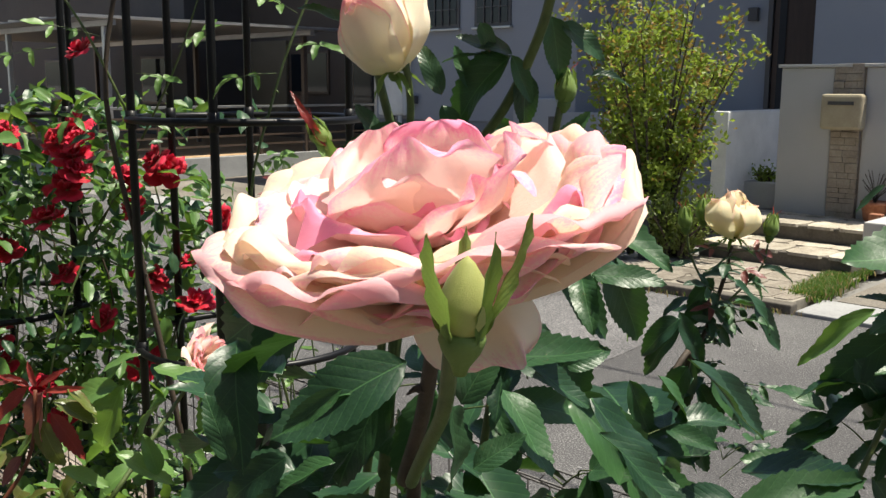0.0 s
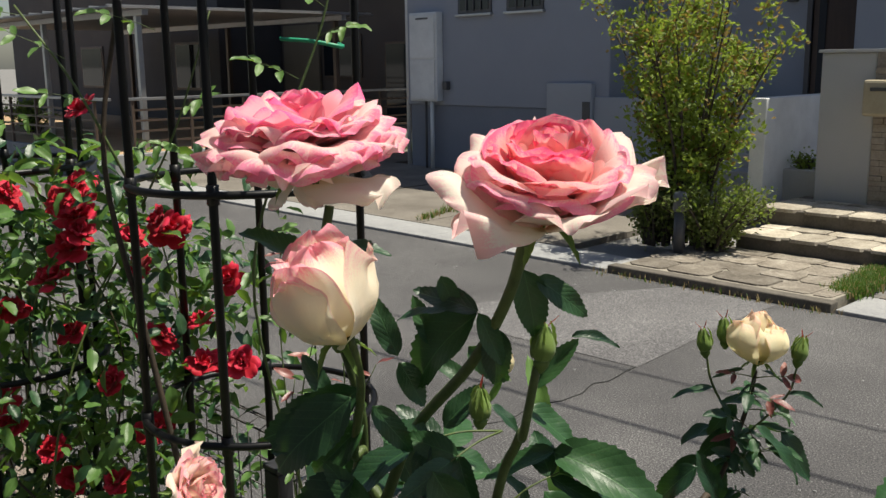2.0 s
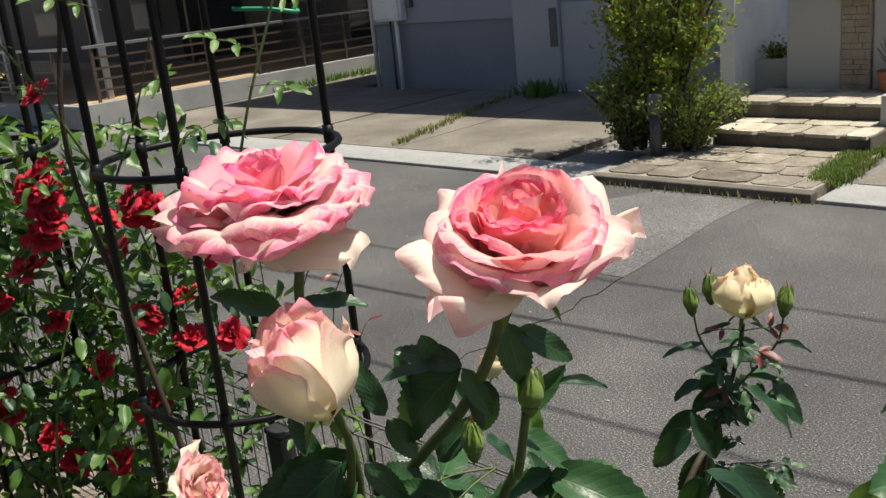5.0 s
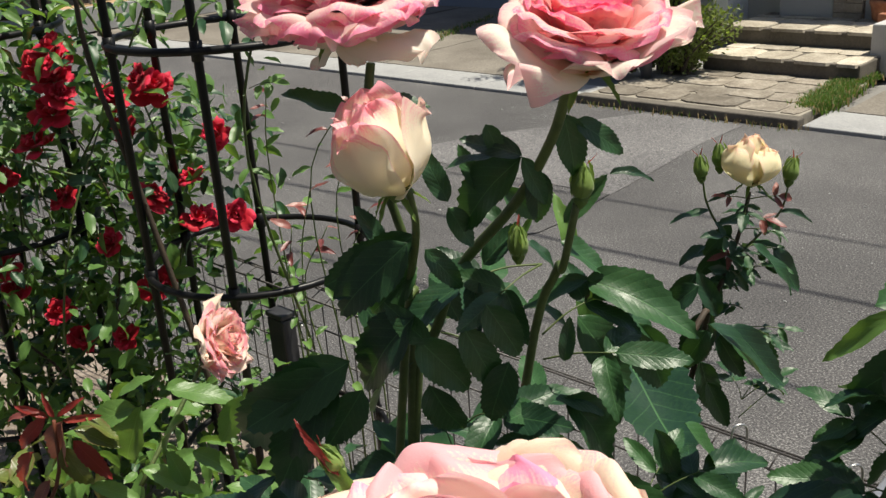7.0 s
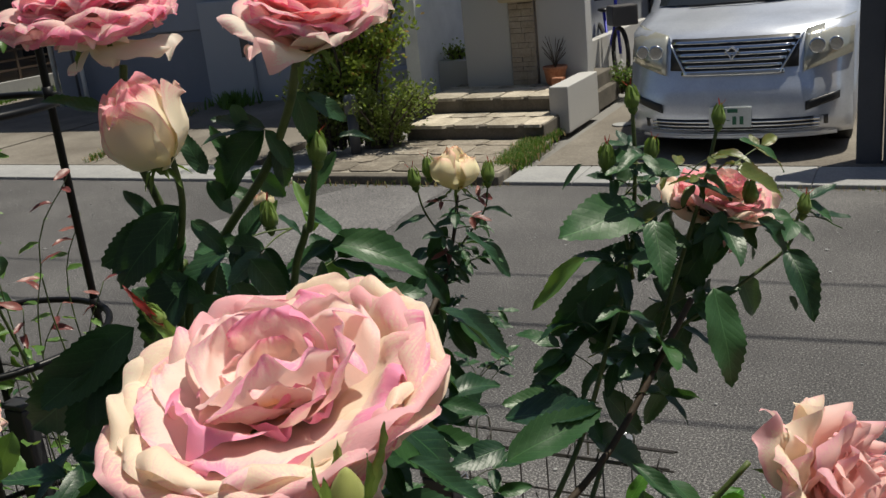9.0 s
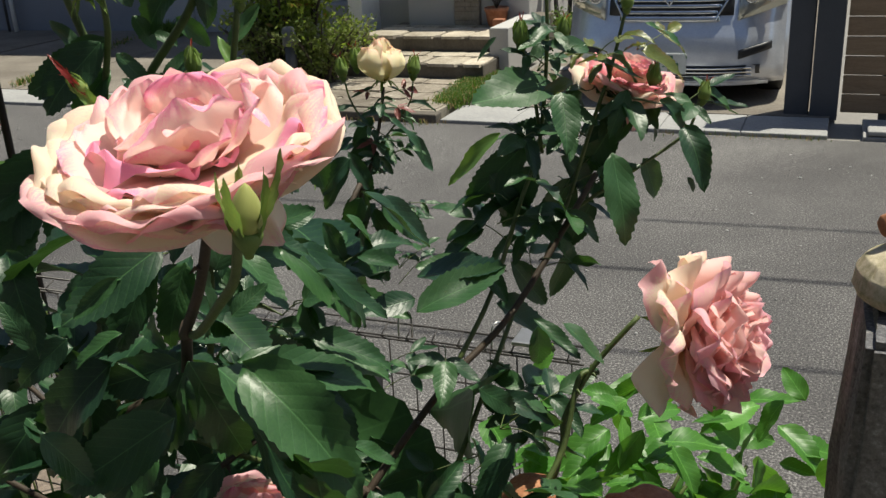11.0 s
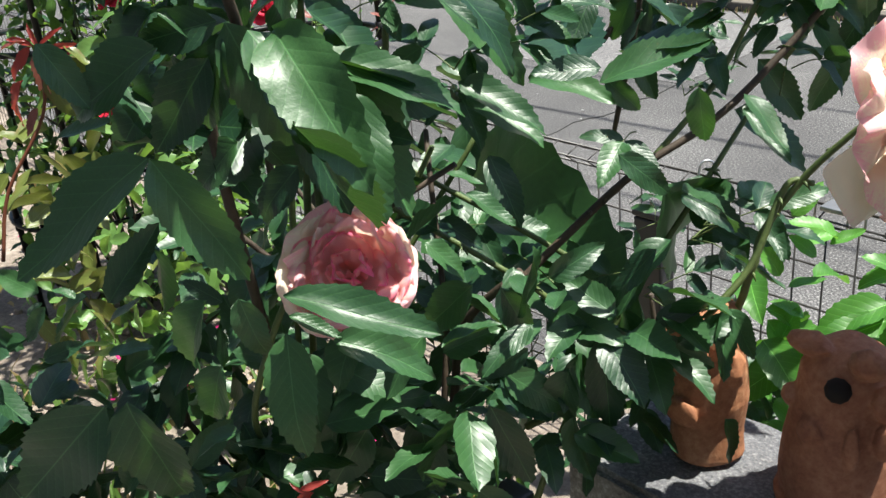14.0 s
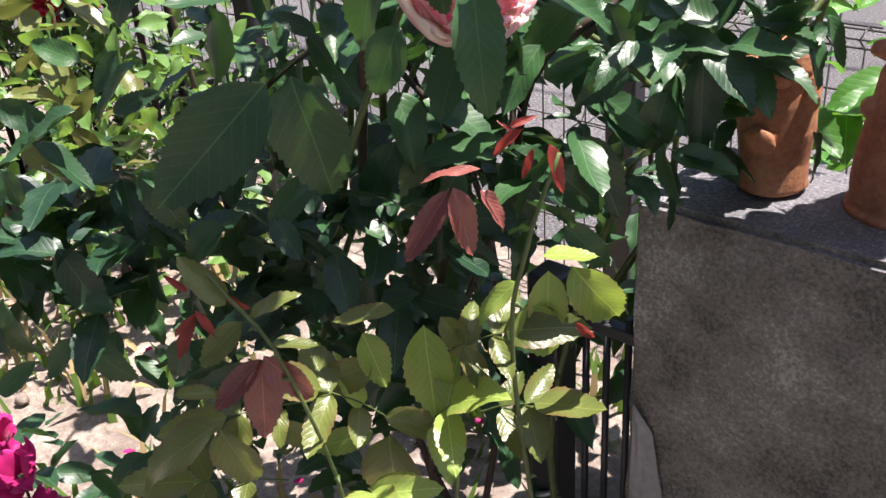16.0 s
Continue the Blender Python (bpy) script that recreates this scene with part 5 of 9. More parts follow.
# ---- shrubs across the street ----
def shrub(name, label, at, stems, tall, wide, leaves, size, mats, seed, low=0.15, lean=0.0):
    """A multi-stemmed shrub: tapered stems, twigs, and a crown of many small separate leaves."""
    rng = random.Random(seed)
    ob = thing(name, label, "shrub", STREET @ Matrix.Translation(at))
    bm, tips = bmesh.new(), []
    for k in range(stems):
        a, r = rng.uniform(0, 6.28), wide * math.sqrt(rng.uniform(0.02, 1))
        h = tall * rng.uniform(0.72, 1.0) * (1 - 0.30 * (r / wide) ** 2)
        top = Vector((r * math.cos(a) + lean * h, r * math.sin(a) * 0.8, h))
        mid = Vector((top.x * 0.42, top.y * 0.42, h * 0.5))
        way = glide([(0.12 * math.cos(a), 0.1 * math.sin(a), 0), mid, top], 6)
        tube(bm, way, [0.02 * (1 - 0.8 * i / (len(way) - 1)) + 0.002 for i in range(len(way))], 5)
        tips += [p for p in way if p.z > tall * low]
        for _ in range(7):
            p = rng.choice(way[3:])
            b = rng.uniform(0, 6.28)
            q = p + Vector((math.cos(b), math.sin(b), rng.uniform(0.3, 1.4))) * tall * rng.uniform(0.06, 0.13)
            tube(bm, [p, p.lerp(q, 0.5) + Vector((0, 0, -0.01)), q], [0.006, 0.004, 0.0015], 4)
            tips += [p.lerp(q, t) for t in (0.35, 0.6, 0.8, 0.9, 1.0, 1.0)]
    part("branchwork", bm, TWIG, ob)
    verts, faces, which = [], [], []
    data = bpy.data.meshes.new("crown")
    for _ in range(leaves):
        p = rng.choice(tips) + Vector((rng.gauss(0, 1), rng.gauss(0, 1), rng.gauss(0, 1))) * size * 0.9
        d = Vector((rng.gauss(0, 1), rng.gauss(0, 1), rng.gauss(0.5, 0.8))).normalized()
        s = d.cross(Vector((rng.gauss(0, 1), rng.gauss(0, 1), rng.gauss(0, 1)))).normalized()
        l, w = size * rng.uniform(0.7, 1.3), size * rng.uniform(0.25, 0.36)
        n = len(verts)
        up = d.cross(s) * w * 0.4
        verts += [p, p + d * l * 0.5 + s * w + up, p + d * l, p + d * l * 0.5 - s * w + up]
        faces += [(n, n + 1, n + 2), (n, n + 2, n + 3)]
        high = (p.z / tall) ** 2 * 0.6 + (Vector((p.x, p.y, 0)).length / wide) * 0.25
        which += [1 if rng.random() < high * 0.55 else 0] * 2
    data.from_pydata(verts, [], faces)
    layer = data.uv_layers.new(name="UVMap")
    for i, loop in enumerate(layer.data):
        loop.uv = ((0.5, 0.0), (0.95, 0.5), (0.5, 1.0))[i % 3]
    for m in mats:
        data.materials.append(m)
    data.polygons.foreach_set("material_index", which)
    data.update()
    crown = new("crown", data)
    crown.parent = ob
    tagged(crown, kind="stuff")
    return ob


shrub("shrub", "tall loose green shrub with bronze young tips by the entrance", (-2.1, 1.35, 0.05), 22, 2.75, 1.05, 10500, 0.062, [SHRUB_LEAF, SHRUB_TIP], 41, 0.2)
shrub("shrub", "low pale green spreading shrub at the foot of the tall one", (-1.72, 1.15, 0.05), 34, 0.70, 0.60, 4200, 0.048, [FERN, SHRUB_LEAF], 42, 0.08)
shrub("shrub", "low dark shrub at the foot of the tall one", (-2.35, 1.2, 0.05), 30, 0.85, 0.50, 3600, 0.05, [FERN, SHRUB_LEAF], 43, 0.05)
shrub("shrub", "small potted plant growth on the porch side", (-1.85, 3.38, 0.6), 10, 0.22, 0.16, 380, 0.04, [SHRUB_LEAF, SHRUB_LEAF], 44, 0.1)
shrub("shrub", "low yellow-green ground shrub behind the cheek wall", (-0.05, 4.3, 0.05), 16, 0.35, 0.35, 900, 0.04, [GRASS, FERN], 45, 0.1)
shrub("shrub", "dark green plants in the neighbour's yard", (-19.5, 1.6, 0.36), 16, 0.9, 0.8, 1600, 0.07, [SHRUB_LEAF, SHRUB_LEAF], 46, 0.1)


# ---- garden ground, fence and gate wall ----
bm = bmesh.new()
rows = []
rng = random.Random(51)
for i in range(61):
    line = []
    for j in range(41):
        x, y = -7 + i * 0.2, -7.35 + j * 0.0445
        bump_z = 0.03 * noise.noise(Vector((x * 2.3, y * 2.3, 0))) + 0.012 * noise.noise(Vector((x * 9, y * 9, 4)))
        line.append(bm.verts.new((x, y, 0.42 + bump_z)))
    rows.append(line)
for a, b in zip(rows, rows[1:]):
    for k in range(40):
        bm.faces.new((a[k], b[k], b[k + 1], a[k + 1])).smooth = True
for v in bm.verts:
    v.co.z -= 0.06 * max(0.0, -7.2 - v.co.y) / 0.15
setting("garden_bed", bm, SOIL, "dry brown garden soil scattered with fallen petals")
# Unseen dark ground, added so that less sunlight bounces up onto the leaves.
bm = bmesh.new()
box(bm, -7, 5, -8.6, -7.33, 0.2, 0.40, 0.004)
setting("garden_path", bm, DARK_FILLER, "unseen dark ground added behind the garden bed to cut bounced light")
bm = bmesh.new()
box(bm, -30, 12, -5.78, -5.63, -0.2, 0.36, 0.006)
setting("fence_footing", bm, CONCRETE, "low concrete footing under the mesh fence")
bm = bmesh.new()
for k in range(170):
    x, y, r = rng.uniform(-0.5, 3.0), rng.uniform(-7.6, -5.9), rng.uniform(0.006, 0.02)
    blob(bm, (x, y, 0.425 + r * 0.3), (r, r * rng.uniform(0.6, 1.2), r * 0.6), k, 0.4, 1)
tagged(setting("clods", bm, SOIL, "crumbs of dry soil and small stones"), kind="stuff")
bm = bmesh.new()
for k in range(130):
    x, y = rng.uniform(-0.6, 2.8), rng.uniform(-7.4, -6.0)
    leaf_into(bm, Matrix.Translation((x, y, 0.452)) @ Matrix.Rotation(rng.uniform(0, 6.28), 4, "Z") @ Matrix.Rotation(rng.uniform(-0.5, 0.5), 4, "X"), long=0.022, wide=0.9, teeth=2, fold=0.3, droop=-0.3, seed=k)
tagged(setting("fallen_petals", bm, MAGENTA, "fallen magenta petals on the soil"), kind="stuff")
bm = bmesh.new()
for k in range(150):
    x, y = rng.uniform(-0.8, 2.8), rng.uniform(-7.6, -5.9)
    leaf_into(bm, Matrix.Translation((x, y, 0.448)) @ Matrix.Rotation(rng.uniform(0, 6.28), 4, "Z") @ Matrix.Rotation(rng.uniform(-0.4, 0.4), 4, "X"), long=0.04, wide=0.5, teeth=3, fold=0.4, droop=0.3, seed=k)
tagged(setting("dead_leaves", bm, STRAW, "dry fallen leaves on the soil"), kind="stuff")
tufts("garden_weeds", "green weeds on the garden soil", [(rng.uniform(-0.6, 2.7), rng.uniform(-7.0, -5.9), 0.42) for k in range(46)], 20, 0.10, [GRASS, GRASS, STRAW], 9, 0.05)

FENCE_TOP, FENCE_LOW, FENCE_D = 1.05, 0.37, -5.70
fence = thing("mesh_fence", "brown coated welded wire mesh fence with a folded top", "fence", STREET)
upright = mesh_of("wire", tube(tube(bmesh.new(), [(0, 0, FENCE_LOW), (0, 0, FENCE_TOP - 0.035)], 0.0017, 6), [(0, 0, FENCE_TOP - 0.035), (0, -0.032, FENCE_TOP - 0.012), (0, 0.0, FENCE_TOP), (0, 0.028, FENCE_TOP - 0.014)], 0.0017, 6), WIRE)
for k in range(84):
    placed("wire", upright, fence, Matrix.Translation((2.66 - 0.05 * k, FENCE_D, 0)))
for y, z in [(0, FENCE_LOW + 0.05 + 0.075 * k) for k in range(8)] + [(0, FENCE_TOP - 0.035), (-0.032, FENCE_TOP - 0.012), (0, FENCE_TOP), (0.028, FENCE_TOP - 0.014)]:
    part("long_wire", tube(bmesh.new(), [(-7.0, FENCE_D + y + 0.0035, z), (2.68, FENCE_D + y + 0.0035, z)], 0.002, 6), WIRE, fence)
bm = bmesh.new()
for k in range(86):
    tube(bm, [(-1.54 - 0.05 * k, FENCE_D, FENCE_LOW), (-1.54 - 0.05 * k, FENCE_D, FENCE_TOP)], 0.0017, 4)
tagged(part("far_wire", bm, WIRE, fence), kind="stuff")
for x in (-4.2, -2.4, -0.6, 1.22, 2.28):
    p = part("post", box(bmesh.new(), x - 0.03, x + 0.03, FENCE_D - 0.075, FENCE_D - 0.036, 0.36, 0.98, 0.004), FENCE_POST, fence)
    part("cap", box(bmesh.new(), x - 0.032, x + 0.032, FENCE_D - 0.077, FENCE_D - 0.034, 0.982, 0.995, 0.003), FENCE_POST, p)
    part("clip", tube(bmesh.new(), [(x, FENCE_D - 0.034, 0.94), (x + 0.02, FENCE_D + 0.006, 0.95), (x + 0.04, FENCE_D - 0.03, 0.955)], 0.003, 6), ALUMINIUM, p)
for x in (2.34, 2.52, 2.6):
    part("tie_hook", tube(bmesh.new(), glide([(x, FENCE_D - 0.02, FENCE_TOP - 0.02), (x, FENCE_D - 0.01, FENCE_TOP + 0.025), (x + 0.012, FENCE_D + 0.01, FENCE_TOP + 0.02), (x + 0.012, FENCE_D + 0.012, FENCE_TOP - 0.03)], 4), 0.0022, 6), ALUMINIUM, fence, "bright wire tie hook")
plate_b = part("bracket", box(bmesh.new(), 2.56, 2.61, FENCE_D - 0.03, FENCE_D + 0.03, FENCE_TOP + 0.002, FENCE_TOP + 0.010, 0.002), ALUMINIUM, fence, "bright metal clamp plate")


side_gate = thing("side_gate", "dark steel gate post and upright rods beside the garden wall", "gate", STREET)
boxed("post", side_gate, FENCE_POST, 2.545, 2.588, -6.415, -6.372, 0.40, 0.93, 0.004)
for x in (2.612, 2.640, 2.668):
    part("rod", tube(bmesh.new(), [(x, -6.39, 0.44), (x, -6.39, 0.90)], 0.0045, 8), FENCE_POST, side_gate)
for z in (0.47, 0.87):
    boxed("rail", side_gate, FENCE_POST, 2.589, 2.694, -6.398, -6.382, z, z + 0.016, 0.002)
for z in (0.60, 0.72):
    part("hinge", tube(bmesh.new(), [(2.553, -6.418, z), (2.57, -6.424, z + 0.012), (2.588, -6.418, z + 0.022)], 0.004, 6), ALUMINIUM, side_gate, "bright metal clip")


def worn_block(name, thing_ob, x0, x1, y0, y1, z0, z1, seed, amount=0.004, taper=0.0):
    """A concrete block with a fine grid, so that its faces and edges are uneven, and a coarse cement top coloured
    darker for shade.
    """
    bm = bmesh.new()
    made = bmesh.ops.create_cube(bm, size=1.0, matrix=Matrix.LocRotScale(((x0 + x1) / 2, (y0 + y1) / 2, (z0 + z1) / 2), None, (x1 - x0, y1 - y0, z1 - z0)))
    bmesh.ops.bevel(bm, geom=bm.edges[:], offset=0.006, segments=2, affect="EDGES")
    bmesh.ops.subdivide_edges(bm, edges=bm.edges[:], cuts=13, use_grid_fill=True)
    bm.normal_update()
    for v in bm.verts:
        if v.co.x < (x0 + x1) / 2:
            v.co.x += taper * (v.co.z - z0)
        v.co += v.normal * amount * (noise.noise(v.co * 55 + Vector((seed, 0, 0))) + noise.noise(v.co * 13 + Vector((0, seed, 0))))
    bm.normal_update()
    for f in bm.faces:
        f.material_index = 1 if f.normal.z > 0.6 and f.calc_center_median().z > z1 - 0.03 else 0
    return part(name, bm, [CONCRETE, SHADED_CONCRETE_TOP], thing_ob)


gate_wall = thing("garden_wall", "grey weathered concrete block wall beside the fence", "wall", STREET)
worn_block("block", gate_wall, 2.695, 3.014, -6.435, -6.27, 0.2, 1.073, 3)
worn_block("ledge", gate_wall, 2.86, 3.014, -6.268, -6.15, 0.2, 0.996, 7)
bm = bmesh.new()
made = bmesh.ops.create_grid(bm, x_segments=14, y_segments=22, size=0.5)
for v in bm.verts:
    u, w = v.co.x + 0.5, v.co.y + 0.5
    cut = 0.075 * (1 - w) ** 0.4 + 0.018 * noise.noise(Vector((w * 6, 1, 0)))
    v.co = Vector((2.706 + u * cut, -6.4405 - 0.003 * (1 - u) * (1 + noise.noise(Vector((u * 5, w * 9, 2)))), 0.25 + w * 0.58))
part("mortar_patch", bm, MORTAR_PATCH, gate_wall, "paler mortar smeared on the edge")
tall = thing("gate_pillar", "rough grey concrete gate pillar with a pale chipped top", "pillar", STREET)
worn_block("shaft", tall, 3.018, 3.42, -6.47, -6.28, 0.2, 1.482, 5, 0.006, 0.045)


def figure(name, label, at, profile, bits, mat, hole=None, seed=0):
    """A hand-made clay figure: one mesh of a thrown body and pressed-on lumps."""
    ob = thing(name, label, "clay figure", STREET @ Matrix.Translation(at))
    bm = turned(bmesh.new(), profile, 28, 0.02)
    for p, s in bits:
        blob(bm, p, s, seed, 0.2, 2)
    for v in bm.verts:
        v.co += v.normal * 0.0015 * noise.noise(v.co * 60 + Vector((seed, 0, 0)))
    body = part("body", bm, mat, ob, "", True)
    fuse = body.modifiers.new("fuse", "REMESH")
    fuse.mode, fuse.voxel_size, fuse.use_smooth_shade = "VOXEL", 0.0016, True
    # No hole is cut: a near-black lump carries the opening's inner shade.
    if hole:
        part("opening", blob(bmesh.new(), hole[0], hole[1], 0, 0.0), HOLLOW, ob, "near-black lump with the shade of a round opening")
    return ob


figure("clay_owl", "orange terracotta vase shaped like an owl on the wall", (2.790, -6.347, 1.077),
       [(0.031, 0), (0.034, 0.004), (0.033, 0.012), (0.032, 0.03), (0.036, 0.06), (0.034, 0.09), (0.030, 0.11), (0.033, 0.122), (0.030, 0.136), (0.022, 0.148), (0.006, 0.155)],
       [((0.012, -0.036, 0.122), (0.013, 0.006, 0.013)), ((-0.016, -0.034, 0.122), (0.013, 0.006, 0.013)), ((-0.002, -0.042, 0.110), (0.006, 0.006, 0.010)), ((0.034, -0.01, 0.10), (0.008, 0.012, 0.018)), ((-0.036, -0.006, 0.08), (0.006, 0.014, 0.03)), ((0.0, -0.039, 0.058), (0.017, 0.006, 0.014))],
       TERRACOTTA, None, 3)
figure("clay_creature", "red-brown terracotta creature with an open round mouth", (2.905, -6.327, 1.072),
       [(0.049, 0), (0.051, 0.006), (0.047, 0.010), (0.048, 0.03), (0.046, 0.06), (0.041, 0.09), (0.037, 0.115), (0.035, 0.130), (0.029, 0.143), (0.018, 0.152), (0.006, 0.155)],
       [((0.026, -0.022, 0.150), (0.016, 0.012, 0.013)), ((-0.022, -0.022, 0.152), (0.020, 0.012, 0.010)), ((0.038, -0.016, 0.118), (0.010, 0.010, 0.016)), ((-0.006, -0.042, 0.085), (0.012, 0.005, 0.012)), ((-0.034, -0.022, 0.100), (0.010, 0.010, 0.010)), ((0.044, -0.018, 0.085), (0.012, 0.008, 0.016)), ((0.026, -0.036, 0.080), (0.007, 0.005, 0.020))],
       TERRACOTTA_RED, ((0.010, -0.034, 0.127), (0.0105, 0.010, 0.0105)), 4)
figure("clay_bird", "small orange terracotta creature with an open mouth behind the wall", (2.955, -6.222, 1.0),
       [(0.030, 0), (0.036, 0.01), (0.040, 0.04), (0.037, 0.07), (0.034, 0.09), (0.030, 0.105), (0.016, 0.116), (0.004, 0.120)],
       [((-0.012, -0.012, 0.118), (0.022, 0.016, 0.012)), ((-0.034, -0.012, 0.088), (0.012, 0.010, 0.012)), ((-0.026, -0.028, 0.062), (0.012, 0.010, 0.010)), ((0.026, -0.030, 0.056), (0.010, 0.008, 0.010)), ((0.038, 0.0, 0.07), (0.008, 0.012, 0.02))], TERRACOTTA, ((0.008, -0.029, 0.092), (0.0105, 0.012, 0.010)), 5)
figure("clay_tortoise", "cream and green glazed clay tortoise on the pillar", (3.112, -6.385, 1.486),
       [(0.043, 0), (0.048, 0.008), (0.046, 0.02), (0.040, 0.030), (0.026, 0.038), (0.006, 0.042)],
       [((0.046, -0.02, 0.014), (0.014, 0.012, 0.010)), ((0.0, -0.042, 0.012), (0.012, 0.012, 0.010))], CREAM_FIGURE, None, 6)
figure("clay_snail", "small orange clay snail on the pillar", (3.118, -6.37, 1.525),
       [(0.016, 0), (0.022, 0.008), (0.020, 0.022), (0.010, 0.034), (0.003, 0.038)],
       [((-0.025, -0.006, 0.014), (0.016, 0.010, 0.012))], TERRACOTTA, None, 7)


# ---- trellises with the red climbing rose ----
def obelisk(at, label, angles, rad=0.23):
    ob = thing("rose_trellis", label, "trellis", Matrix.Translation(at))
    for a in map(radians, angles):
        c, s = rad * math.cos(a), rad * math.sin(a)
        post = part("upright", tube(bmesh.new(), [(c, s, 0.42), (c, s, 2.2), (c * 0.8, s * 0.8, 2.42), (0, 0, 2.62)], 0.0085, 10), BLACK_STEEL, ob)
        for z in (0.72, 1.19, 1.66, 2.13):
            part("sleeve", tube(bmesh.new(), [(c, s, z - 0.018), (c, s, z + 0.018)], 0.0115, 10), BLACK_STEEL, post)
    for z in (0.72, 1.19, 1.66, 2.13):
        ring = [((rad + 0.006) * math.cos(2 * math.pi * k / 40), (rad + 0.006) * math.sin(2 * math.pi * k / 40), z) for k in range(41)]
        part("ring", tube(bmesh.new(), ring, 0.0075, 8, False), BLACK_STEEL, ob)
    return ob


obelisk((-0.41, 2.04, 0), "black steel tube rose trellis with round rings", (-150, -90, 30, 103, 150))
obelisk((-1.13, 2.32, 0), "black steel tube rose trellis overgrown with the red climber", (-130, -70, -10, 50, 110, 170))
tie = thing("plant_tie", "green plastic plant tie on the trellis", "plant tie", Matrix())
part("strand", tube(bmesh.new(), glide([(-0.30, 1.90, 1.93), (-0.24, 1.89, 1.925), (-0.19, 1.90, 1.915), (-0.20, 1.93, 1.92)], 4), 0.004, 5), GREEN_TIE, tie)


def foliage(name, plant, mat, count, size, place, seed, wide=0.62, teeth=3):
    """A mass of small serrated leaves at the places that place(rng) gives."""
    rng = random.Random(seed)
    bm = bmesh.new()
    for k in range(count):
        p = Vector(place(rng))
        a, b = rng.uniform(0, 6.28), rng.gauss(-0.35, 0.5)
        m = Matrix.Translation(p) @ Matrix.Rotation(a, 4, "Z") @ Matrix.Rotation(b, 4, "X") @ Matrix.Rotation(rng.gauss(0, 0.5), 4, "Y")
        leaf_into(bm, m, long=size * rng.uniform(0.65, 1.25), wide=wide, teeth=teeth, fold=rng.uniform(0.1, 0.35), droop=rng.uniform(0, 0.4), ripple=0.02, seed=k)
    ob = part(name, bm, mat, plant)
    return tagged(ob, kind="stuff")


red_rose = thing("climbing_rose", "red climbing rose with dense small green leaves on the trellises", "rose bush", Matrix())


def red_place(rng):
    while True:
        x, y, z = rng.gauss(-0.92, 0.24), rng.gauss(2.3, 0.17), rng.uniform(0.5, 1.72)
        if noise.noise(Vector((x * 6, y * 6, z * 6))) > -0.15 and x < -0.42 and (z < 1.55 or rng.random() < 0.5):
            return x, y, z


foliage("foliage", red_rose, LIGHT_LEAF, 2000, 0.052, red_place, 61)
foliage("foliage", red_rose, ROSE_LEAF, 1300, 0.05, red_place, 62)
rng = random.Random(63)
for k in range(14):
    x, y = rng.uniform(-1.3, -0.6), rng.uniform(2.1, 2.5)
    points = [(x, y, 0.42)]
    for z in (0.8, 1.2, 1.55):
        points.append((x + rng.gauss(0, 0.12), y + rng.gauss(0, 0.08), z))
    cane(red_rose, points, 0.006, 0.003, CANE if k % 3 else OLD_CANE, 4, k)
cane(red_rose, [(-0.50, 1.98, 0.42), (-0.52, 1.92, 0.9), (-0.60, 1.93, 1.35), (-0.66, 1.93, 1.7), (-0.62, 1.95, 2.0), (-0.55, 1.95, 2.4)], 0.012, 0.006, OLD_CANE, 8, 70)
cane(red_rose, [(-0.62, 1.95, 1.66), (-0.70, 1.92, 1.85), (-0.82, 1.95, 2.0)], 0.005, 0.003, CANE, 3, 71)
cane(red_rose, [(-0.60, 1.95, 1.62), (-0.50, 1.90, 1.78), (-0.42, 1.88, 1.98)], 0.004, 0.002, CANE, 3, 72)
cane(red_rose, [(-0.30, 1.95, 1.0), (-0.36, 1.86, 1.45), (-0.30, 1.84, 1.72), (-0.22, 1.88, 1.95), (-0.19, 1.9, 2.1)], 0.005, 0.003, CANE, 3, 73)
for n, (b, t) in enumerate([((-0.66, 1.92, 1.82), (-0.74, 1.86, 1.84)), ((-0.72, 1.93, 1.90), (-0.80, 1.88, 1.95)), ((-0.60, 1.94, 1.75), (-0.52, 1.88, 1.74)), ((-0.66, 1.93, 1.70), (-0.70, 1.85, 1.66)), ((-0.80, 1.95, 1.98), (-0.88, 1.90, 1.99)), ((-0.50, 1.90, 1.80), (-0.43, 1.85, 1.83)), ((-0.26, 1.86, 1.86), (-0.32, 1.80, 1.89)), ((-0.23, 1.88, 1.93), (-0.16, 1.83, 1.95)), ((-0.30, 1.85, 1.75), (-0.37, 1.80, 1.74)), ((-0.34, 1.86, 1.58), (-0.28, 1.80, 1.60)), ((-0.21, 1.89, 1.98), (-0.27, 1.84, 2.02)), ((-0.55, 1.95, 1.95), (-0.62, 1.88, 1.98)), ((-0.28, 1.85, 1.80), (-0.20, 1.80, 1.80)), ((-0.76, 1.94, 1.80), (-0.84, 1.88, 1.78)), ((-0.95, 2.0, 1.75), (-1.02, 1.95, 1.78)), ((-0.90, 2.0, 1.85), (-0.96, 1.95, 1.90))]):
    spray(red_rose, LIGHT_LEAVES, b, t, 0.042, 5, (0.1, -0.5, 0.8), n)
red_petals = petals("red_petal", RED_PETAL, (1, 2, 3), long=0.9, wide=0.95, lean0=30, lean1=50, cup=0.8, base=0.1, ruffle=0.10, curl=40, nu=5, nv=5)
red_heart = petals("red_petal", RED_PETAL, (4, 5), long=0.6, wide=0.6, lean0=10, lean1=20, cup=1, base=0.06, ruffle=0.10, nu=5, nv=5)
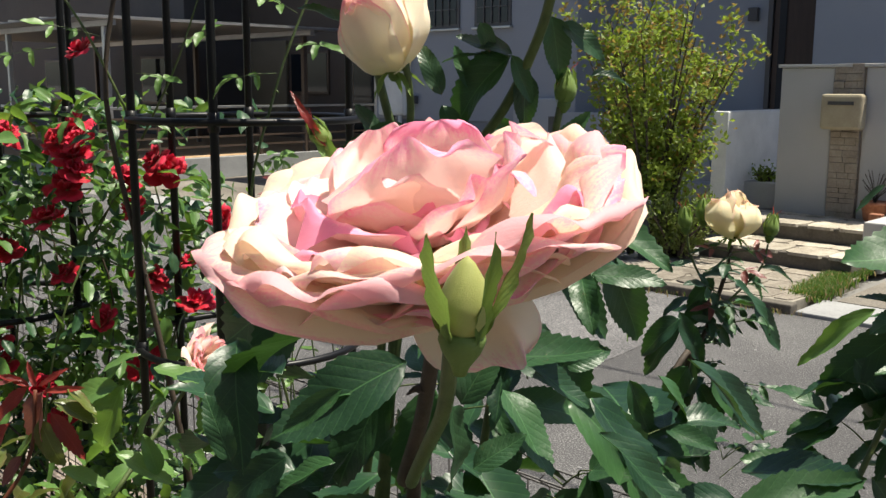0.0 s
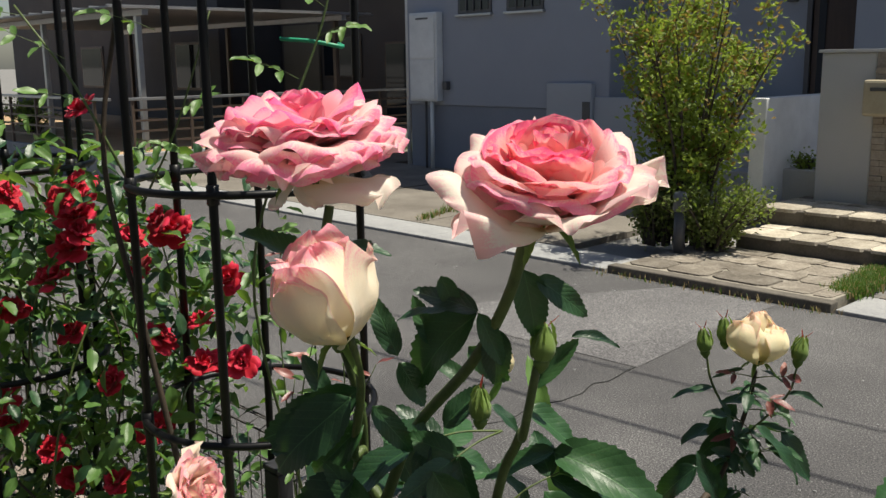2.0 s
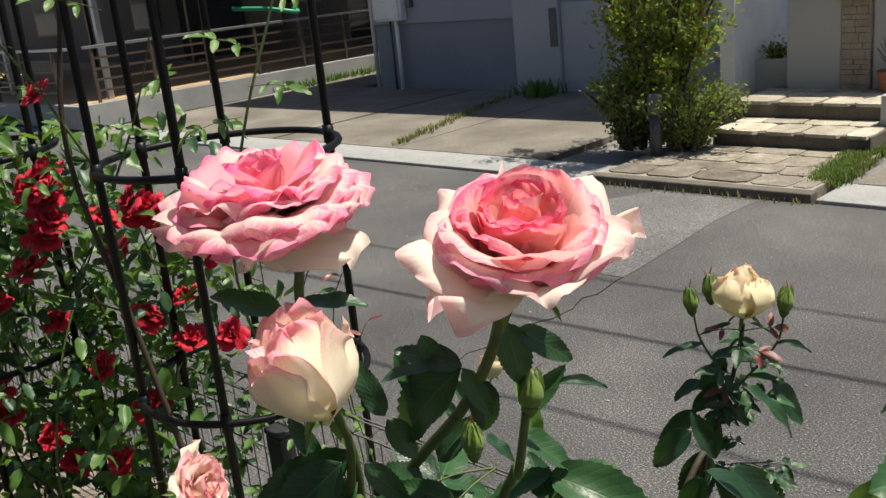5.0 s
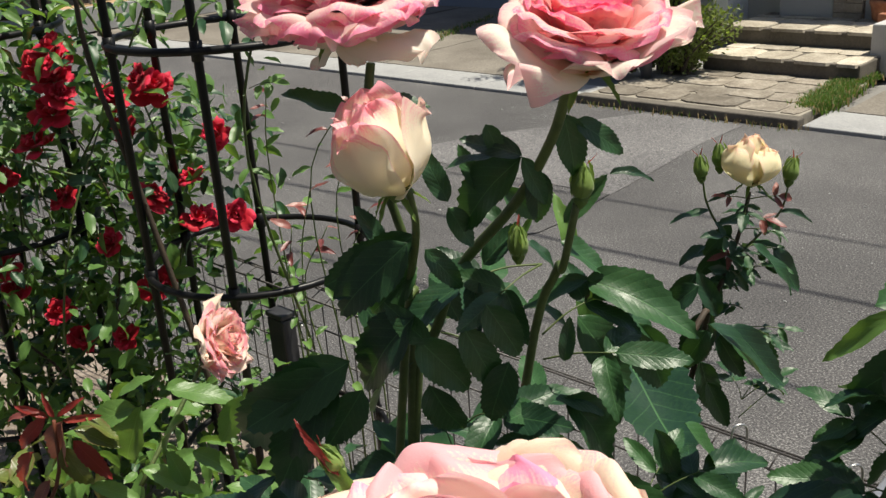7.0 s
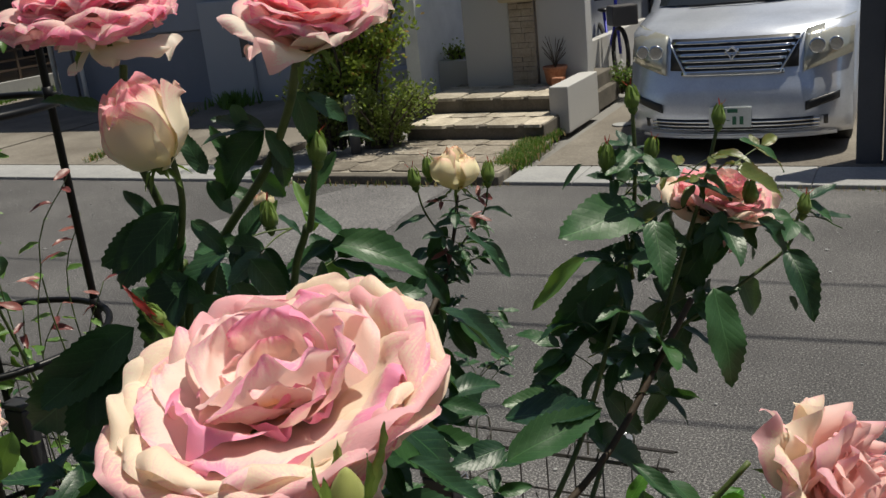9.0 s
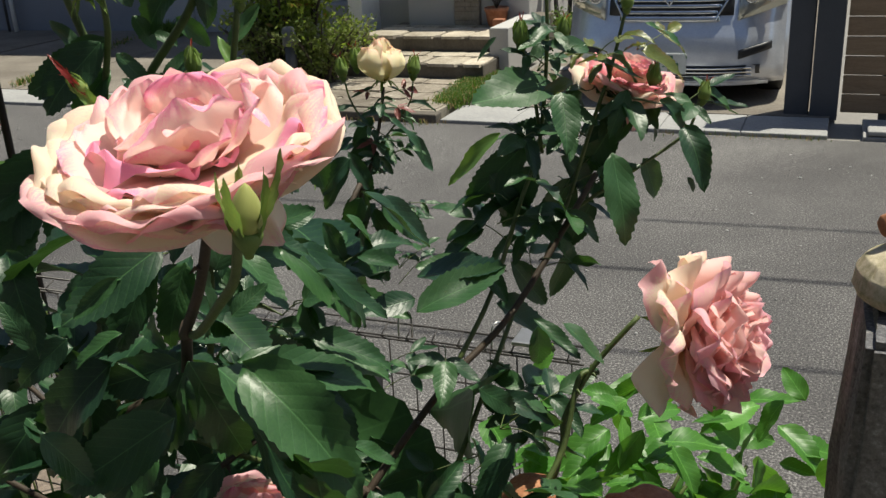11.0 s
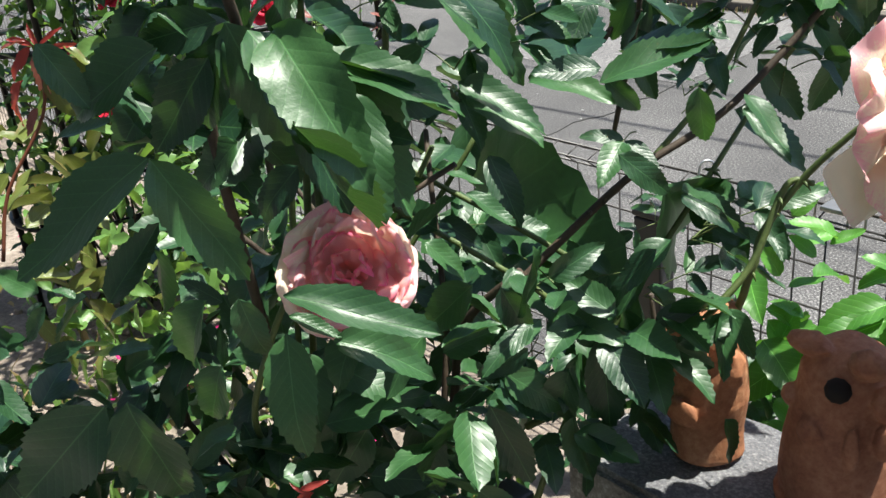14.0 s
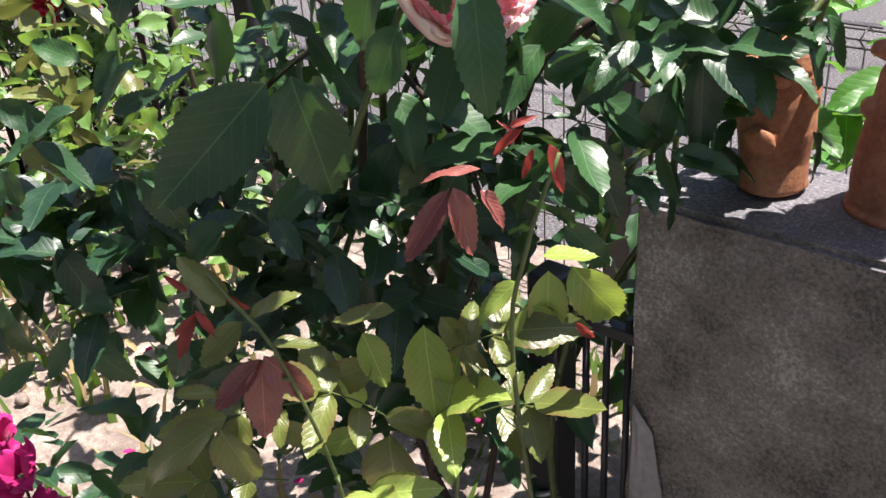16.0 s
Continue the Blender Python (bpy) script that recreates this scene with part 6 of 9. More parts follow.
red_wide = petals("red_petal", RED_PETAL, (6, 7), long=1.0, wide=1.0, lean0=65, lean1=85, cup=0.5, base=0.1, ruffle=0.10, curl=30, nu=5, nv=5)
RED_RINGS = [(4, red_heart, 0.05, 10, 1), (5, red_petals, 0, 10, 0.9), (6, red_wide, -0.05, 10, 1)]


def red_bloom(x, y, z, size, seed, rings=None):
    r = random.Random(seed)
    bloom(red_rose, (x, y, z), (r.uniform(-0.5, 0.5), r.uniform(-0.9, 0.0), r.uniform(0.2, 1)), size, rings or RED_RINGS, "red_bloom", "", r.uniform(0, 6), 0, 1, seed)


for n, (x, z) in enumerate([(-0.81, 1.63), (-0.87, 1.60), (-0.79, 1.61), (-0.82, 1.57), (-0.72, 1.52), (-0.62, 1.57), (-0.61, 1.54), (-0.87, 1.30), (-0.90, 1.05), (-1.03, 1.15), (-1.03, 1.08), (-0.75, 1.21), (-0.68, 1.09), (-0.90, 0.95), (-0.46, 1.26), (-0.56, 1.24), (-0.57, 1.33), (-0.77, 1.80), (-0.89, 1.43), (-0.50, 1.43), (-0.76, 0.98), (-0.84, 1.50), (-0.70, 1.45), (-0.80, 1.54), (-0.66, 1.30), (-1.0, 1.35), (-0.95, 1.62)]):
    red_bloom(x, 2.12 + 0.04 * math.sin(n * 2.1), z, 0.036 + 0.011 * (n % 3 == 0), 80 + n)

# Thin half-bare rose beyond the trellis.
twiggy = thing("young_rose", "thin young rose with small reddish leaves before the fence", "rose bush", Matrix())
rng = random.Random(90)
for k in range(7):
    x, y = rng.uniform(-0.36, -0.02), rng.uniform(2.0, 2.25) - 0.2 * (k % 2)
    points = [(x, y, 0.42), (x + rng.gauss(0, 0.03), y, 0.8), (x + rng.gauss(0, 0.05), y + rng.gauss(0, 0.03), 1.1 + 0.12 * (k % 3)), (x + rng.gauss(0, 0.06), y, 1.25 + 0.14 * (k % 3))]
    cane(twiggy, points, 0.004, 0.0015, CANE, 2, k)
    way = glide(points)
    for j in range(6, len(way)):
        a = rng.uniform(0, 6.28)
        leaf(twiggy, BRONZE_LEAVES if j > 12 else LIGHT_LEAVES, way[j], way[j] + Vector((math.cos(a) * 0.04, math.sin(a) * 0.03 - 0.01, rng.uniform(-0.01, 0.03))), (0, -0.4, 1), j)


# ---- the pink rose bush ----
bush = thing("rose_bush", "pink and cream hybrid tea rose bush with dark glossy leaves", "rose bush", Matrix())
# Stems and heads of the pink bush
cane(bush, [(0.028, 0.745, 1.803), (0.025, 0.745, 1.782), (0.023, 0.760, 1.740), (0.038, 0.770, 1.670), (0.037, 0.780, 1.612), (0.039, 0.780, 1.577), (-0.019, 0.800, 1.097)], 0.0045, 0.006)
cane(bush, [(0.144, 0.680, 1.796), (0.135, 0.700, 1.760), (0.113, 0.730, 1.712), (0.074, 0.760, 1.657), (0.053, 0.770, 1.604), (0.034, 0.780, 1.568), (0.007, 0.800, 1.109)], 0.005, 0.0065)
cane(bush, [(0.051, 0.680, 1.742), (0.052, 0.700, 1.707), (0.041, 0.730, 1.653), (0.044, 0.745, 1.647), (0.031, 0.760, 1.588), (-0.025, 0.780, 1.131)], 0.0035, 0.0055)
cane(bush, [(0.151, 0.720, 1.714), (0.143, 0.740, 1.663), (0.140, 0.760, 1.652), (0.117, 0.780, 1.555), (0.053, 0.820, 1.084)], 0.004, 0.0055)
cane(bush, [(0.087, 0.400, 1.640), (0.080, 0.430, 1.599), (0.069, 0.470, 1.556), (0.071, 0.500, 1.547), (0.061, 0.540, 1.481), (0.022, 0.560, 1.455), (0.015, 0.600, 1.275), (-0.011, 0.700, 1.097)], 0.0045, 0.007, OLD_CANE, 6, 8)
cane(bush, [(0.096, 0.335, 1.659), (0.093, 0.350, 1.632), (0.086, 0.380, 1.608), (0.076, 0.430, 1.573), (0.071, 0.500, 1.543)], 0.0038, 0.004)
cane(bush, [(0.481, 0.860, 1.693), (0.481, 0.860, 1.630), (0.471, 0.860, 1.533), (0.442, 0.850, 1.469), (0.394, 0.820, 1.384), (0.336, 0.780, 1.327)], 0.0032, 0.0045)
cane(bush, [(0.574, 0.860, 1.666), (0.556, 0.860, 1.602), (0.533, 0.860, 1.541), (0.502, 0.860, 1.454), (0.455, 0.820, 1.406)], 0.003, 0.0042)
cane(bush, [(0.669, 0.860, 1.557), (0.655, 0.860, 1.522), (0.604, 0.860, 1.493), (0.515, 0.860, 1.451)], 0.0025, 0.0035)
cane(bush, [(0.452, 0.860, 1.639), (0.466, 0.860, 1.581), (0.474, 0.860, 1.520)], 0.003, 0.0035)
cane(bush, [(0.499, 0.690, 1.391), (0.455, 0.700, 1.340), (0.423, 0.700, 1.289), (0.414, 0.690, 1.259), (0.381, 0.700, 1.188), (0.214, 0.740, 1.064)], 0.0042, 0.006, CANE, 6, 9)
cane(bush, [(0.218, 0.720, 1.247), (0.158, 0.740, 1.178), (0.133, 0.760, 1.064), (0.071, 0.800, 0.982), (0.031, 0.850, 0.779)], 0.0065, 0.008, OLD_CANE, 8, 10)
cane(bush, [(0.051, 0.585, 1.301), (0.029, 0.580, 1.258), (-0.007, 0.600, 1.170), (-0.040, 0.700, 1.043)], 0.004, 0.005)
cane(bush, [(-0.292, 1.280, 1.343), (-0.311, 1.250, 1.309), (-0.362, 1.150, 1.221)], 0.004, 0.005)

FULL, FLAT, BLOWN = rose_rings(CORAL, PINK, PINK_OUTER), layered_rings(HOT_PINK, PINK, PINK_OUTER), bowl_rings(FADED, FADED_OUTER)
PALE, NOD = rose_rings(BLUSH, BLUSH, FADED_OUTER), crowded_rings(ROSY, ROSY, FADED_OUTER)
CUPPED = bowl_rings(CORAL, FADED_OUTER)
BUD, SMALL_BUD = bud_rings(BUD_CREAM, 11, 60), bud_rings(BUD_YELLOW, 0, 28)
bloom(bush, (0.087, 0.404, 1.671), (-0.17, -0.20, 1), 0.0735, BLOWN, "bloom", "large blown rose, pale cream fading from pink", 0.4, 5, 2, 1, 0.42, 0.84)
bloom(bush, (0.012, 0.752, 1.828), (-0.03, -0.12, 1), 0.061, FLAT, "bloom", "wide open rose, deep pink over cream outer petals", 1.1, 5, 1, 2)
bloom(bush, (0.154, 0.690, 1.806), (0.06, -0.36, 1), 0.062, FULL, "bloom", "half-open pink rose with a spiral heart and cream outer petals", 1.0, 5, 1, 3)
bloom(bush, (0.042, 0.687, 1.738), (-0.24, -0.15, 1), 0.047, BUD, "rosebud", "cream rosebud flushed pink at the rim", 0.7, 5, 1, 4, 0.42, 1.02)
bloom(bush, (0.508, 0.625, 1.398), (0.60, -0.76, 0.12), 0.077, NOD, "bloom", "nodding full pink rose with cream outer petals", 0.3, 5, 1, 5, 0.42, 1.25)
bloom(bush, (0.588, 0.890, 1.558), (0.15, -0.25, 1), 0.066, PALE, "bloom", "pink and peach rose half hidden by leaves", 0.9, 5, 1, 6)
bloom(bush, (0.098, 0.595, 1.306), (0.12, -0.80, 0.62), 0.054, CUPPED, "bloom", "blush pink rose sunk among the leaves", 1.9, 5, 1, 7)
bloom(bush, (-0.295, 1.290, 1.345), (0.85, -0.12, 0.22), 0.062, PALE, "bloom", "pale pink rose turned aside", 0.5, 5, 1, 8)
bloom(bush, (0.124, 0.970, 1.625), (0.1, -0.2, 1), 0.020, SMALL_BUD, "rosebud", "small peach rosebud", 0.5, 4, 1, 9)
sepalled_bud(bush, (0.099, 0.325, 1.660), (0.06, -0.05, 1), 0.023, "yellow-green bud in long green sepals")
for n, (at, axis, long) in enumerate([((0.041, 0.455, 1.702), (-0.6, 0, 1), 0.019), ((0.153, 0.720, 1.712), (0.1, 0, 1), 0.036), ((0.115, 0.780, 1.652), (0, 0, 1), 0.036), ((0.452, 0.860, 1.632), (0, 0, 1), 0.042), ((0.482, 0.860, 1.690), (-0.1, 0, 1), 0.036), ((0.574, 0.860, 1.660), (0.1, 0, 1), 0.034), ((0.502, 0.870, 1.635), (0.1, -0.2, 1), 0.036), ((0.673, 0.860, 1.550), (0.2, 0, 1), 0.036), ((0.604, 0.850, 1.575), (0.05, 0, 1), 0.04)]):
    green_bud(bush, at, axis, long * 0.85)
# Leaves round the open blooms
leaf(bush, ROSE_LEAVES, (0.011, 0.760, 1.765), (-0.028, 0.760, 1.792), (0, -0.35, 1), 1, 1.0)
leaf(bush, ROSE_LEAVES, (0.020, 0.760, 1.775), (0.061, 0.760, 1.778), (0, -0.35, 1), 2, 1.0)
leaf(bush, ROSE_LEAVES, (0.118, 0.710, 1.748), (0.067, 0.710, 1.708), (0, -1, 0.6), 3, 1.15)
leaf(bush, ROSE_LEAVES, (0.118, 0.710, 1.748), (0.132, 0.710, 1.717), (0.3, -0.9, 0.1), 4, 1.0)
leaf(bush, ROSE_LEAVES, (0.118, 0.710, 1.749), (0.082, 0.710, 1.763), (0, -0.35, 1), 0, 1.0)
leaf(bush, ROSE_LEAVES, (0.143, 0.710, 1.773), (0.153, 0.710, 1.732), (0.3, -0.9, 0.1), 1, 1.0)
leaf(bush, ROSE_LEAVES, (0.150, 0.710, 1.769), (0.181, 0.710, 1.747), (0, -1, 0.6), 2, 1.0)
leaf(bush, ROSE_LEAVES, (0.170, 0.710, 1.735), (0.197, 0.710, 1.736), (0, -0.35, 1), 3, 0.45)
leaf(bush, ROSE_LEAVES, (0.050, 0.710, 1.702), (-0.007, 0.710, 1.661), (0, -1, 0.6), 4, 1.1)
leaf(bush, ROSE_LEAVES, (0.072, 0.710, 1.743), (0.105, 0.710, 1.754), (0, -0.35, 1), 0, 1.0)
leaf(bush, ROSE_LEAVES, (0.097, 0.710, 1.769), (0.107, 0.710, 1.747), (0.3, -0.9, 0.1), 1, 1.0)
leaf(bush, ROSE_LEAVES, (0.072, 0.710, 1.722), (0.057, 0.710, 1.758), (0, -1, 0.6), 2, 0.9)
leaf(bush, ROSE_LEAVES, (0.163, 0.790, 1.632), (0.234, 0.750, 1.623), (0, -0.35, 1), 3, 0.95)
leaf(bush, ROSE_LEAVES, (0.165, 0.790, 1.633), (0.115, 0.790, 1.612), (0, -0.35, 1), 4, 1.0)
leaf(bush, ROSE_LEAVES, (0.052, 0.790, 1.646), (0.073, 0.790, 1.602), (0, -1, 0.6), 0, 1.0)
leaf(bush, ROSE_LEAVES, (0.145, 0.790, 1.662), (0.184, 0.790, 1.639), (0, -0.35, 1), 1, 1.0)
leaf(bush, ROSE_LEAVES, (0.122, 0.790, 1.664), (0.144, 0.790, 1.646), (0, -0.35, 1), 2, 1.0)
leaf(bush, ROSE_LEAVES, (0.105, 0.790, 1.679), (0.084, 0.790, 1.698), (0, -1, 0.6), 3, 1.0)
leaf(bush, ROSE_LEAVES, (0.148, 0.790, 1.676), (0.178, 0.790, 1.710), (0, -1, 0.6), 4, 0.8)
leaf(bush, ROSE_LEAVES, (0.090, 0.790, 1.647), (0.116, 0.790, 1.679), (0, -1, 0.6), 0, 1.0)
leaf(bush, ROSE_LEAVES, (0.076, 0.790, 1.617), (0.111, 0.790, 1.624), (0, -0.35, 1), 1, 1.0)
leaf(bush, ROSE_LEAVES, (0.130, 0.790, 1.614), (0.152, 0.790, 1.598), (0, -0.35, 1), 2, 1.0)
leaf(bush, ROSE_LEAVES, (0.107, 0.790, 1.704), (0.135, 0.790, 1.677), (0, -1, 0.6), 3, 1.0)
leaf(bush, ROSE_LEAVES, (0.016, 0.790, 1.644), (0.035, 0.790, 1.606), (0, -1, 0.6), 4, 1.0)
leaf(bush, ROSE_LEAVES, (-0.002, 0.790, 1.623), (0.024, 0.790, 1.585), (0, -1, 0.6), 0, 1.2)
leaf(bush, LIGHT_LEAVES, (0.187, 0.840, 1.584), (0.233, 0.840, 1.528), (0, -0.35, 1), 1, 0.45)
leaf(bush, LIGHT_LEAVES, (0.163, 0.840, 1.604), (0.184, 0.840, 1.552), (0, -1, 0.6), 2, 1.0)
leaf(bush, LIGHT_LEAVES, (0.156, 0.840, 1.631), (0.151, 0.840, 1.678), (0, -1, 0.6), 3, 0.6)
leaf(bush, LIGHT_LEAVES, (0.118, 0.840, 1.647), (0.128, 0.840, 1.666), (0, -1, 0.6), 4, 0.6)
leaf(bush, ROSE_LEAVES, (0.043, 0.720, 1.690), (-0.014, 0.720, 1.664), (0, -1, 0.6), 0, 1.2)
leaf(bush, ROSE_LEAVES, (0.049, 0.720, 1.676), (0.012, 0.720, 1.643), (0, -1, 0.6), 1, 1.0)
leaf(bush, ROSE_LEAVES, (0.055, 0.720, 1.688), (0.079, 0.720, 1.658), (0, -1, 0.6), 2, 1.0)
leaf(bush, ROSE_LEAVES, (0.028, 0.720, 1.692), (0.016, 0.720, 1.718), (0, -1, 0.6), 3, 1.0)
leaf(bush, ROSE_LEAVES, (0.092, 0.720, 1.725), (0.080, 0.720, 1.755), (0, -1, 0.6), 4, 1.0)
leaf(bush, ROSE_LEAVES, (0.071, 0.720, 1.715), (0.087, 0.720, 1.688), (0, -1, 0.6), 0, 1.2)
leaf(bush, ROSE_LEAVES, (0.126, 0.720, 1.737), (0.130, 0.720, 1.699), (0.3, -0.9, 0.1), 1, 1.0)
leaf(bush, ROSE_LEAVES, (0.046, 0.700, 1.700), (-0.008, 0.700, 1.653), (0, -1, 0.6), 2, 1.15)
leaf(bush, ROSE_LEAVES, (0.047, 0.700, 1.651), (-0.006, 0.700, 1.600), (0, -1, 0.6), 3, 1.2)
leaf(bush, ROSE_LEAVES, (0.003, 0.700, 1.621), (-0.074, 0.700, 1.573), (0, -1, 0.6), 4, 1.2)
leaf(bush, ROSE_LEAVES, (0.055, 0.700, 1.631), (0.028, 0.700, 1.660), (0, -1, 0.6), 0, 1.0)
leaf(bush, ROSE_LEAVES, (0.048, 0.700, 1.635), (0.082, 0.700, 1.593), (0, -1, 0.6), 1, 1.1)
leaf(bush, ROSE_LEAVES, (0.077, 0.700, 1.642), (0.100, 0.700, 1.592), (0, -1, 0.6), 2, 1.1)
leaf(bush, ROSE_LEAVES, (-0.005, 0.700, 1.613), (-0.093, 0.700, 1.543), (0.3, -0.9, 0.1), 3, 1.2)
leaf(bush, ROSE_LEAVES, (-0.022, 0.700, 1.597), (-0.057, 0.700, 1.523), (0, -1, 0.6), 4, 1.2)
leaf(bush, ROSE_LEAVES, (0.009, 0.700, 1.600), (-0.019, 0.700, 1.554), (0, -1, 0.6), 0, 1.1)
leaf(bush, ROSE_LEAVES, (0.092, 0.700, 1.657), (0.115, 0.700, 1.616), (0, -1, 0.6), 1, 1.0)
leaf(bush, ROSE_LEAVES, (0.105, 0.700, 1.616), (0.088, 0.700, 1.567), (0, -1, 0.6), 2, 1.2)
leaf(bush, ROSE_LEAVES, (0.053, 0.700, 1.602), (0.072, 0.700, 1.555), (0, -1, 0.6), 3, 1.2)
leaf(bush, ROSE_LEAVES, (0.140, 0.700, 1.615), (0.144, 0.700, 1.646), (0, -1, 0.6), 4, 0.9)
leaf(bush, ROSE_LEAVES, (0.157, 0.800, 1.599), (0.201, 0.800, 1.533), (0, -1, 0.6), 0, 1.0)
leaf(bush, ROSE_LEAVES, (0.198, 0.800, 1.592), (0.228, 0.800, 1.529), (0, -1, 0.6), 1, 1.0)
leaf(bush, ROSE_LEAVES, (0.186, 0.800, 1.607), (0.223, 0.800, 1.577), (0, -0.35, 1), 2, 1.0)
leaf(bush, ROSE_LEAVES, (0.147, 0.800, 1.532), (0.203, 0.800, 1.464), (0, -0.35, 1), 3, 1.0)
leaf(bush, ROSE_LEAVES, (0.216, 0.800, 1.500), (0.235, 0.800, 1.452), (0, -1, 0.6), 4, 1.0)
leaf(bush, ROSE_LEAVES, (0.238, 0.800, 1.504), (0.278, 0.800, 1.456), (0, -0.35, 1), 0, 1.0)
leaf(bush, ROSE_LEAVES, (0.226, 0.800, 1.458), (0.279, 0.800, 1.435), (0, -0.35, 1), 1, 1.0)
leaf(bush, ROSE_LEAVES, (0.130, 0.800, 1.538), (0.181, 0.800, 1.521), (0, -0.35, 1), 2, 1.0)
leaf(bush, ROSE_LEAVES, (0.031, 0.520, 1.530), (-0.006, 0.520, 1.532), (0, -0.35, 1), 3, 1.0)
leaf(bush, ROSE_LEAVES, (0.037, 0.520, 1.548), (0.020, 0.520, 1.527), (0, -0.35, 1), 4, 1.0)
leaf(bush, ROSE_LEAVES, (0.064, 0.500, 1.525), (0.006, 0.500, 1.514), (0, -1, 0.6), 0, 1.1)
leaf(bush, ROSE_LEAVES, (0.065, 0.500, 1.517), (0.035, 0.500, 1.454), (0, -1, 0.6), 1, 1.1)
leaf(bush, ROSE_LEAVES, (0.069, 0.500, 1.524), (0.100, 0.500, 1.437), (0, -1, 0.6), 2, 1.05)
leaf(bush, ROSE_LEAVES, (0.025, 0.500, 1.533), (-0.035, 0.500, 1.488), (0, -1, 0.6), 3, 1.1)
leaf(bush, ROSE_LEAVES, (0.101, 0.500, 1.478), (0.132, 0.500, 1.396), (0, -0.35, 1), 4, 0.95)
leaf(bush, ROSE_LEAVES, (0.054, 0.500, 1.503), (0.003, 0.500, 1.441), (0, -1, 0.6), 0, 1.0)
leaf(bush, ROSE_LEAVES, (0.033, 0.500, 1.551), (0.000, 0.500, 1.539), (0, -0.35, 1), 1, 0.8)
leaf(bush, ROSE_LEAVES, (-0.017, 0.500, 1.550), (-0.029, 0.500, 1.582), (0, -1, 0.6), 2, 1.0)
leaf(bush, ROSE_LEAVES, (0.027, 0.500, 1.533), (0.057, 0.500, 1.513), (0, -0.35, 1), 3, 0.5)
leaf(bush, ROSE_LEAVES, (0.037, 0.500, 1.587), (0.007, 0.500, 1.565), (0, -1, 0.6), 4, 0.8)
leaf(bush, ROSE_LEAVES, (0.099, 0.500, 1.549), (0.123, 0.500, 1.568), (0, -1, 0.6), 0, 1.1)
leaf(bush, ROSE_LEAVES, (0.093, 0.500, 1.581), (0.111, 0.500, 1.615), (0, -1, 0.6), 1, 0.9)
leaf(bush, ROSE_LEAVES, (-0.004, 0.560, 1.528), (-0.044, 0.560, 1.499), (0, -1, 0.6), 2, 1.1)
leaf(bush, ROSE_LEAVES, (-0.001, 0.560, 1.485), (-0.051, 0.560, 1.426), (0, -1, 0.6), 3, 1.2)
leaf(bush, ROSE_LEAVES, (0.102, 0.560, 1.488), (0.178, 0.560, 1.463), (0, -0.35, 1), 4, 1.0)
leaf(bush, ROSE_LEAVES, (0.122, 0.560, 1.484), (0.167, 0.560, 1.369), (0, -0.35, 1), 0, 0.9)
leaf(bush, ROSE_LEAVES, (0.039, 0.560, 1.430), (-0.005, 0.560, 1.394), (0, -1, 0.6), 1, 1.2)
leaf(bush, ROSE_LEAVES, (0.080, 0.560, 1.410), (0.038, 0.560, 1.368), (0, -1, 0.6), 2, 1.2)
leaf(bush, ROSE_LEAVES, (0.145, 0.560, 1.583), (0.170, 0.560, 1.592), (0, -1, 0.6), 3, 1.2)
leaf(bush, ROSE_LEAVES, (0.165, 0.560, 1.546), (0.216, 0.560, 1.501), (0, -0.35, 1), 4, 0.6)
# Right-hand shoots of the same bush
leaf(bush, ROSE_LEAVES, (0.482, 0.851, 1.596), (0.377, 0.797, 1.606), (0, -0.35, 1), 0, 1.0)
leaf(bush, ROSE_LEAVES, (0.469, 0.802, 1.597), (0.458, 0.752, 1.556), (0, -1, 0.6), 1, 1.0)
leaf(bush, ROSE_LEAVES, (0.487, 0.726, 1.550), (0.487, 0.683, 1.473), (0, -1, 0.6), 2, 1.1)
leaf(bush, ROSE_LEAVES, (0.594, 0.771, 1.554), (0.591, 0.717, 1.514), (0, -1, 0.6), 3, 1.0)
leaf(bush, ROSE_LEAVES, (0.312, 0.818, 1.419), (0.381, 0.751, 1.446), (0, -0.35, 1), 4, 1.25)
# Broad sunlit leaves over the sunken rose and along the fence
for n, (base, tip, broad) in enumerate([
    ((0.085, 0.492, 1.52), (0.151, 0.46, 1.443), 1.15),
    ((0.114, 0.556, 1.483), (0.205, 0.55, 1.462), 0.7),
    ((0.132, 0.534, 1.469), (0.156, 0.485, 1.401), 1.0),
    ((0.162, 0.727, 1.511), (0.239, 0.697, 1.441), 0.85),
    ((0.292, 0.759, 1.407), (0.384, 0.75, 1.446), 1.1),
    ((0.293, 0.764, 1.419), (0.235, 0.744, 1.425), 0.9),
    ((0.177, 0.704, 1.428), (0.251, 0.682, 1.401), 0.7),
    ((0.19, 0.777, 1.339), (0.221, 0.736, 1.288), 1.1),
    ((0.346, 0.654, 1.306), (0.295, 0.616, 1.275), 0.9),
    ((0.105, 0.425, 1.377), (0.2, 0.418, 1.357), 0.6),
    ((0.215, 0.686, 1.268), (0.221, 0.643, 1.234), 1.0),
    ((0.291, 0.613, 1.241), (0.323, 0.568, 1.212), 1.2),
    ((0.235, 0.617, 1.25), (0.196, 0.576, 1.233), 0.8),
    ((0.358, 0.718, 1.318), (0.409, 0.684, 1.305), 0.9),
    ((0.409, 0.742, 1.384), (0.443, 0.702, 1.351), 0.7),
    ((0.286, 0.832, 1.469), (0.267, 0.801, 1.431), 1.1),
]):
    leaf(bush, ROSE_LEAVES, base, tip, (0.05, -0.5, 1), n, broad)
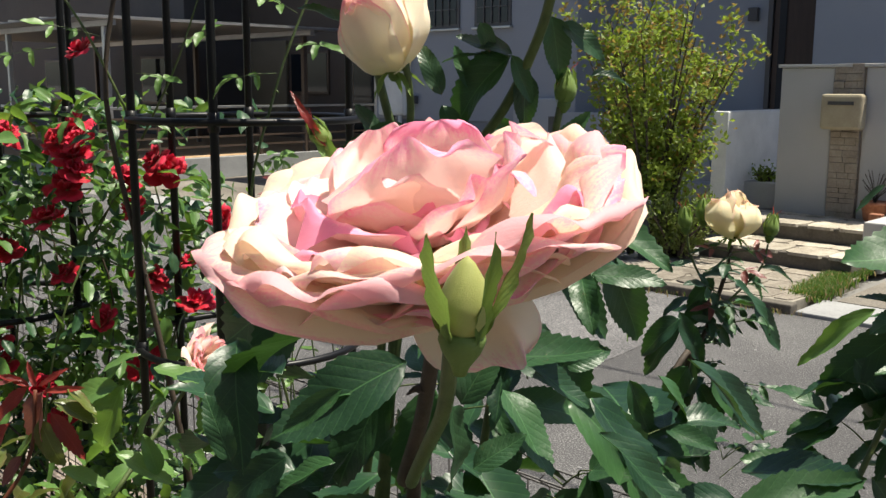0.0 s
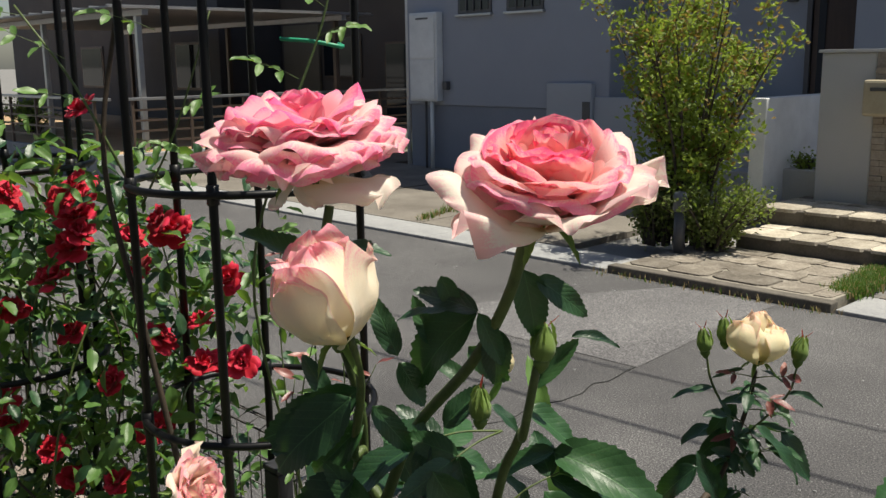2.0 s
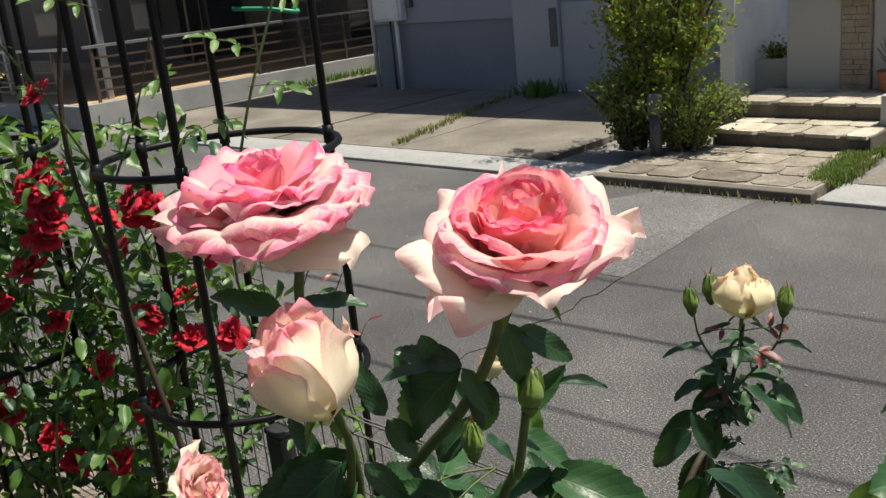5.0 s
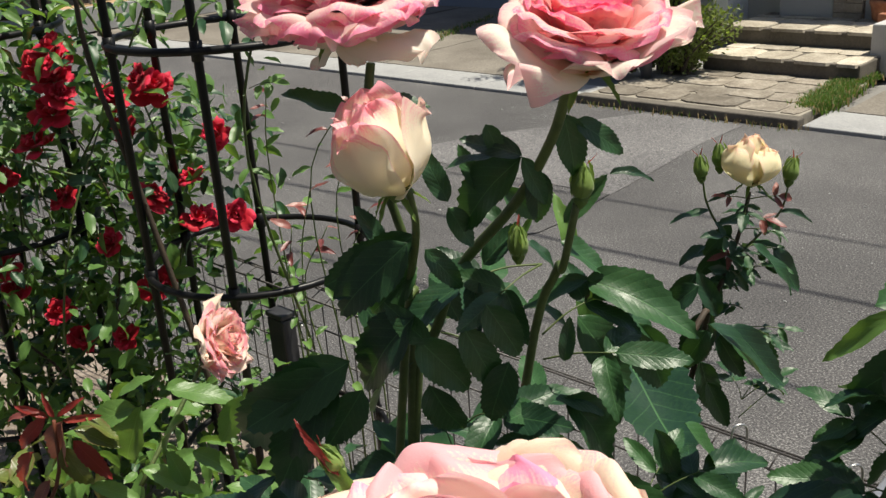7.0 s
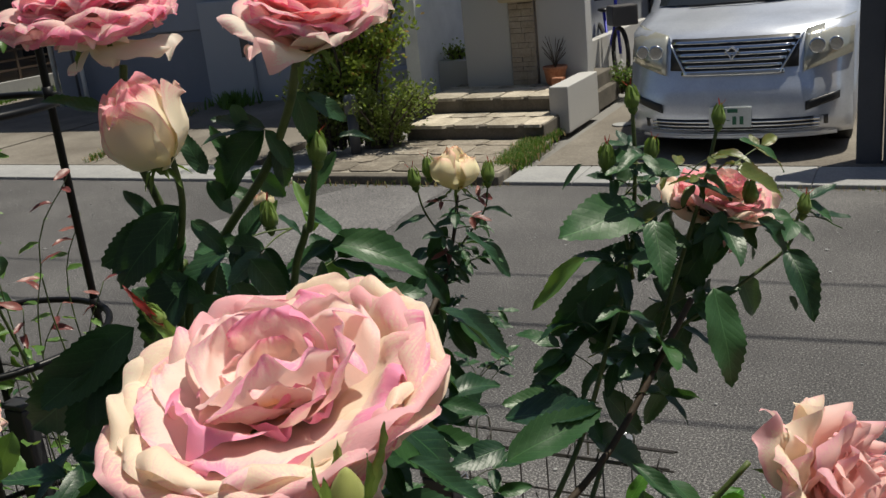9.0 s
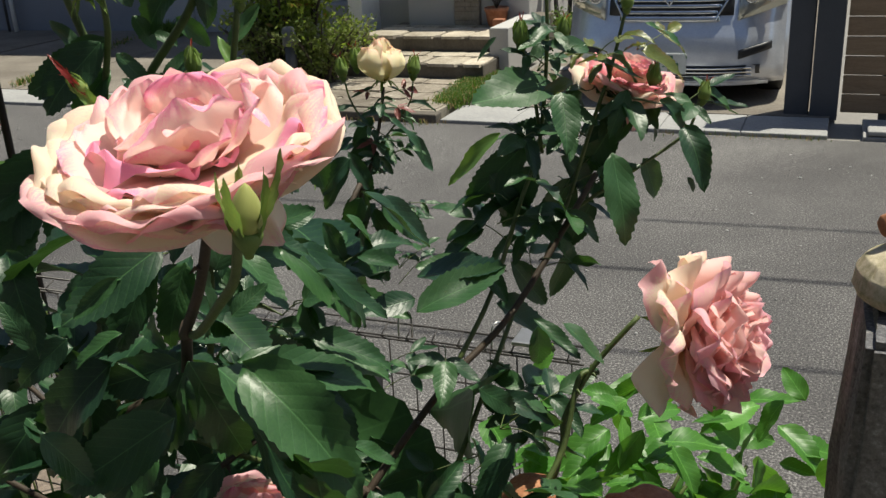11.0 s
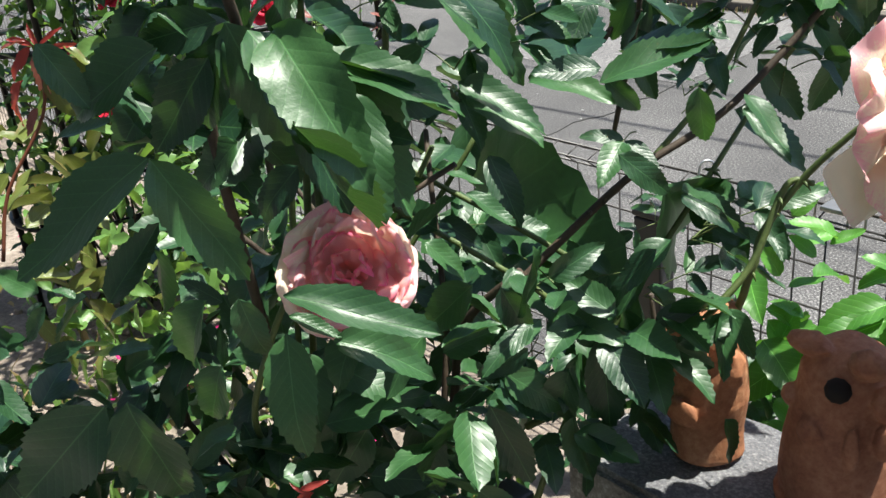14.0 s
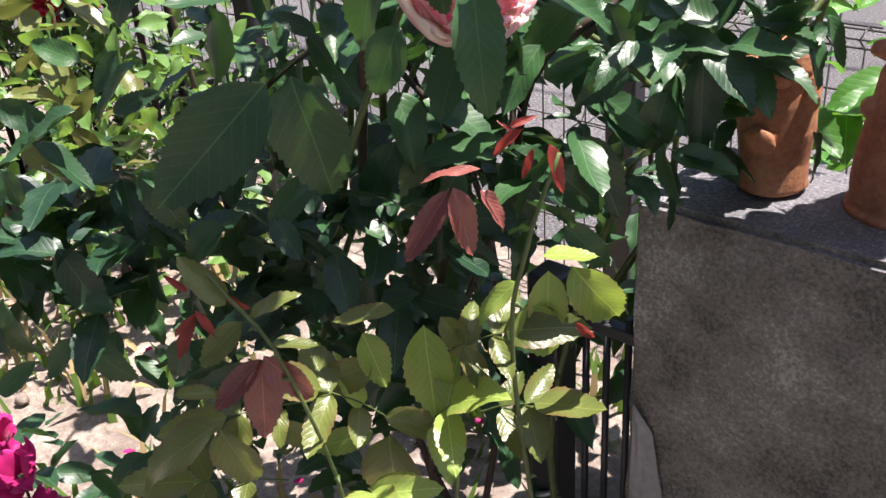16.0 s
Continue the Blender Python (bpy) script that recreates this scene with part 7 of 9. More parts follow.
leaf(bush, LIGHT_LEAVES, (0.452, 0.927, 1.531), (0.390, 0.951, 1.473), (0, -0.35, 1), 0, 0.4)
leaf(bush, ROSE_LEAVES, (0.553, 0.850, 1.622), (0.592, 0.850, 1.590), (0, -0.35, 1), 1, 1.0)
leaf(bush, ROSE_LEAVES, (0.592, 0.850, 1.650), (0.654, 0.850, 1.619), (0, -0.35, 1), 2, 0.4)
leaf(bush, ROSE_LEAVES, (0.595, 0.850, 1.553), (0.622, 0.850, 1.523), (0, -0.35, 1), 3, 1.0)
leaf(bush, ROSE_LEAVES, (0.421, 0.850, 1.651), (0.398, 0.850, 1.629), (0, -0.35, 1), 4, 0.5)
leaf(bush, ROSE_LEAVES, (0.621, 0.850, 1.549), (0.661, 0.850, 1.518), (0, -0.35, 1), 0, 1.0)
leaf(bush, ROSE_LEAVES, (0.651, 0.850, 1.470), (0.666, 0.850, 1.448), (0, -1, 0.6), 1, 0.6)
leaf(bush, ROSE_LEAVES, (0.463, 0.880, 1.527), (0.388, 0.880, 1.466), (0, -1, 0.6), 2, 1.0)
leaf(bush, ROSE_LEAVES, (0.475, 0.880, 1.501), (0.430, 0.880, 1.433), (0, -1, 0.6), 3, 1.0)
leaf(bush, ROSE_LEAVES, (0.506, 0.880, 1.508), (0.552, 0.880, 1.456), (0, -1, 0.6), 4, 1.2)
leaf(bush, ROSE_LEAVES, (0.519, 0.880, 1.481), (0.474, 0.880, 1.412), (0, -1, 0.6), 0, 1.2)
leaf(bush, ROSE_LEAVES, (0.570, 0.880, 1.535), (0.532, 0.880, 1.479), (0, -1, 0.6), 1, 1.2)
leaf(bush, ROSE_LEAVES, (0.546, 0.880, 1.451), (0.513, 0.880, 1.391), (0, -1, 0.6), 2, 1.0)
leaf(bush, ROSE_LEAVES, (0.456, 0.880, 1.466), (0.387, 0.880, 1.453), (0, -0.35, 1), 3, 1.0)
leaf(bush, ROSE_LEAVES, (0.442, 0.880, 1.391), (0.487, 0.880, 1.328), (0, -1, 0.6), 4, 1.2)
leaf(bush, ROSE_LEAVES, (0.520, 0.880, 1.396), (0.494, 0.880, 1.334), (0, -1, 0.6), 0, 1.0)
leaf(bush, ROSE_LEAVES, (0.610, 0.880, 1.491), (0.640, 0.880, 1.435), (0, -1, 0.6), 1, 1.0)
leaf(bush, ROSE_LEAVES, (0.475, 0.880, 1.544), (0.438, 0.880, 1.519), (0, -1, 0.6), 2, 1.0)
leaf(bush, ROSE_LEAVES, (0.556, 0.880, 1.562), (0.577, 0.880, 1.509), (0, -1, 0.6), 3, 1.0)
leaf(bush, ROSE_LEAVES, (0.411, 0.880, 1.436), (0.355, 0.880, 1.408), (0, -0.35, 1), 4, 1.0)
leaf(bush, ROSE_LEAVES, (0.487, 0.880, 1.429), (0.533, 0.880, 1.374), (0, -1, 0.6), 0, 1.0)
leaf(bush, ROSE_LEAVES, (0.422, 0.880, 1.342), (0.514, 0.880, 1.280), (0, -0.35, 1), 1, 1.0)
leaf(bush, ROSE_LEAVES, (0.419, 0.880, 1.498), (0.468, 0.880, 1.439), (0, -1, 0.6), 2, 1.1)
# Lower leaves inside the bush
leaf(bush, ROSE_LEAVES, (0.101, 0.492, 1.520), (0.159, 0.420, 1.464), (0, -0.35, 1), 3, 1.0)
leaf(bush, ROSE_LEAVES, (0.127, 0.427, 1.480), (0.150, 0.506, 1.389), (0, -0.35, 1), 4, 1.0)
leaf(bush, ROSE_LEAVES, (0.122, 0.551, 1.485), (0.194, 0.602, 1.437), (0, -0.35, 1), 0, 1.0)
leaf(bush, ROSE_LEAVES, (0.181, 0.724, 1.413), (0.248, 0.689, 1.390), (0, -0.35, 1), 1, 1.0)
leaf(bush, ROSE_LEAVES, (0.172, 0.673, 1.527), (0.240, 0.675, 1.448), (0, -0.35, 1), 2, 1.0)
leaf(bush, ROSE_LEAVES, (0.223, 0.876, 1.383), (0.292, 0.822, 1.398), (0, -0.35, 1), 3, 0.9)
leaf(bush, ROSE_LEAVES, (0.240, 1.169, 1.375), (0.271, 0.938, 1.384), (0, -0.35, 1), 4, 1.1)
leaf(bush, ROSE_LEAVES, (0.394, 0.643, 1.425), (0.424, 0.612, 1.394), (0, -0.35, 1), 0, 1.0)
leaf(bush, ROSE_LEAVES, (0.346, 0.757, 1.309), (0.424, 0.959, 1.134), (0, -1, 0.6), 1, 0.8)
leaf(bush, ROSE_LEAVES, (0.350, 0.623, 1.360), (0.407, 0.665, 1.320), (0, -0.35, 1), 2, 1.0)
leaf(bush, ROSE_LEAVES, (0.126, 1.131, 1.175), (0.212, 0.743, 1.282), (0, -1, 0.6), 3, 1.1)
leaf(bush, ROSE_LEAVES, (0.038, 0.430, 1.463), (0.083, 0.430, 1.383), (0, -1, 0.6), 4, 1.05)
leaf(bush, ROSE_LEAVES, (0.037, 0.430, 1.463), (-0.060, 0.410, 1.400), (0, -0.35, 1), 0, 0.85)
leaf(bush, ROSE_LEAVES, (0.056, 0.430, 1.525), (-0.015, 0.430, 1.491), (0, -1, 0.6), 1, 0.9)
leaf(bush, ROSE_LEAVES, (0.101, 0.430, 1.349), (0.105, 0.400, 1.274), (0, -1, 0.6), 2, 1.05)
leaf(bush, ROSE_LEAVES, (0.130, 0.430, 1.344), (0.192, 0.430, 1.329), (0, -0.35, 1), 3, 0.9)
leaf(bush, ROSE_LEAVES, (0.104, 0.430, 1.361), (0.136, 0.430, 1.347), (0, -0.35, 1), 4, 0.8)
leaf(bush, ROSE_LEAVES, (-0.031, 0.430, 1.295), (-0.121, 0.430, 1.208), (0, -1, 0.6), 0, 1.0)
leaf(bush, ROSE_LEAVES, (-0.015, 0.430, 1.298), (0.002, 0.430, 1.205), (0, -1, 0.6), 1, 1.15)
leaf(bush, ROSE_LEAVES, (0.075, 0.430, 1.373), (0.084, 0.430, 1.327), (0, -1, 0.6), 2, 1.2)
leaf(bush, ROSE_LEAVES, (0.054, 0.430, 1.372), (0.015, 0.430, 1.312), (0, -1, 0.6), 3, 1.0)
leaf(bush, ROSE_LEAVES, (-0.009, 0.430, 1.371), (0.033, 0.430, 1.423), (0, -1, 0.6), 4, 0.9)
leaf(bush, ROSE_LEAVES, (-0.013, 0.430, 1.531), (0.010, 0.430, 1.493), (0, -1, 0.6), 0, 1.0)
leaf(bush, ROSE_LEAVES, (0.055, 0.430, 1.326), (0.033, 0.430, 1.279), (0, -1, 0.6), 1, 1.2)
leaf(bush, ROSE_LEAVES, (0.133, 0.620, 1.161), (0.138, 0.620, 1.057), (0, -1, 0.6), 2, 0.95)
leaf(bush, ROSE_LEAVES, (0.122, 0.620, 1.155), (0.179, 0.620, 1.143), (0, -0.35, 1), 3, 1.0)
leaf(bush, ROSE_LEAVES, (0.290, 0.620, 1.239), (0.295, 0.620, 1.145), (0, -1, 0.6), 4, 1.0)
leaf(bush, ROSE_LEAVES, (0.230, 0.620, 1.226), (0.185, 0.620, 1.195), (0, -1, 0.6), 0, 0.9)
leaf(bush, ROSE_LEAVES, (0.211, 0.620, 1.282), (0.233, 0.620, 1.231), (0, -1, 0.6), 1, 0.95)
leaf(bush, ROSE_LEAVES, (0.332, 0.620, 1.313), (0.287, 0.620, 1.264), (0, -0.35, 1), 2, 0.9)
leaf(bush, ROSE_LEAVES, (0.360, 0.620, 1.438), (0.364, 0.620, 1.391), (0, -1, 0.6), 3, 1.0)
leaf(bush, ROSE_LEAVES, (0.189, 0.620, 1.363), (0.227, 0.620, 1.336), (0, -0.35, 1), 4, 1.0)
leaf(bush, ROSE_LEAVES, (0.285, 0.620, 1.227), (0.262, 0.620, 1.257), (0, -1, 0.6), 0, 1.0)
leaf(bush, ROSE_LEAVES, (0.188, 0.620, 1.284), (0.141, 0.620, 1.242), (0, -1, 0.6), 1, 1.2)
leaf(bush, ROSE_LEAVES, (0.209, 0.620, 1.203), (0.264, 0.620, 1.163), (0, -1, 0.6), 2, 1.2)
leaf(bush, ROSE_LEAVES, (0.263, 0.620, 1.206), (0.246, 0.620, 1.140), (0, -1, 0.6), 3, 1.2)
leaf(bush, ROSE_LEAVES, (0.195, 0.620, 1.170), (0.227, 0.620, 1.086), (0, -1, 0.6), 4, 1.1)
leaf(bush, ROSE_LEAVES, (0.086, 0.620, 1.146), (0.044, 0.620, 1.076), (0, -1, 0.6), 0, 1.1)
leaf(bush, ROSE_LEAVES, (0.159, 0.620, 1.222), (0.205, 0.620, 1.244), (0, -1, 0.6), 1, 1.0)
leaf(bush, ROSE_LEAVES, (0.331, 0.620, 1.249), (0.371, 0.620, 1.270), (0, -1, 0.6), 2, 1.0)
leaf(bush, ROSE_LEAVES, (0.349, 0.620, 1.230), (0.396, 0.620, 1.252), (0, -1, 0.6), 3, 1.0)
leaf(bush, ROSE_LEAVES, (0.332, 0.620, 1.235), (0.379, 0.620, 1.207), (0, -1, 0.6), 4, 1.0)
leaf(bush, ROSE_LEAVES, (0.387, 0.620, 1.261), (0.412, 0.620, 1.214), (0.3, -0.9, 0.1), 0, 0.8)
leaf(bush, ROSE_LEAVES, (0.153, 0.620, 1.322), (0.188, 0.620, 1.294), (0, -0.35, 1), 1, 1.0)
leaf(bush, ROSE_LEAVES, (0.304, 0.620, 1.390), (0.345, 0.620, 1.356), (0, -1, 0.6), 2, 1.0)
leaf(bush, ROSE_LEAVES, (0.249, 0.620, 1.290), (0.291, 0.620, 1.315), (0, -1, 0.6), 3, 1.0)
leaf(bush, ROSE_LEAVES, (-0.289, 0.720, 1.178), (-0.372, 0.720, 1.134), (0, -0.35, 1), 4, 1.0)
leaf(bush, ROSE_LEAVES, (-0.378, 0.720, 1.117), (-0.302, 0.720, 1.089), (0, -0.35, 1), 0, 1.0)
leaf(bush, ROSE_LEAVES, (-0.211, 0.720, 1.227), (-0.274, 0.720, 1.178), (0, -0.35, 1), 1, 0.8)
leaf(bush, ROSE_LEAVES, (-0.092, 0.720, 1.193), (-0.170, 0.720, 1.163), (0, -0.35, 1), 2, 1.0)
leaf(bush, ROSE_LEAVES, (-0.170, 0.720, 1.177), (-0.213, 0.720, 1.129), (0, -0.35, 1), 3, 1.0)
leaf(bush, ROSE_LEAVES, (-0.199, 0.720, 1.388), (-0.142, 0.720, 1.406), (0, -0.35, 1), 4, 1.0)
leaf(bush, ROSE_LEAVES, (-0.130, 0.720, 1.424), (-0.102, 0.720, 1.400), (0, -1, 0.6), 0, 0.7)
leaf(bush, ROSE_LEAVES, (-0.354, 0.720, 1.196), (-0.302, 0.720, 1.165), (0, -1, 0.6), 1, 1.0)
leaf(bush, ROSE_LEAVES, (-0.379, 0.720, 1.247), (-0.352, 0.720, 1.203), (0, -0.35, 1), 2, 1.0)
leaf(bush, ROSE_LEAVES, (-0.410, 0.720, 1.140), (-0.367, 0.720, 1.169), (0, -0.35, 1), 3, 1.0)
leaf(bush, ROSE_LEAVES, (-0.425, 0.720, 1.076), (-0.399, 0.720, 1.025), (0, -0.35, 1), 4, 1.0)
leaf(bush, ROSE_LEAVES, (-0.201, 0.720, 1.189), (-0.157, 0.720, 1.228), (0, -0.35, 1), 0, 1.0)
leaf(bush, ROSE_LEAVES, (-0.261, 0.720, 1.231), (-0.306, 0.720, 1.255), (0, -1, 0.6), 1, 1.0)
leaf(bush, ROSE_LEAVES, (-0.173, 0.720, 1.333), (-0.235, 0.720, 1.262), (0, -1, 0.6), 2, 1.0)
leaf(bush, ROSE_LEAVES, (-0.193, 0.720, 1.137), (-0.124, 0.720, 1.179), (0, -1, 0.6), 3, 1.0)

# Shaded leaves under the large bloom.
leaf(bush, ROSE_LEAVES, (0.065, 0.528, 1.593), (-0.002, 0.509, 1.56), (0.1, -0.5, 1), 0, 1.05)
leaf(bush, ROSE_LEAVES, (0.058, 0.542, 1.586), (0.022, 0.525, 1.528), (0.1, -0.5, 1), 1, 1.05)
leaf(bush, ROSE_LEAVES, (0.078, 0.555, 1.57), (0.054, 0.544, 1.514), (0.1, -0.5, 1), 2, 1.05)
leaf(bush, ROSE_LEAVES, (0.02, 0.528, 1.607), (-0.051, 0.57, 1.575), (0.1, -0.5, 1), 3, 1.05)
leaf(bush, ROSE_LEAVES, (0.104, 0.545, 1.589), (0.162, 0.525, 1.604), (0.1, -0.5, 1), 4, 1.05)
leaf(bush, ROSE_LEAVES, (0.113, 0.557, 1.57), (0.142, 0.532, 1.534), (0.1, -0.5, 1), 5, 1.05)
leaf(bush, ROSE_LEAVES, (0.043, 0.524, 1.579), (-0.009, 0.549, 1.561), (0.1, -0.5, 1), 6, 1.05)
leaf(bush, ROSE_LEAVES, (0.087, 0.54, 1.566), (0.096, 0.565, 1.505), (0.1, -0.5, 1), 7, 1.05)
leaf(bush, ROSE_LEAVES, (-0.027, 0.554, 1.596), (-0.021, 0.506, 1.552), (0.1, -0.5, 1), 8, 1.05)
leaf(bush, ROSE_LEAVES, (0.124, 0.531, 1.593), (0.159, 0.539, 1.568), (0.1, -0.5, 1), 9, 1.05)


def bush_place(rng):
    while True:
        x, y, z = rng.uniform(-0.26, 0.5), rng.uniform(0.72, 1.15), rng.uniform(0.62, 1.36)
        if (x < 0.2 or (z < 1.05 and y > 0.82)) and noise.noise(Vector((x * 5, y * 5, z * 5))) > -0.2 and (z < 1.22 or -0.15 < x < 0.15) and (x > -0.2 or 0.85 < z < 1.12):
            return x, y, z


foliage("inner_foliage", bush, ROSE_LEAF, 520, 0.066, bush_place, 101, 0.64, 4)
foliage("inner_foliage", bush, ROSE_LEAF, 150, 0.062, lambda r: (r.uniform(-0.18, 0.10), r.uniform(0.58, 0.80), r.uniform(0.84, 1.14)), 103, 0.66, 6)
foliage("inner_foliage", bush, ROSE_LEAF, 16, 0.05, lambda r: (r.gauss(0.27, 0.03), r.gauss(0.66, 0.03), r.gauss(1.17, 0.05)), 104, 0.66, 6)
foliage("inner_foliage", bush, ROSE_LEAF, 80, 0.06, lambda r: (r.uniform(-0.40, -0.20), r.uniform(0.62, 0.80), r.uniform(1.0, 1.14)), 105, 0.66, 6)
foliage("inner_foliage", bush, ROSE_LEAF, 120, 0.062, lambda r: (r.uniform(-0.34, 0.06), r.uniform(0.68, 0.95), r.uniform(0.66, 1.02)), 106, 0.66, 6)
foliage("inner_foliage", bush, ROSE_LEAF, 60, 0.062, lambda r: (r.uniform(-0.05, 0.20), r.uniform(0.58, 0.72), r.uniform(1.08, 1.30)), 107, 0.66, 6)
foliage("inner_foliage", bush, ROSE_LEAF, 46, 0.07, lambda r: (r.uniform(-0.08, 0.12), r.uniform(0.56, 0.72), r.uniform(1.41, 1.56)), 108, 0.64, 10)
foliage("inner_foliage", bush, ROSE_LEAF, 30, 0.055, lambda r: (r.uniform(0.22, 0.40), r.uniform(0.60, 0.66), r.uniform(1.14, 1.28)), 109, 0.64, 10)
leaf(bush, LIGHT_LEAVES, (0.048, 0.452, 1.690), (0.033, 0.450, 1.716), (0, -1, 0.3), 1, 0.3)
leaf(bush, RED_LEAVES, (0.040, 0.452, 1.704), (0.026, 0.450, 1.726), (0, -1, 0.3), 2, 0.25)
rng = random.Random(102)
for k in range(9):
    x, y = 0.12 + rng.gauss(0, 0.07), 0.82 + rng.gauss(0, 0.05)
    cane(bush, [(x, y, 0.42), (x + rng.gauss(0, 0.05), y, 0.75), (x + rng.gauss(0, 0.12), y - 0.03, 1.1), (x + rng.gauss(0, 0.18), y + rng.gauss(0, 0.06), 1.35)], 0.008, 0.004, OLD_CANE if k % 2 else CANE, 8, k)

dress(bush, ROSE_LEAVES, [(0.30, 0.76, 1.33), (0.36, 0.80, 1.40), (0.44, 0.85, 1.50)], 4, 0.05, 201)
dress(bush, ROSE_LEAVES, [(0.42, 0.86, 1.36), (0.46, 0.86, 1.50), (0.47, 0.86, 1.60)], 8, 0.05, 202)
dress(bush, ROSE_LEAVES, [(0.48, 0.86, 1.44), (0.53, 0.86, 1.53), (0.58, 0.86, 1.60)], 8, 0.045, 203)
dress(bush, ROSE_LEAVES, [(0.44, 0.86, 1.56), (0.47, 0.86, 1.61), (0.50, 0.86, 1.64)], 10, 0.032, 211, (0.1, -0.5, 1), 3, 0.03)
dress(bush, OLIVE_LEAVES, [(0.48, 0.86, 1.60), (0.54, 0.86, 1.62), (0.60, 0.86, 1.62)], 7, 0.030, 212, (0.1, -0.5, 1), 3, 0.035)
dress(bush, ROSE_LEAVES, [(0.54, 0.86, 1.52), (0.60, 0.86, 1.56), (0.66, 0.86, 1.55)], 10, 0.036, 213, (0.1, -0.5, 1), 3, 0.03)
dress(bush, ROSE_LEAVES, [(0.40, 0.84, 1.22), (0.46, 0.86, 1.36), (0.50, 0.86, 1.48)], 6, 0.05, 214)
dress(bush, ROSE_LEAVES, [(0.08, 0.80, 1.30), (0.14, 0.78, 1.40), (0.20, 0.78, 1.44)], 9, 0.055, 204)
dress(bush, ROSE_LEAVES, [(0.30, 0.80, 1.10), (0.33, 0.76, 1.20), (0.38, 0.74, 1.28)], 8, 0.05, 205)
dress(bush, ROSE_LEAVES, [(0.20, 0.85, 1.05), (0.24, 0.82, 1.16), (0.28, 0.80, 1.26)], 9, 0.05, 206)
dress(bush, ROSE_LEAVES, [(0.10, 0.90, 1.05), (0.12, 0.86, 1.20), (0.12, 0.84, 1.34)], 9, 0.055, 207)
dress(bush, ROSE_LEAVES, [(0.05, 0.80, 1.35), (0.07, 0.78, 1.50), (0.08, 0.77, 1.62)], 8, 0.055, 208)
dress(bush, ROSE_LEAVES, [(0.14, 0.80, 1.45), (0.13, 0.77, 1.58), (0.13, 0.75, 1.68)], 7, 0.05, 209)

for n, (b, t) in enumerate([((0.520, 0.835, 1.620), (0.575, 0.820, 1.602)), ((0.575, 0.83, 1.625), (0.628, 0.815, 1.600)), ((0.56, 0.83, 1.585), (0.53, 0.81, 1.545)), ((0.60, 0.83, 1.57), (0.635, 0.81, 1.535)), ((0.50, 0.84, 1.600), (0.455, 0.82, 1.590)), ((0.52, 0.84, 1.63), (0.47, 0.83, 1.645))]):
    leaf(bush, OLIVE_LEAVES if n % 3 == 1 else ROSE_LEAVES, b, t, (0.1, -0.5, 1), n, 0.95)
# Smaller rose further off, with one opening bud.
small = thing("rose_bush", "slender rose with one yellow-cream opening bud and green buds", "rose bush", Matrix())
cane(small, [(0.410, 1.280, 1.529), (0.403, 1.280, 1.486), (0.380, 1.270, 1.418), (0.354, 1.260, 1.357), (0.330, 1.250, 1.292), (0.313, 1.220, 1.217), (0.347, 1.200, 1.408), (0.298, 1.150, 1.356)], 0.004, 0.006, OLD_CANE, 6, 11)
cane(small, [(0.353, 1.280, 1.548), (0.361, 1.280, 1.512), (0.390, 1.280, 1.458)], 0.002, 0.0025)
cane(small, [(0.456, 1.280, 1.532), (0.446, 1.280, 1.497), (0.396, 1.280, 1.442)], 0.002, 0.0025)
leaf(small, ROSE_LEAVES, (0.410, 1.280, 1.493), (0.373, 1.280, 1.495), (0, -0.35, 1), 1, 1.1)
leaf(small, ROSE_LEAVES, (0.364, 1.280, 1.508), (0.313, 1.280, 1.501), (0, -0.35, 1), 2, 0.5)
leaf(small, ROSE_LEAVES, (0.449, 1.280, 1.501), (0.494, 1.280, 1.496), (0, -0.35, 1), 3, 0.35)
leaf(small, ROSE_LEAVES, (0.416, 1.280, 1.462), (0.459, 1.280, 1.454), (0, -0.35, 1), 4, 0.5)
leaf(small, ROSE_LEAVES, (0.442, 1.280, 1.454), (0.485, 1.280, 1.392), (0, -1, 0.6), 0, 0.8)
leaf(small, ROSE_LEAVES, (0.360, 1.280, 1.460), (0.324, 1.280, 1.442), (0, -0.35, 1), 1, 1.0)
leaf(small, ROSE_LEAVES, (0.370, 1.280, 1.414), (0.373, 1.280, 1.348), (0, -1, 0.6), 2, 1.1)
leaf(small, ROSE_LEAVES, (0.352, 1.280, 1.423), (0.296, 1.280, 1.359), (0, -1, 0.6), 3, 0.6)
leaf(small, ROSE_LEAVES, (0.397, 1.280, 1.530), (0.357, 1.280, 1.519), (0, -0.35, 1), 4, 0.4)
leaf(small, ROSE_LEAVES, (0.417, 1.280, 1.529), (0.456, 1.280, 1.511), (0, -0.35, 1), 0, 0.4)
leaf(small, ROSE_LEAVES, (0.403, 1.280, 1.449), (0.423, 1.280, 1.410), (0, -1, 0.6), 1, 0.8)
leaf(small, ROSE_LEAVES, (0.390, 1.280, 1.487), (0.356, 1.280, 1.446), (0, -1, 0.6), 2, 1.0)
leaf(small, ROSE_LEAVES, (0.430, 1.280, 1.491), (0.463, 1.280, 1.467), (0, -0.35, 1), 3, 1.0)
leaf(small, ROSE_LEAVES, (0.396, 1.280, 1.427), (0.416, 1.280, 1.395), (0, -1, 0.6), 4, 1.0)
leaf(small, ROSE_LEAVES, (0.383, 1.280, 1.458), (0.349, 1.280, 1.416), (0, -1, 0.6), 0, 1.0)
leaf(small, ROSE_LEAVES, (0.383, 1.240, 1.368), (0.462, 1.240, 1.291), (0, -1, 0.6), 1, 0.7)
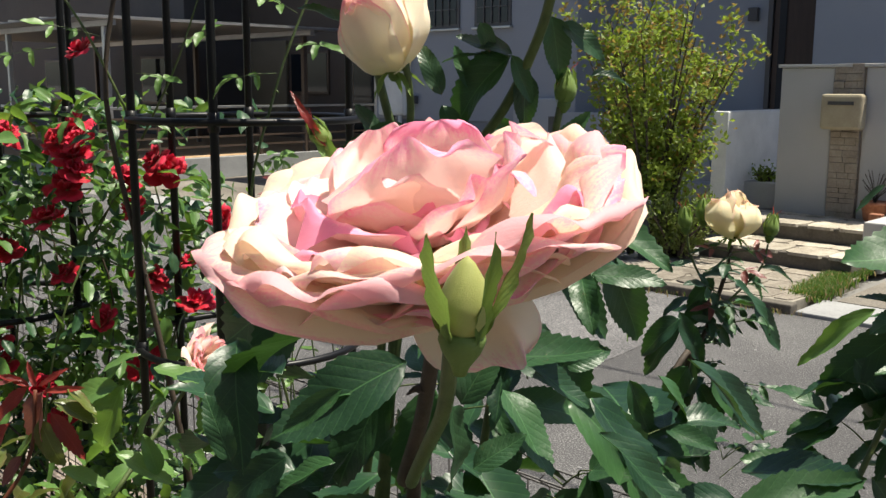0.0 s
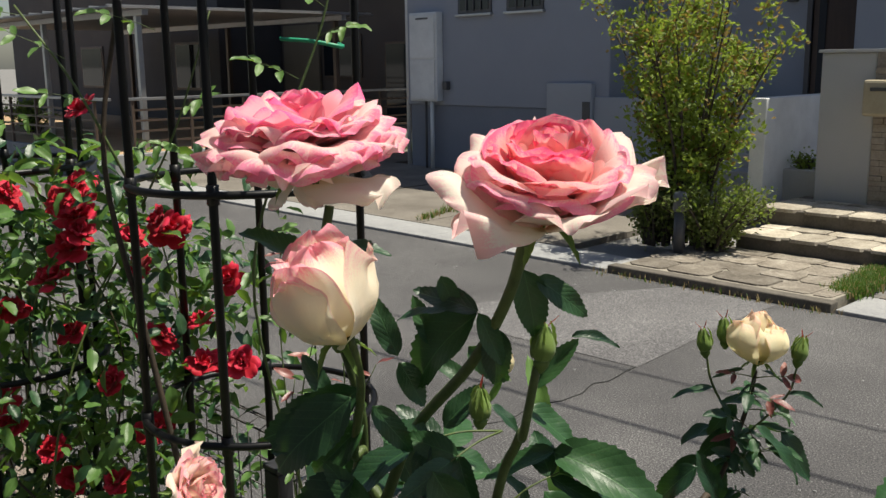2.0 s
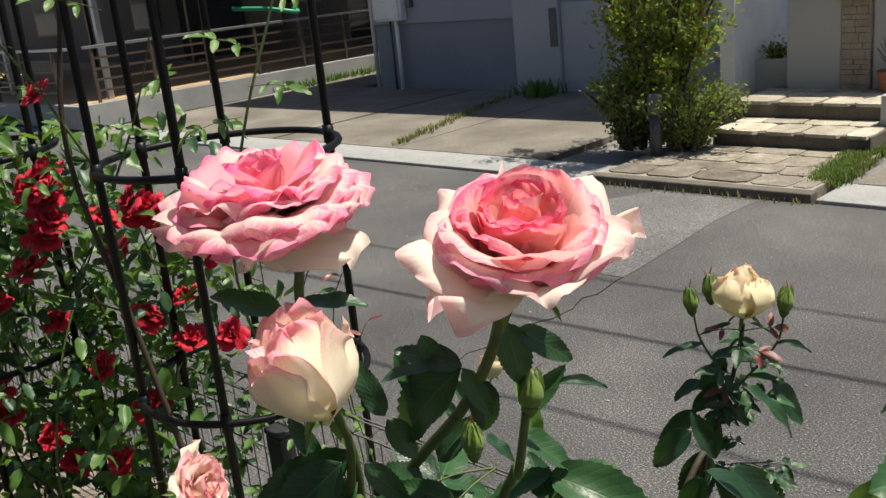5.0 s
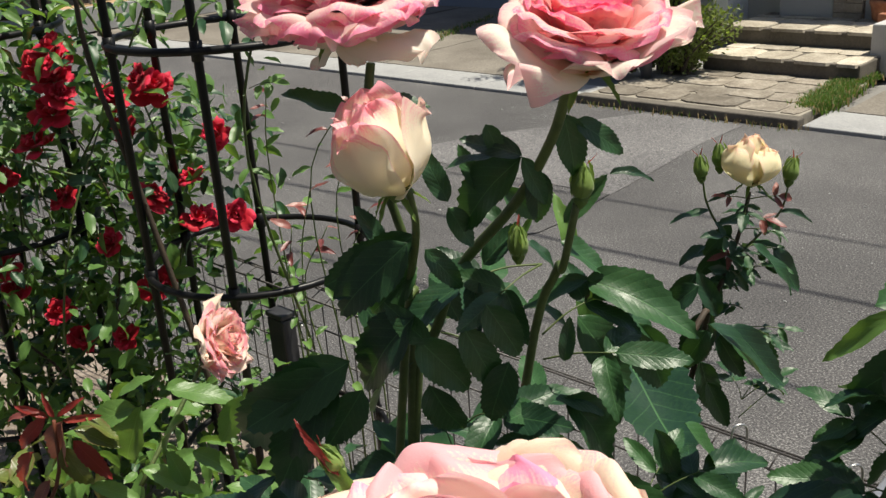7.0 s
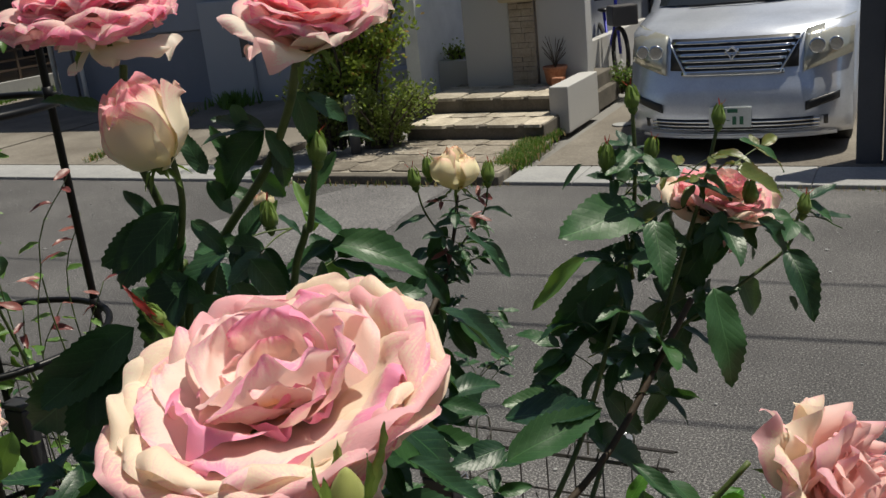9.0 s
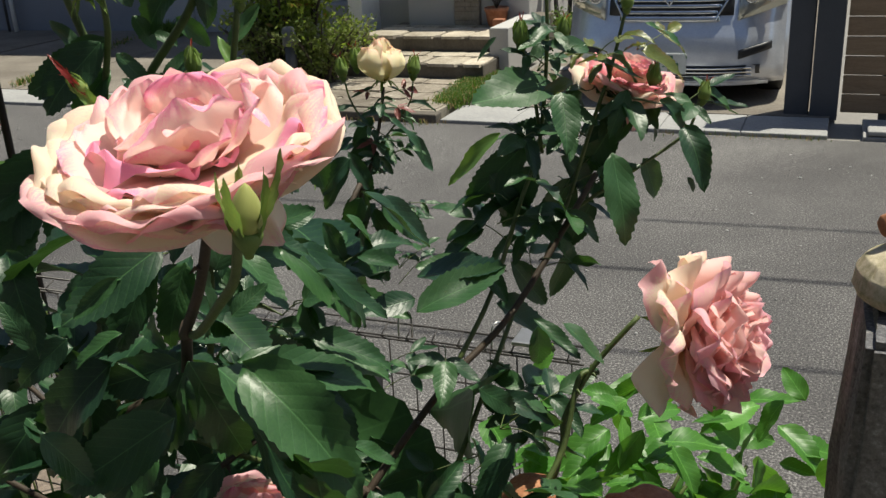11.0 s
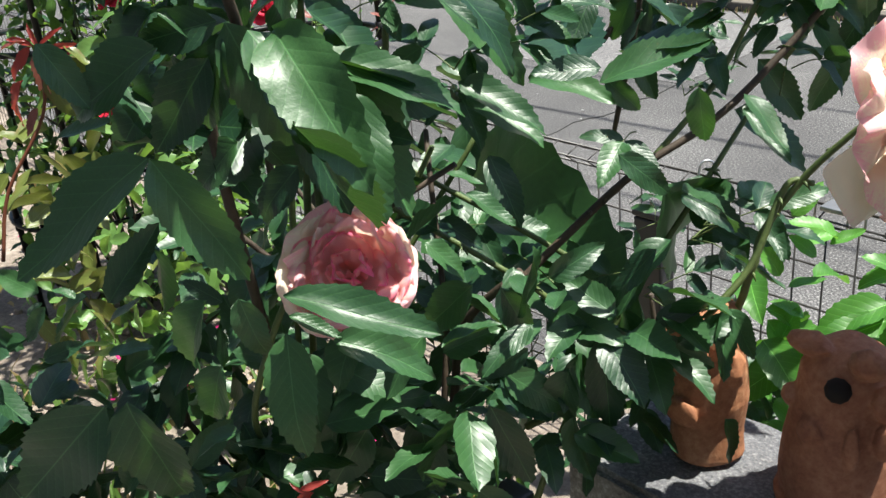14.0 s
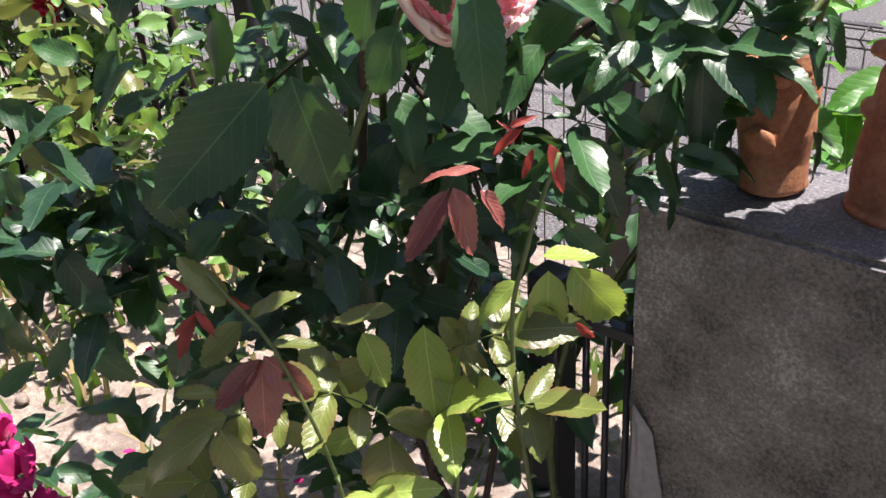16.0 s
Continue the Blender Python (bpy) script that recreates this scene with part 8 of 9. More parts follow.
leaf(small, ROSE_LEAVES, (0.376, 1.240, 1.367), (0.321, 1.240, 1.331), (0, -0.35, 1), 2, 1.0)
leaf(small, ROSE_LEAVES, (0.360, 1.240, 1.390), (0.325, 1.240, 1.299), (0, -1, 0.6), 3, 1.0)
leaf(small, ROSE_LEAVES, (0.366, 1.240, 1.360), (0.406, 1.240, 1.293), (0, -1, 0.6), 4, 1.0)
leaf(small, ROSE_LEAVES, (0.372, 1.200, 1.389), (0.451, 1.200, 1.304), (0, -1, 0.6), 0, 0.7)
leaf(small, ROSE_LEAVES, (0.353, 1.200, 1.379), (0.314, 1.200, 1.334), (0, -0.35, 1), 1, 1.0)
leaf(small, ROSE_LEAVES, (0.341, 1.200, 1.341), (0.364, 1.200, 1.261), (0, -1, 0.6), 2, 1.0)
leaf(small, ROSE_LEAVES, (0.301, 1.200, 1.295), (0.351, 1.200, 1.245), (0, -1, 0.6), 3, 1.0)
leaf(small, ROSE_LEAVES, (0.359, 1.200, 1.401), (0.333, 1.200, 1.461), (0, -1, 0.6), 4, 1.0)
leaf(small, ROSE_LEAVES, (0.335, 1.150, 1.416), (0.436, 1.150, 1.329), (0, -0.35, 1), 0, 0.7)
leaf(small, ROSE_LEAVES, (0.335, 1.150, 1.408), (0.306, 1.150, 1.355), (0, -1, 0.6), 1, 1.0)
leaf(small, ROSE_LEAVES, (0.382, 1.150, 1.512), (0.441, 1.150, 1.456), (0, -0.35, 1), 2, 0.5)
leaf(small, ROSE_LEAVES, (0.324, 1.150, 1.465), (0.274, 1.150, 1.425), (0, -1, 0.6), 3, 1.0)
leaf(small, ROSE_LEAVES, (0.337, 1.150, 1.341), (0.365, 1.150, 1.277), (0, -1, 0.6), 4, 1.0)

cane(small, [(0.36, 1.15, 1.0), (0.38, 1.2, 0.7), (0.36, 1.2, 0.42)], 0.006, 0.008, OLD_CANE, 6, 12)
bloom(small, (0.412, 1.285, 1.540), (0.05, -0.05, 1), 0.060, SMALL_BUD, "rosebud", "opening yellow-cream bud edged with pink", 0.4, 5, 1, 11, 0.42, 0.78)
dress(small, ROSE_LEAVES, [(0.43, 1.27, 1.30), (0.40, 1.28, 1.42), (0.41, 1.28, 1.52)], 22, 0.029, 301, (0.1, -0.5, 1), 5, 0.035)
dress(small, BRONZE_LEAVES, [(0.40, 1.28, 1.40), (0.41, 1.28, 1.52)], 4, 0.022, 302, (0.1, -0.5, 1), 3, 0.03)
dress(small, ROSE_LEAVES, [(0.36, 1.2, 1.05), (0.40, 1.25, 1.2), (0.42, 1.27, 1.32)], 9, 0.04, 303, (0.1, -0.5, 1), 3, 0.04)
for at, axis, long in (((0.352, 1.280, 1.545), (-0.1, 0, 1), 0.052), ((0.377, 1.295, 1.552), (-0.05, 0, 1), 0.055), ((0.456, 1.280, 1.535), (0.15, 0, 1), 0.055)):
    green_bud(small, at, axis, long * 0.72)

# Young red and bronze growth of another rose, low in front.
young = thing("rose_shoots", "young rose shoots with red, bronze and lime leaves", "rose bush", Matrix())
# Young growth at the foot
leaf(young, BRONZE_LEAVES, (0.080, 0.370, 1.243), (0.049, 0.370, 1.194), (0, -1, 0.6), 4, 0.8)
leaf(young, BRONZE_LEAVES, (0.082, 0.370, 1.244), (0.094, 0.370, 1.195), (0, -1, 0.6), 0, 0.85)
leaf(young, BRONZE_LEAVES, (0.098, 0.370, 1.241), (0.117, 0.370, 1.214), (0, -0.35, 1), 1, 0.8)
leaf(young, BRONZE_LEAVES, (0.099, 0.370, 1.255), (0.063, 0.370, 1.254), (0, -0.35, 1), 2, 0.45)
leaf(young, RED_LEAVES, (0.124, 0.370, 1.278), (0.103, 0.370, 1.264), (0, -1, 0.6), 3, 0.8)
leaf(young, RED_LEAVES, (0.130, 0.370, 1.266), (0.123, 0.370, 1.246), (0, -1, 0.6), 4, 0.9)
leaf(young, RED_LEAVES, (0.139, 0.370, 1.268), (0.149, 0.370, 1.235), (0, -1, 0.6), 0, 0.9)
leaf(young, RED_LEAVES, (0.116, 0.370, 1.280), (0.132, 0.370, 1.286), (0, -1, 0.6), 1, 0.7)
leaf(young, RED_LEAVES, (0.118, 0.370, 1.277), (0.110, 0.370, 1.284), (0, -1, 0.6), 2, 0.6)
leaf(young, RED_LEAVES, (0.155, 0.370, 1.145), (0.169, 0.370, 1.126), (0, -1, 0.6), 3, 0.8)
leaf(young, LIME_LEAVES, (0.141, 0.400, 1.166), (0.139, 0.400, 1.109), (0, -1, 0.6), 4, 1.35)
leaf(young, LIME_LEAVES, (0.137, 0.400, 1.177), (0.174, 0.400, 1.178), (0, -0.35, 1), 0, 1.22)
leaf(young, LIME_LEAVES, (0.125, 0.400, 1.141), (0.147, 0.400, 1.092), (0, -1, 0.6), 1, 1.35)
leaf(young, LIME_LEAVES, (0.120, 0.400, 1.159), (0.087, 0.400, 1.130), (0, -0.35, 1), 2, 0.94)
leaf(young, LIME_LEAVES, (0.156, 0.400, 1.169), (0.195, 0.400, 1.111), (0, -1, 0.6), 3, 1.1)
leaf(young, RED_LEAVES, (-0.082, 0.360, 1.173), (-0.101, 0.360, 1.138), (0, -1, 0.6), 4, 0.9)
leaf(young, RED_LEAVES, (-0.082, 0.360, 1.175), (-0.071, 0.360, 1.153), (0, -1, 0.6), 0, 0.7)
leaf(young, RED_LEAVES, (-0.084, 0.360, 1.189), (-0.097, 0.360, 1.201), (0, -1, 0.6), 1, 0.7)
leaf(young, RED_LEAVES, (-0.083, 0.360, 1.171), (-0.102, 0.360, 1.155), (0, -1, 0.6), 2, 0.7)
leaf(young, RED_LEAVES, (-0.061, 0.360, 1.186), (-0.049, 0.360, 1.169), (0, -1, 0.6), 3, 0.9)
leaf(young, BRONZE_LEAVES, (-0.047, 0.360, 1.136), (-0.085, 0.360, 1.096), (0, -1, 0.6), 4, 0.9)
leaf(young, BRONZE_LEAVES, (-0.047, 0.360, 1.134), (-0.054, 0.360, 1.066), (0, -1, 0.6), 0, 0.9)
leaf(young, BRONZE_LEAVES, (-0.045, 0.360, 1.138), (-0.016, 0.360, 1.097), (0, -1, 0.6), 1, 0.9)
leaf(young, OLIVE_LEAVES, (-0.049, 0.360, 1.169), (-0.019, 0.360, 1.187), (0, -0.35, 1), 2, 1.0)
leaf(young, OLIVE_LEAVES, (-0.062, 0.360, 1.178), (-0.084, 0.360, 1.211), (0, -1, 0.6), 3, 1.0)
leaf(young, OLIVE_LEAVES, (-0.054, 0.360, 1.165), (-0.088, 0.360, 1.132), (0, -1, 0.6), 4, 1.0)
leaf(young, OLIVE_LEAVES, (-0.039, 0.360, 1.147), (-0.008, 0.360, 1.147), (0, -0.35, 1), 0, 1.0)
leaf(young, OLIVE_LEAVES, (-0.083, 0.360, 1.081), (-0.067, 0.360, 1.022), (0, -1, 0.6), 1, 1.0)
leaf(young, OLIVE_LEAVES, (-0.084, 0.360, 1.085), (-0.158, 0.360, 1.040), (0, -0.35, 1), 2, 1.0)
leaf(young, OLIVE_LEAVES, (-0.107, 0.360, 1.111), (-0.077, 0.360, 1.114), (0, -0.35, 1), 3, 0.7)
leaf(young, LIME_LEAVES, (0.055, 0.420, 1.116), (0.057, 0.420, 1.033), (0, -1, 0.6), 4, 1.2)
leaf(young, OLIVE_LEAVES, (0.016, 0.420, 1.087), (-0.034, 0.420, 1.060), (0, -1, 0.6), 0, 1.1)
leaf(young, OLIVE_LEAVES, (0.022, 0.420, 1.019), (0.019, 0.420, 0.933), (0, -1, 0.6), 1, 1.1)
leaf(young, LIME_LEAVES, (0.010, 0.420, 1.023), (-0.043, 0.420, 1.007), (0, -1, 0.6), 2, 0.9)
leaf(young, OLIVE_LEAVES, (0.020, 0.420, 1.037), (0.071, 0.420, 1.019), (0, -0.35, 1), 3, 0.9)
leaf(young, OLIVE_LEAVES, (0.036, 0.420, 1.129), (-0.010, 0.420, 1.124), (0, -0.35, 1), 4, 0.9)
leaf(young, LIME_LEAVES, (0.011, 0.420, 1.112), (0.026, 0.420, 1.061), (0, -1, 0.6), 0, 1.0)
leaf(young, OLIVE_LEAVES, (-0.056, 0.420, 1.038), (-0.031, 0.420, 1.005), (0, -1, 0.6), 1, 1.0)
leaf(young, OLIVE_LEAVES, (0.067, 0.420, 1.122), (0.093, 0.420, 1.077), (0, -1, 0.6), 2, 0.9)
leaf(young, LIME_LEAVES, (0.004, 0.420, 1.047), (-0.008, 0.420, 1.089), (0, -1, 0.6), 3, 0.8)

for n, (b, t, size) in enumerate([((0.02, 0.44, 1.02), (-0.02, 0.40, 1.08), 0.052), ((0.05, 0.44, 1.00), (0.07, 0.40, 1.06), 0.056), ((-0.03, 0.44, 1.04), (-0.09, 0.40, 1.06), 0.046), ((0.06, 0.43, 1.08), (0.11, 0.40, 1.12), 0.048), ((0.0, 0.42, 0.96), (0.01, 0.38, 1.0), 0.06), ((0.09, 0.44, 1.02), (0.13, 0.41, 1.05), 0.05), ((-0.06, 0.42, 0.98), (-0.12, 0.39, 1.01), 0.05)]):
    spray(young, LIME_LEAVES if n % 3 == 1 else OLIVE_LEAVES, b, t, size, 5, (0.1, -0.6, 1), 40 + n, CANE, 1.15)
cane(young, [(0.145, 0.42, 0.42), (0.14, 0.40, 0.8), (0.115, 0.385, 1.1), (0.125, 0.37, 1.2), (0.145, 0.37, 1.262)], 0.0032, 0.002, CANE, 5, 21)
cane(young, [(-0.02, 0.42, 0.42), (-0.01, 0.40, 0.9), (-0.03, 0.36, 1.12), (-0.07, 0.36, 1.20)], 0.003, 0.0018, CANE, 5, 22)
cane(young, [(0.06, 0.46, 0.42), (0.06, 0.44, 0.8), (0.08, 0.42, 1.08)], 0.003, 0.002, CANE, 5, 23)

# Broad leaves low at the side
leaf(bush, ROSE_LEAVES, (-0.187, 0.620, 1.268), (-0.217, 0.620, 1.232), (0, -1, 0.6), 4, 1.0)
leaf(bush, ROSE_LEAVES, (-0.278, 0.620, 1.193), (-0.231, 0.620, 1.147), (0, -0.35, 1), 0, 1.0)
leaf(bush, ROSE_LEAVES, (-0.236, 0.620, 1.219), (-0.292, 0.620, 1.199), (0, -0.35, 1), 1, 1.0)
leaf(bush, ROSE_LEAVES, (-0.289, 0.620, 0.996), (-0.247, 0.620, 0.928), (0, -1, 0.6), 2, 1.0)
leaf(bush, ROSE_LEAVES, (-0.349, 0.620, 1.040), (-0.351, 0.620, 0.947), (0, -1, 0.6), 3, 1.0)
leaf(bush, ROSE_LEAVES, (-0.294, 0.620, 0.992), (-0.333, 0.620, 0.945), (0, -1, 0.6), 4, 1.0)
leaf(bush, ROSE_LEAVES, (-0.246, 0.620, 1.023), (-0.292, 0.620, 1.040), (0, -0.35, 1), 0, 1.0)
leaf(bush, ROSE_LEAVES, (-0.314, 0.620, 1.170), (-0.305, 0.620, 1.131), (0, -0.35, 1), 1, 1.0)
leaf(bush, ROSE_LEAVES, (-0.140, 0.620, 1.221), (-0.100, 0.620, 1.233), (0, -0.35, 1), 2, 1.0)
leaf(bush, ROSE_LEAVES, (-0.157, 0.620, 1.275), (-0.173, 0.620, 1.290), (0, -0.35, 1), 3, 1.0)
leaf(bush, ROSE_LEAVES, (-0.204, 0.620, 1.215), (-0.162, 0.620, 1.232), (0, -1, 0.6), 4, 1.0)
leaf(bush, ROSE_LEAVES, (-0.285, 0.620, 1.089), (-0.256, 0.620, 1.014), (0, -1, 0.6), 0, 1.0)
leaf(bush, ROSE_LEAVES, (-0.186, 0.620, 0.984), (-0.213, 0.620, 0.932), (0, -1, 0.6), 1, 1.0)
leaf(bush, ROSE_LEAVES, (-0.024, 0.620, 1.271), (-0.058, 0.620, 1.292), (0, -1, 0.6), 2, 1.0)
leaf(bush, ROSE_LEAVES, (0.006, 0.620, 1.207), (-0.024, 0.620, 1.271), (0, -1, 0.6), 3, 1.2)
leaf(bush, ROSE_LEAVES, (0.032, 0.620, 1.174), (-0.004, 0.620, 1.106), (0, -1, 0.6), 4, 1.2)
leaf(bush, ROSE_LEAVES, (-0.038, 0.620, 1.079), (-0.036, 0.620, 1.013), (0, -1, 0.6), 0, 1.2)
leaf(bush, ROSE_LEAVES, (0.061, 0.620, 1.167), (0.035, 0.620, 1.092), (0, -1, 0.6), 1, 1.0)
leaf(bush, ROSE_LEAVES, (-0.191, 0.620, 1.162), (-0.165, 0.620, 1.093), (0, -1, 0.6), 2, 1.2)
leaf(bush, ROSE_LEAVES, (-0.127, 0.620, 1.102), (-0.186, 0.620, 1.065), (0, -1, 0.6), 3, 1.1)
leaf(bush, ROSE_LEAVES, (-0.087, 0.620, 1.100), (-0.039, 0.620, 1.152), (0, -1, 0.6), 4, 1.1)
leaf(bush, ROSE_LEAVES, (0.205, 0.620, 1.199), (0.250, 0.620, 1.155), (0, -1, 0.6), 0, 1.0)
leaf(bush, ROSE_LEAVES, (0.167, 0.620, 1.139), (0.217, 0.620, 1.092), (0, -1, 0.6), 1, 1.2)
leaf(bush, ROSE_LEAVES, (0.177, 0.620, 1.083), (0.224, 0.620, 1.033), (0, -1, 0.6), 2, 1.1)
leaf(bush, ROSE_LEAVES, (-0.212, 0.620, 1.091), (-0.276, 0.620, 1.065), (0, -1, 0.6), 3, 1.0)
leaf(bush, ROSE_LEAVES, (-0.384, 0.620, 0.929), (-0.340, 0.620, 0.967), (0, -1, 0.6), 4, 1.0)
leaf(bush, ROSE_LEAVES, (-0.320, 0.620, 0.821), (-0.292, 0.620, 0.786), (0, -0.35, 1), 0, 1.0)
cane(bush, [(0.206, 0.720, 1.225), (0.258, 0.740, 1.271), (0.325, 0.760, 1.327), (0.409, 0.790, 1.376), (0.529, 0.840, 1.494)], 0.0065, 0.005, OLD_CANE, 8, 5)
cane(bush, [(0.374, 0.660, 1.230), (0.412, 0.680, 1.269), (0.439, 0.700, 1.330), (0.461, 0.700, 1.332)], 0.005, 0.004, CANE, 5, 6)


# Bronze and light green shoots between the trellis and the pink bush.
side = thing("rose_shoots", "light green and bronze rose shoots near the trellis", "rose bush", Matrix())
# Light broad leaves and bronze shoots by the trellis
leaf(side, LIGHT_LEAVES, (-0.280, 1.000, 1.421), (-0.351, 1.000, 1.397), (0, -0.35, 1), 0, 1.0)
leaf(side, LIGHT_LEAVES, (-0.274, 1.000, 1.421), (-0.315, 1.000, 1.347), (0, -1, 0.6), 1, 1.0)
leaf(side, LIGHT_LEAVES, (-0.241, 1.000, 1.440), (-0.172, 1.000, 1.430), (0, -0.35, 1), 2, 1.0)
leaf(side, LIGHT_LEAVES, (-0.229, 1.000, 1.406), (-0.276, 1.000, 1.373), (0, -0.35, 1), 3, 1.0)
leaf(side, LIGHT_LEAVES, (-0.287, 1.000, 1.346), (-0.225, 1.000, 1.315), (0, -0.35, 1), 4, 1.0)
leaf(side, LIGHT_LEAVES, (-0.166, 1.000, 1.430), (-0.198, 1.000, 1.370), (0, -1, 0.6), 0, 1.0)
leaf(side, LIGHT_LEAVES, (-0.361, 1.000, 1.377), (-0.407, 1.000, 1.336), (0, -0.35, 1), 1, 1.0)
leaf(side, LIGHT_LEAVES, (-0.295, 1.000, 1.435), (-0.261, 1.000, 1.460), (0, -0.35, 1), 2, 1.0)
leaf(side, LIGHT_LEAVES, (-0.229, 1.000, 1.365), (-0.184, 1.000, 1.342), (0, -0.35, 1), 3, 1.0)
leaf(side, LIGHT_LEAVES, (-0.347, 1.000, 1.327), (-0.294, 1.000, 1.309), (0, -0.35, 1), 4, 1.0)
leaf(side, LIGHT_LEAVES, (-0.200, 1.000, 1.321), (-0.153, 1.000, 1.304), (0, -0.35, 1), 0, 1.0)
leaf(side, LIGHT_LEAVES, (-0.242, 1.000, 1.323), (-0.253, 1.000, 1.366), (0, -0.35, 1), 1, 1.0)
leaf(side, RED_LEAVES, (-0.366, 0.980, 1.423), (-0.411, 0.980, 1.385), (0, -1, 0.6), 2, 1.0)
leaf(side, BRONZE_LEAVES, (-0.349, 0.980, 1.419), (-0.378, 0.980, 1.342), (0, -1, 0.6), 3, 1.0)
leaf(side, OLIVE_LEAVES, (-0.340, 0.980, 1.409), (-0.294, 0.980, 1.387), (0, -0.35, 1), 4, 1.0)
leaf(side, RED_LEAVES, (-0.343, 0.980, 1.396), (-0.310, 0.980, 1.346), (0, -1, 0.6), 0, 1.0)
leaf(side, BRONZE_LEAVES, (-0.371, 0.980, 1.430), (-0.409, 0.980, 1.428), (0, -0.35, 1), 1, 0.6)
leaf(side, OLIVE_LEAVES, (-0.356, 0.980, 1.389), (-0.337, 0.980, 1.333), (0, -1, 0.6), 2, 1.0)
leaf(side, RED_LEAVES, (-0.387, 0.980, 1.384), (-0.430, 0.980, 1.330), (0, -1, 0.6), 3, 1.0)
leaf(side, BRONZE_LEAVES, (-0.377, 0.980, 1.349), (-0.403, 0.980, 1.314), (0, -1, 0.6), 4, 1.0)
leaf(side, OLIVE_LEAVES, (-0.325, 0.980, 1.422), (-0.292, 0.980, 1.397), (0, -0.35, 1), 0, 0.8)
leaf(side, RED_LEAVES, (-0.357, 0.980, 1.423), (-0.366, 0.980, 1.450), (0, -1, 0.6), 1, 0.6)
leaf(side, RED_LEAVES, (-0.354, 0.980, 1.424), (-0.326, 0.980, 1.445), (0, -1, 0.6), 2, 0.6)
leaf(side, RED_LEAVES, (-0.363, 0.980, 1.423), (-0.398, 0.980, 1.441), (0, -1, 0.6), 3, 0.6)
leaf(side, RED_LEAVES, (-0.349, 0.980, 1.419), (-0.307, 0.980, 1.424), (0, -1, 0.6), 4, 0.6)
cane(side, [(-0.358, 0.980, 1.420), (-0.372, 0.980, 1.342), (-0.427, 0.950, 1.253), (-0.447, 0.930, 1.169)], 0.003, 0.004, THORN)

def side_place(rng):
    return rng.uniform(-0.75, -0.3), rng.uniform(1.35, 1.75), rng.uniform(0.6, 1.1)


foliage("foliage", side, LIGHT_LEAF, 260, 0.06, side_place, 111, 0.62, 4)
foliage("bronze_foliage", side, OLIVE_LEAF, 70, 0.06, lambda r: (r.uniform(-0.62, -0.35), r.uniform(0.95, 1.15), r.uniform(1.0, 1.3)), 112, 0.55, 4)

# Hydrangea behind the wall.
hydrangea = thing("hydrangea", "bright green hydrangea leaves behind the garden wall", "hydrangea", Matrix())
leaf(hydrangea, HYDRANGEA_LEAVES, (0.755, 0.920, 1.090), (0.761, 0.920, 1.150), (0, -1, 0.6), 0, 1.1)
leaf(hydrangea, HYDRANGEA_LEAVES, (0.749, 0.920, 1.074), (0.829, 0.920, 1.105), (0, -0.35, 1), 1, 1.0)
leaf(hydrangea, HYDRANGEA_LEAVES, (0.628, 0.920, 1.124), (0.576, 0.920, 1.170), (0, -0.35, 1), 2, 1.0)
leaf(hydrangea, HYDRANGEA_LEAVES, (0.635, 0.920, 1.115), (0.707, 0.920, 1.129), (0, -0.35, 1), 3, 1.0)
leaf(hydrangea, HYDRANGEA_LEAVES, (0.644, 0.920, 1.097), (0.588, 0.920, 1.030), (0, -1, 0.6), 4, 1.0)
leaf(hydrangea, HYDRANGEA_LEAVES, (0.692, 0.920, 1.032), (0.750, 0.920, 0.979), (0, -1, 0.6), 0, 1.0)
leaf(hydrangea, HYDRANGEA_LEAVES, (0.746, 0.920, 1.024), (0.837, 0.920, 0.975), (0, -0.35, 1), 1, 1.0)
leaf(hydrangea, HYDRANGEA_LEAVES, (0.731, 0.920, 0.928), (0.799, 0.920, 0.963), (0, -0.35, 1), 2, 1.0)
leaf(hydrangea, HYDRANGEA_LEAVES, (0.724, 0.920, 0.920), (0.688, 0.920, 0.989), (0, -1, 0.6), 3, 1.0)
leaf(hydrangea, HYDRANGEA_LEAVES, (0.741, 0.920, 0.908), (0.704, 0.920, 0.867), (0, -1, 0.6), 4, 1.0)
leaf(hydrangea, HYDRANGEA_LEAVES, (0.749, 0.920, 0.907), (0.822, 0.920, 0.904), (0, -0.35, 1), 0, 1.0)
leaf(hydrangea, HYDRANGEA_LEAVES, (0.619, 0.920, 1.149), (0.563, 0.920, 1.133), (0, -0.35, 1), 1, 1.0)
leaf(hydrangea, HYDRANGEA_LEAVES, (0.664, 0.920, 1.127), (0.668, 0.920, 1.166), (0, -1, 0.6), 2, 0.8)
leaf(hydrangea, HYDRANGEA_LEAVES, (0.609, 0.920, 1.044), (0.628, 0.920, 1.108), (0, -1, 0.6), 3, 0.9)
leaf(hydrangea, HYDRANGEA_LEAVES, (0.682, 0.920, 0.963), (0.647, 0.920, 1.030), (0, -1, 0.6), 4, 0.8)
leaf(hydrangea, HYDRANGEA_LEAVES, (0.799, 0.920, 0.889), (0.834, 0.920, 0.939), (0, -1, 0.6), 0, 1.0)
leaf(hydrangea, HYDRANGEA_LEAVES, (0.799, 0.920, 1.033), (0.755, 0.920, 1.090), (0, -1, 0.6), 1, 1.0)
leaf(hydrangea, HYDRANGEA_LEAVES, (0.662, 0.920, 0.912), (0.708, 0.920, 0.932), (0, -0.35, 1), 2, 1.0)
leaf(hydrangea, HYDRANGEA_LEAVES, (0.540, 0.920, 1.182), (0.498, 0.920, 1.218), (0, -0.35, 1), 3, 1.0)
